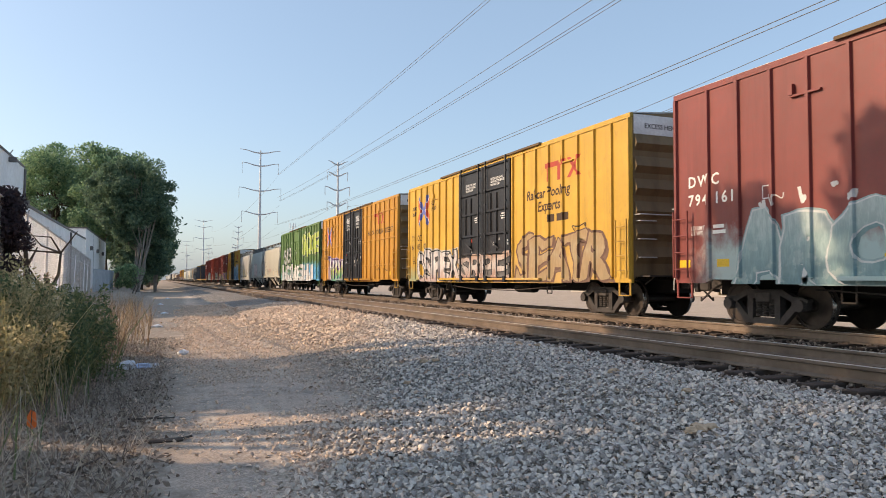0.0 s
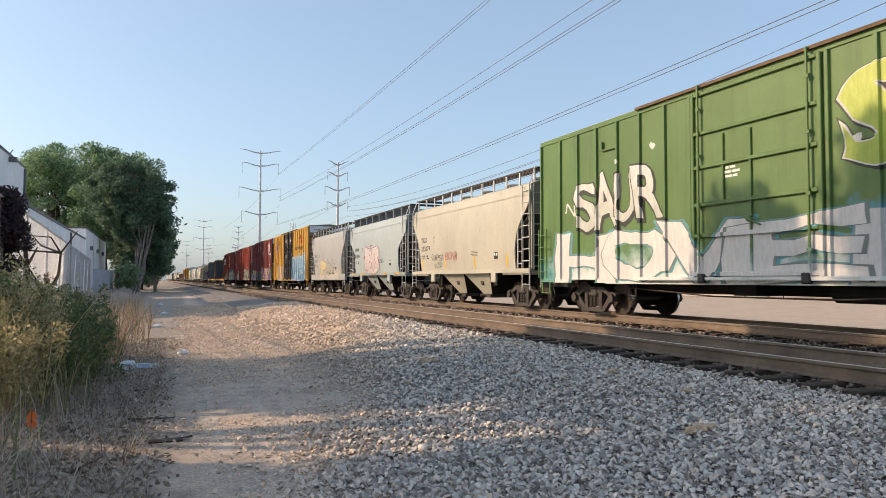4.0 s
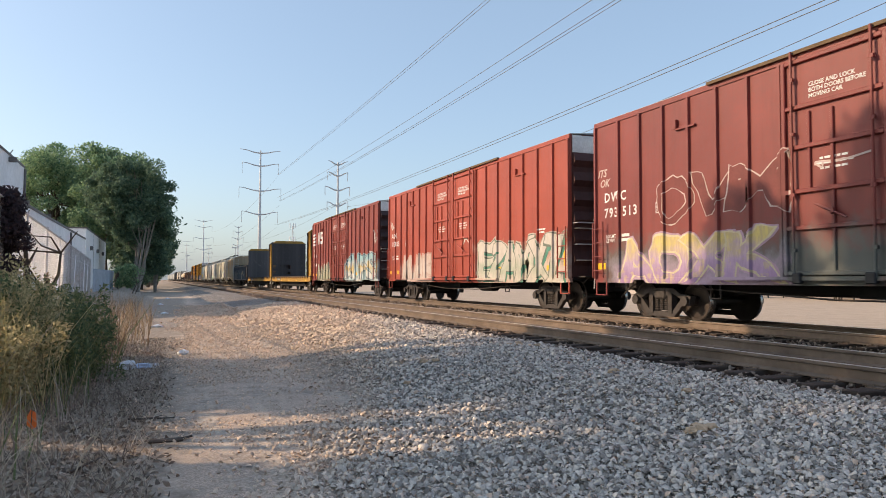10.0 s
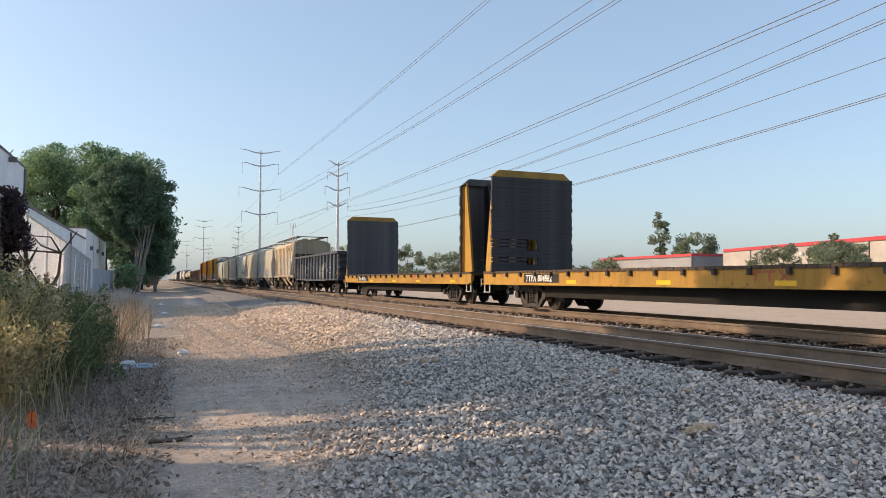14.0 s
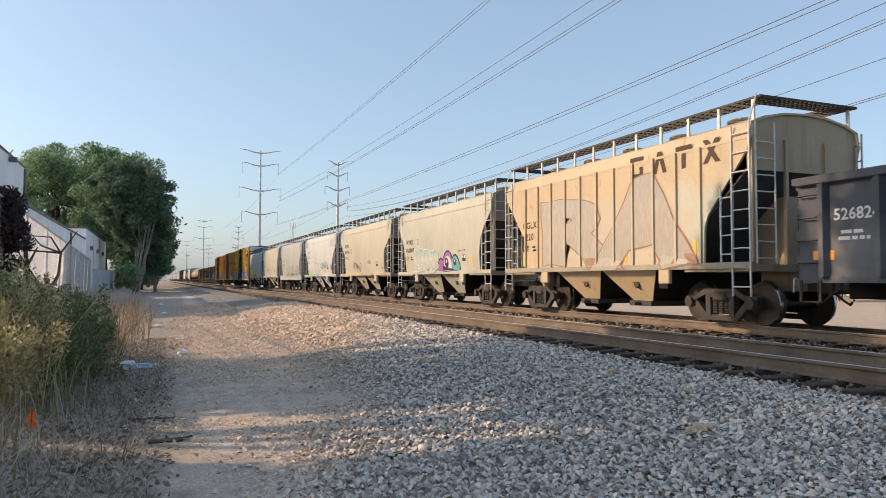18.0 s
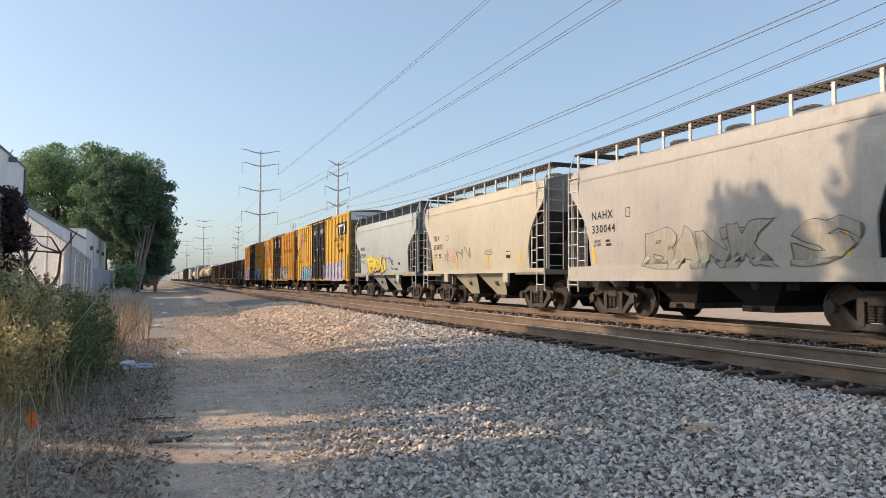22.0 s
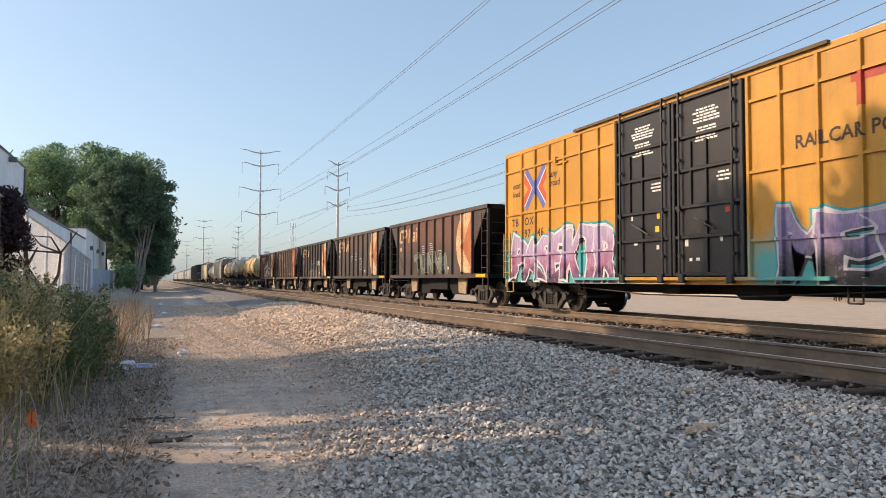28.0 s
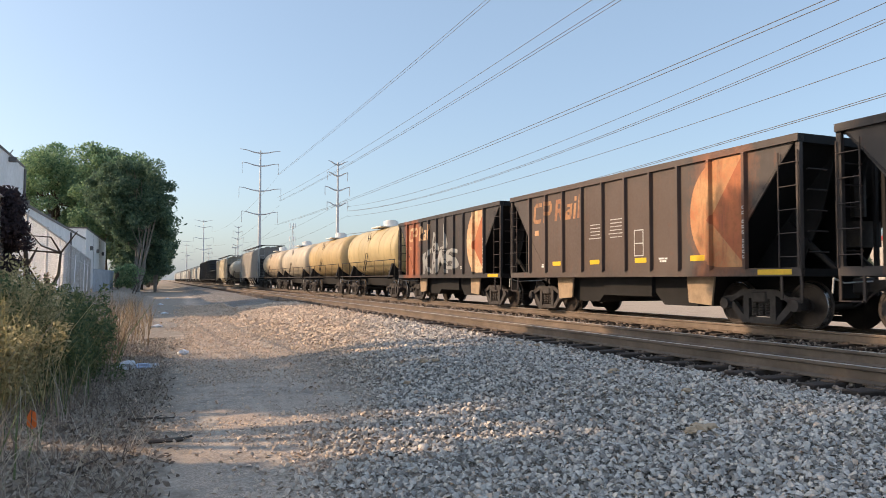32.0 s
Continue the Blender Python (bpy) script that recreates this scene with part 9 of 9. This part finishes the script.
    ore_hopper(382.95, 394.3, brown, "dull brown ore hopper with faded cream emblem", [(-2.0, 4.0, 2.6, 3.6, (0.12, 0.07, 0.05), 0.6)])
    c, h = ore_hopper(394.95, 406.05, dark, "black ore hopper with cream and red emblem and pale tags", [(-2.2, 1.6, 1.0, 1.75, (0.22, 0.19, 0.15), 0.6)], number="750")
    piece(c, "CRME", -1.05, -1.95, 1.97, 2.3, [(0.62, 0.62, 0.60)], CK, None, 0, 0.03, 3, 0.06)
    scrawl(c, 1.6, 0.2, 1.3, 1.8, (0.36, 0.36, 0.35), 6, 9, 0.016)
    scrawl(c, -0.2, -1.2, 1.35, 1.7, (0.36, 0.36, 0.35), 8, 7, 0.014)
    ore_hopper(406.8, 418.1, brown, "rusty brown ore hopper with a faded red emblem", [(-4.4, -3.0, 1.0, 3.6, (0.32, 0.12, 0.055), 0.7), (-2.6, 4.4, 1.0, 3.6, (0.12, 0.075, 0.055), 0.5)], 1.0)
    c, h = ore_hopper(418.85, 429.7, dark, "black ore hopper with white tags and an orange-red end panel", [(2.6, 4.4, 1.0, 3.6, (0.34, 0.10, 0.04), 0.9)])
    piece(c, "KAMS", 2.0, -1.6, 1.22, 2.2, [(0.30, 0.30, 0.29), (0.46, 0.46, 0.44)], (0.06, 0.06, 0.06), None, 0.03, 0.03, 5, 0.2, None, "pale grey letters", 0.2)
    piece(c, "AJ", 1.2, -0.6, 2.2, 3.1, [(0.40, 0.40, 0.38)], CK, None, 0, 0.0, 8, 0.2, turn=0.3)
    cream = (0.64, 0.49, 0.25)
    for a, b, col, r in ((430.5, 441.2, cream, 0.3), (442.0, 453.3, (0.60, 0.43, 0.21), 0.4), (454.0, 466.0, (0.64, 0.54, 0.40), 0.25), (466.8, 478.6, (0.64, 0.50, 0.34), 0.2)):
        tank_car(a, b, col, "cream tank car with rust stains and a white dome", r)
    covered_hopper(480.0, 498.0, (0.42, 0.39, 0.36), "long grey three-bay covered hopper", eave=4.35, bays=3, hatch_posts=14)
    tank_car(499.0, 517.0, (0.60, 0.53, 0.43), "pale cream tank car with white dome", 0.15, 1.42)
    covered_hopper(518.2, 540.0, (0.56, 0.48, 0.36), "long tan three-bay covered hopper", eave=4.4, bays=3, hatch_posts=14)
    gondola(541.2, 556.5, (0.035, 0.035, 0.038), "black open gondola far back in the train")
    for a, b in ((557.6, 575.0), (576.2, 593.6)):
        boxcar(a, b, (0.05, 0.05, 0.055), "charcoal grey boxcar far back in the train", white_end=False)
    a = 595.0
    far = ((0.42, 0.42, 0.40), (0.50, 0.49, 0.45), (0.36, 0.38, 0.36), (0.10, 0.08, 0.075), (0.45, 0.44, 0.42))
    for i in range(15):
        covered_hopper(a, a + 16.6, far[i % 5], "pale grey covered hopper far down the track" if i % 5 != 3 else "brown covered hopper far down the track", bays=3, hatch_posts=4, eave=4.2)
        a += 18.0


build_train()
# ---- small things ----
def build_small():
    rng = np.random.default_rng(31)
    m_bag = plain("white_plastic", (0.78, 0.80, 0.84), 0.4, 0.0, 0.08)
    m_bag2 = plain("blue_white_plastic", (0.50, 0.60, 0.78), 0.4, 0.0, 0.2)
    m_flag = plain("orange_flag", (0.75, 0.16, 0.03), 0.6, 0.0, 0.2)
    m_wood = plain("grey_dead_wood", (0.09, 0.072, 0.06), 0.9, 0.0, 0.5)
    m_tan = plain("tan_rock", (0.58, 0.43, 0.29), 0.9, 0.0, 0.3, 8.0)

    def lump(c, r, seed, flat=0.6):
        g = random.Random(seed)
        bm = bmesh.new()
        bmesh.ops.create_icosphere(bm, subdivisions=2, radius=1)
        for v in bm.verts:
            n = noise.noise(v.co * 1.6 + Vector((seed, seed * 2, 0)))
            v.co = Vector((v.co.x * r[0], v.co.y * r[1], max(v.co.z, -0.4) * r[2])) * (1 + 0.55 * n)
        s = Shape()
        bm.verts.index_update()
        s.add([v.co + Vector(c) for v in bm.verts], [[v.index for v in f.verts] for f in bm.faces])
        bm.free()
        return s
    t = thing("litter", "crumpled white and blue plastic litter", "litter", at=(-0.30, 13.0, ground_z(-0.3, 13.0)))
    part("bag", lump((-0.10, 0, 0.05), (0.16, 0.12, 0.10), 3), m_bag, t)
    part("wrapper", lump((0.12, 0.02, 0.03), (0.17, 0.10, 0.06), 7), m_bag2, t, "blue and white wrapper")
    part("wrapper", lump((0.30, 0.05, 0.03), (0.10, 0.08, 0.06), 9), m_bag, t)
    single("litter", lump((0, 0, 0.04), (0.11, 0.09, 0.07), 5), m_bag, "crumpled white plastic cup", "litter", at=(0.55, 15.6, ground_z(0.55, 15.6)))
    for i, (x, y) in enumerate(((0.1, 24.0), (0.3, 45.0), (0.9, 60.0), (0.4, 33.0))):
        single("litter", lump((0, 0, 0.03), (0.16, 0.12, 0.06), 15 + i), m_bag, "small scrap of white litter", "litter", at=(x, y, ground_z(x, y)))
    t = thing("marker_flag", "small orange marker flag on a wire", "flag", at=(-1.05, 7.6, ground_z(-1.05, 7.6)))
    part("wire", Shape().rod((0, 0, 0), (0.01, 0, 0.30), 0.004, 5), m_wood, t)
    s = Shape()
    s.add([(0, 0, 0.30), (0.05, 0.01, 0.26), (0.06, 0.0, 0.14), (0.01, 0.0, 0.12), (-0.035, 0.015, 0.16), (-0.03, 0.01, 0.24)], [(0, 1, 2, 3), (0, 3, 4, 5)])
    s.add([(0, 0.004, 0.30), (0.05, 0.014, 0.26), (0.06, 0.004, 0.14), (0.01, 0.004, 0.12), (-0.035, 0.019, 0.16), (-0.03, 0.014, 0.24)], [(3, 2, 1, 0), (5, 4, 3, 0)])
    part("flag", s, m_flag, t)
    for i, (x, y, a, ln) in enumerate(((-0.25, 8.6, -0.4, 0.5), (-0.6, 6.2, 1.0, 0.5), (-0.3, 10.6, 0.1, 0.5))):
        s = Shape()
        p = Vector((0, 0, 0.02))
        for j in range(4):
            q = p + Vector((math.cos(a + 0.25 * (j % 2)), math.sin(a + 0.3 * (j % 2)), 0.01)) * ln / 4
            s.rod(p, q, 0.014 - 0.002 * j, 6, r2=0.012 - 0.002 * j)
            if j == 2:
                s.rod(p, p + Vector((math.cos(a + 1.0), math.sin(a + 1.0), 0.1)) * ln * 0.3, 0.007, 5, r2=0.003)
            p = q
        single("stick", s, m_wood, "dead grey stick lying on the soil", "stick", "sticks", at=(x, y, ground_z(x, y)))
    # broken timber slab at the path's edge
    single("bark_slab", Shape().soft_box(-0.16, 0.16, -0.04, 0.04, 0.0, 0.03, 0.012).rod((0.12, 0, 0.02), (0.24, 0.05, 0.03), 0.012, 6), m_wood, "dark rotten slab of wood on the soil", "wood", at=(0.12, 7.35, ground_z(0.12, 7.35)))
    # pale tan rocks among the ballast
    for i, (x, y, r) in enumerate(((4.32, 4.83, 0.075), (4.43, 4.82, 0.06), (4.22, 4.82, 0.065), (4.36, 4.93, 0.05), (5.32, 7.5, 0.06), (5.42, 7.55, 0.05), (3.9, 10.4, 0.07), (4.05, 10.3, 0.06), (6.0, 11.2, 0.06), (6.1, 11.4, 0.07), (5.85, 11.3, 0.05), (6.25, 11.0, 0.06), (5.2, 6.0, 0.06), (3.2, 9.2, 0.05))):
        single("rock", lump((0, 0, 0.03), (r, r * 0.75, r * 0.6), 40 + i), m_tan, "pale tan broken rock among grey ballast", "rock", "tan rocks", at=(x, y, ground_z(x, y) + 0.03))
    # long weeds standing in the dry patch
    m_twig = plain("bleached_twig", (0.46, 0.40, 0.31), 0.9, 0.0, 0.2)
    for i, (x, y, h, lx) in enumerate(((-0.72, 8.9, 0.62, 0.05), (-1.55, 9.2, 1.15, 0.55), (-1.75, 8.8, 0.9, 0.5), (-1.25, 6.6, 0.6, 0.3), (-1.0, 5.9, 0.55, 0.35), (-0.75, 6.2, 0.4, -0.2), (-0.55, 5.6, 0.5, 0.25), (-1.9, 10.0, 1.5, 0.3), (-0.35, 20.0, 0.95, -0.1), (-0.3, 22.0, 1.1, 0.1))):
        s = Shape()
        s.rod((0, 0, 0), (lx * 0.4, 0.02, h * 0.55), 0.006, 5, r2=0.005).rod((lx * 0.4, 0.02, h * 0.55), (lx, 0, h), 0.005, 5, r2=0.002)
        for q in (0.5, 0.65, 0.8):
            s.rod((lx * q * 0.9, 0, h * q), (lx * q + 0.10 * (1 if i % 2 else -1), 0.04, h * (q + 0.12)), 0.003, 4, r2=0.001)
        single("dry_stem", s, m_twig, "bleached dry weed stem", "weed stem", "dry stems", at=(x, y, ground_z(x, y) - 0.01))


build_small()


def motions():
    """Keys the train and its turning wheels."""
    times = [0.0, 1 / 30, 0.5] + [float(i) for i in range(1, 32)] + [31.5, 32.0 - 1 / 30, 32.0]
    for car, mid in CARS:
        walk(car, [(t, pose(XC, mid - train_way(t), RT)) for t in times])
    for sets, k in zip(WHEELSETS, (-1, 1)):
        rows = []
        for i in range(32 * FPS + 1):
            turn = math.degrees(train_way(i / FPS) / WHEEL_R) % 360
            rows.append((i / FPS, pose(0, k * HALF_BASE, WHEEL_R, turn)))
        walk(sets[0], rows)
        made = sets[0].animation_data
        for w in sets[1:]:
            w.rotation_mode = "QUATERNION"
            keys = w.animation_data_create()
            keys.action = made.action
            keys.action_slot = made.action_slot


motions()
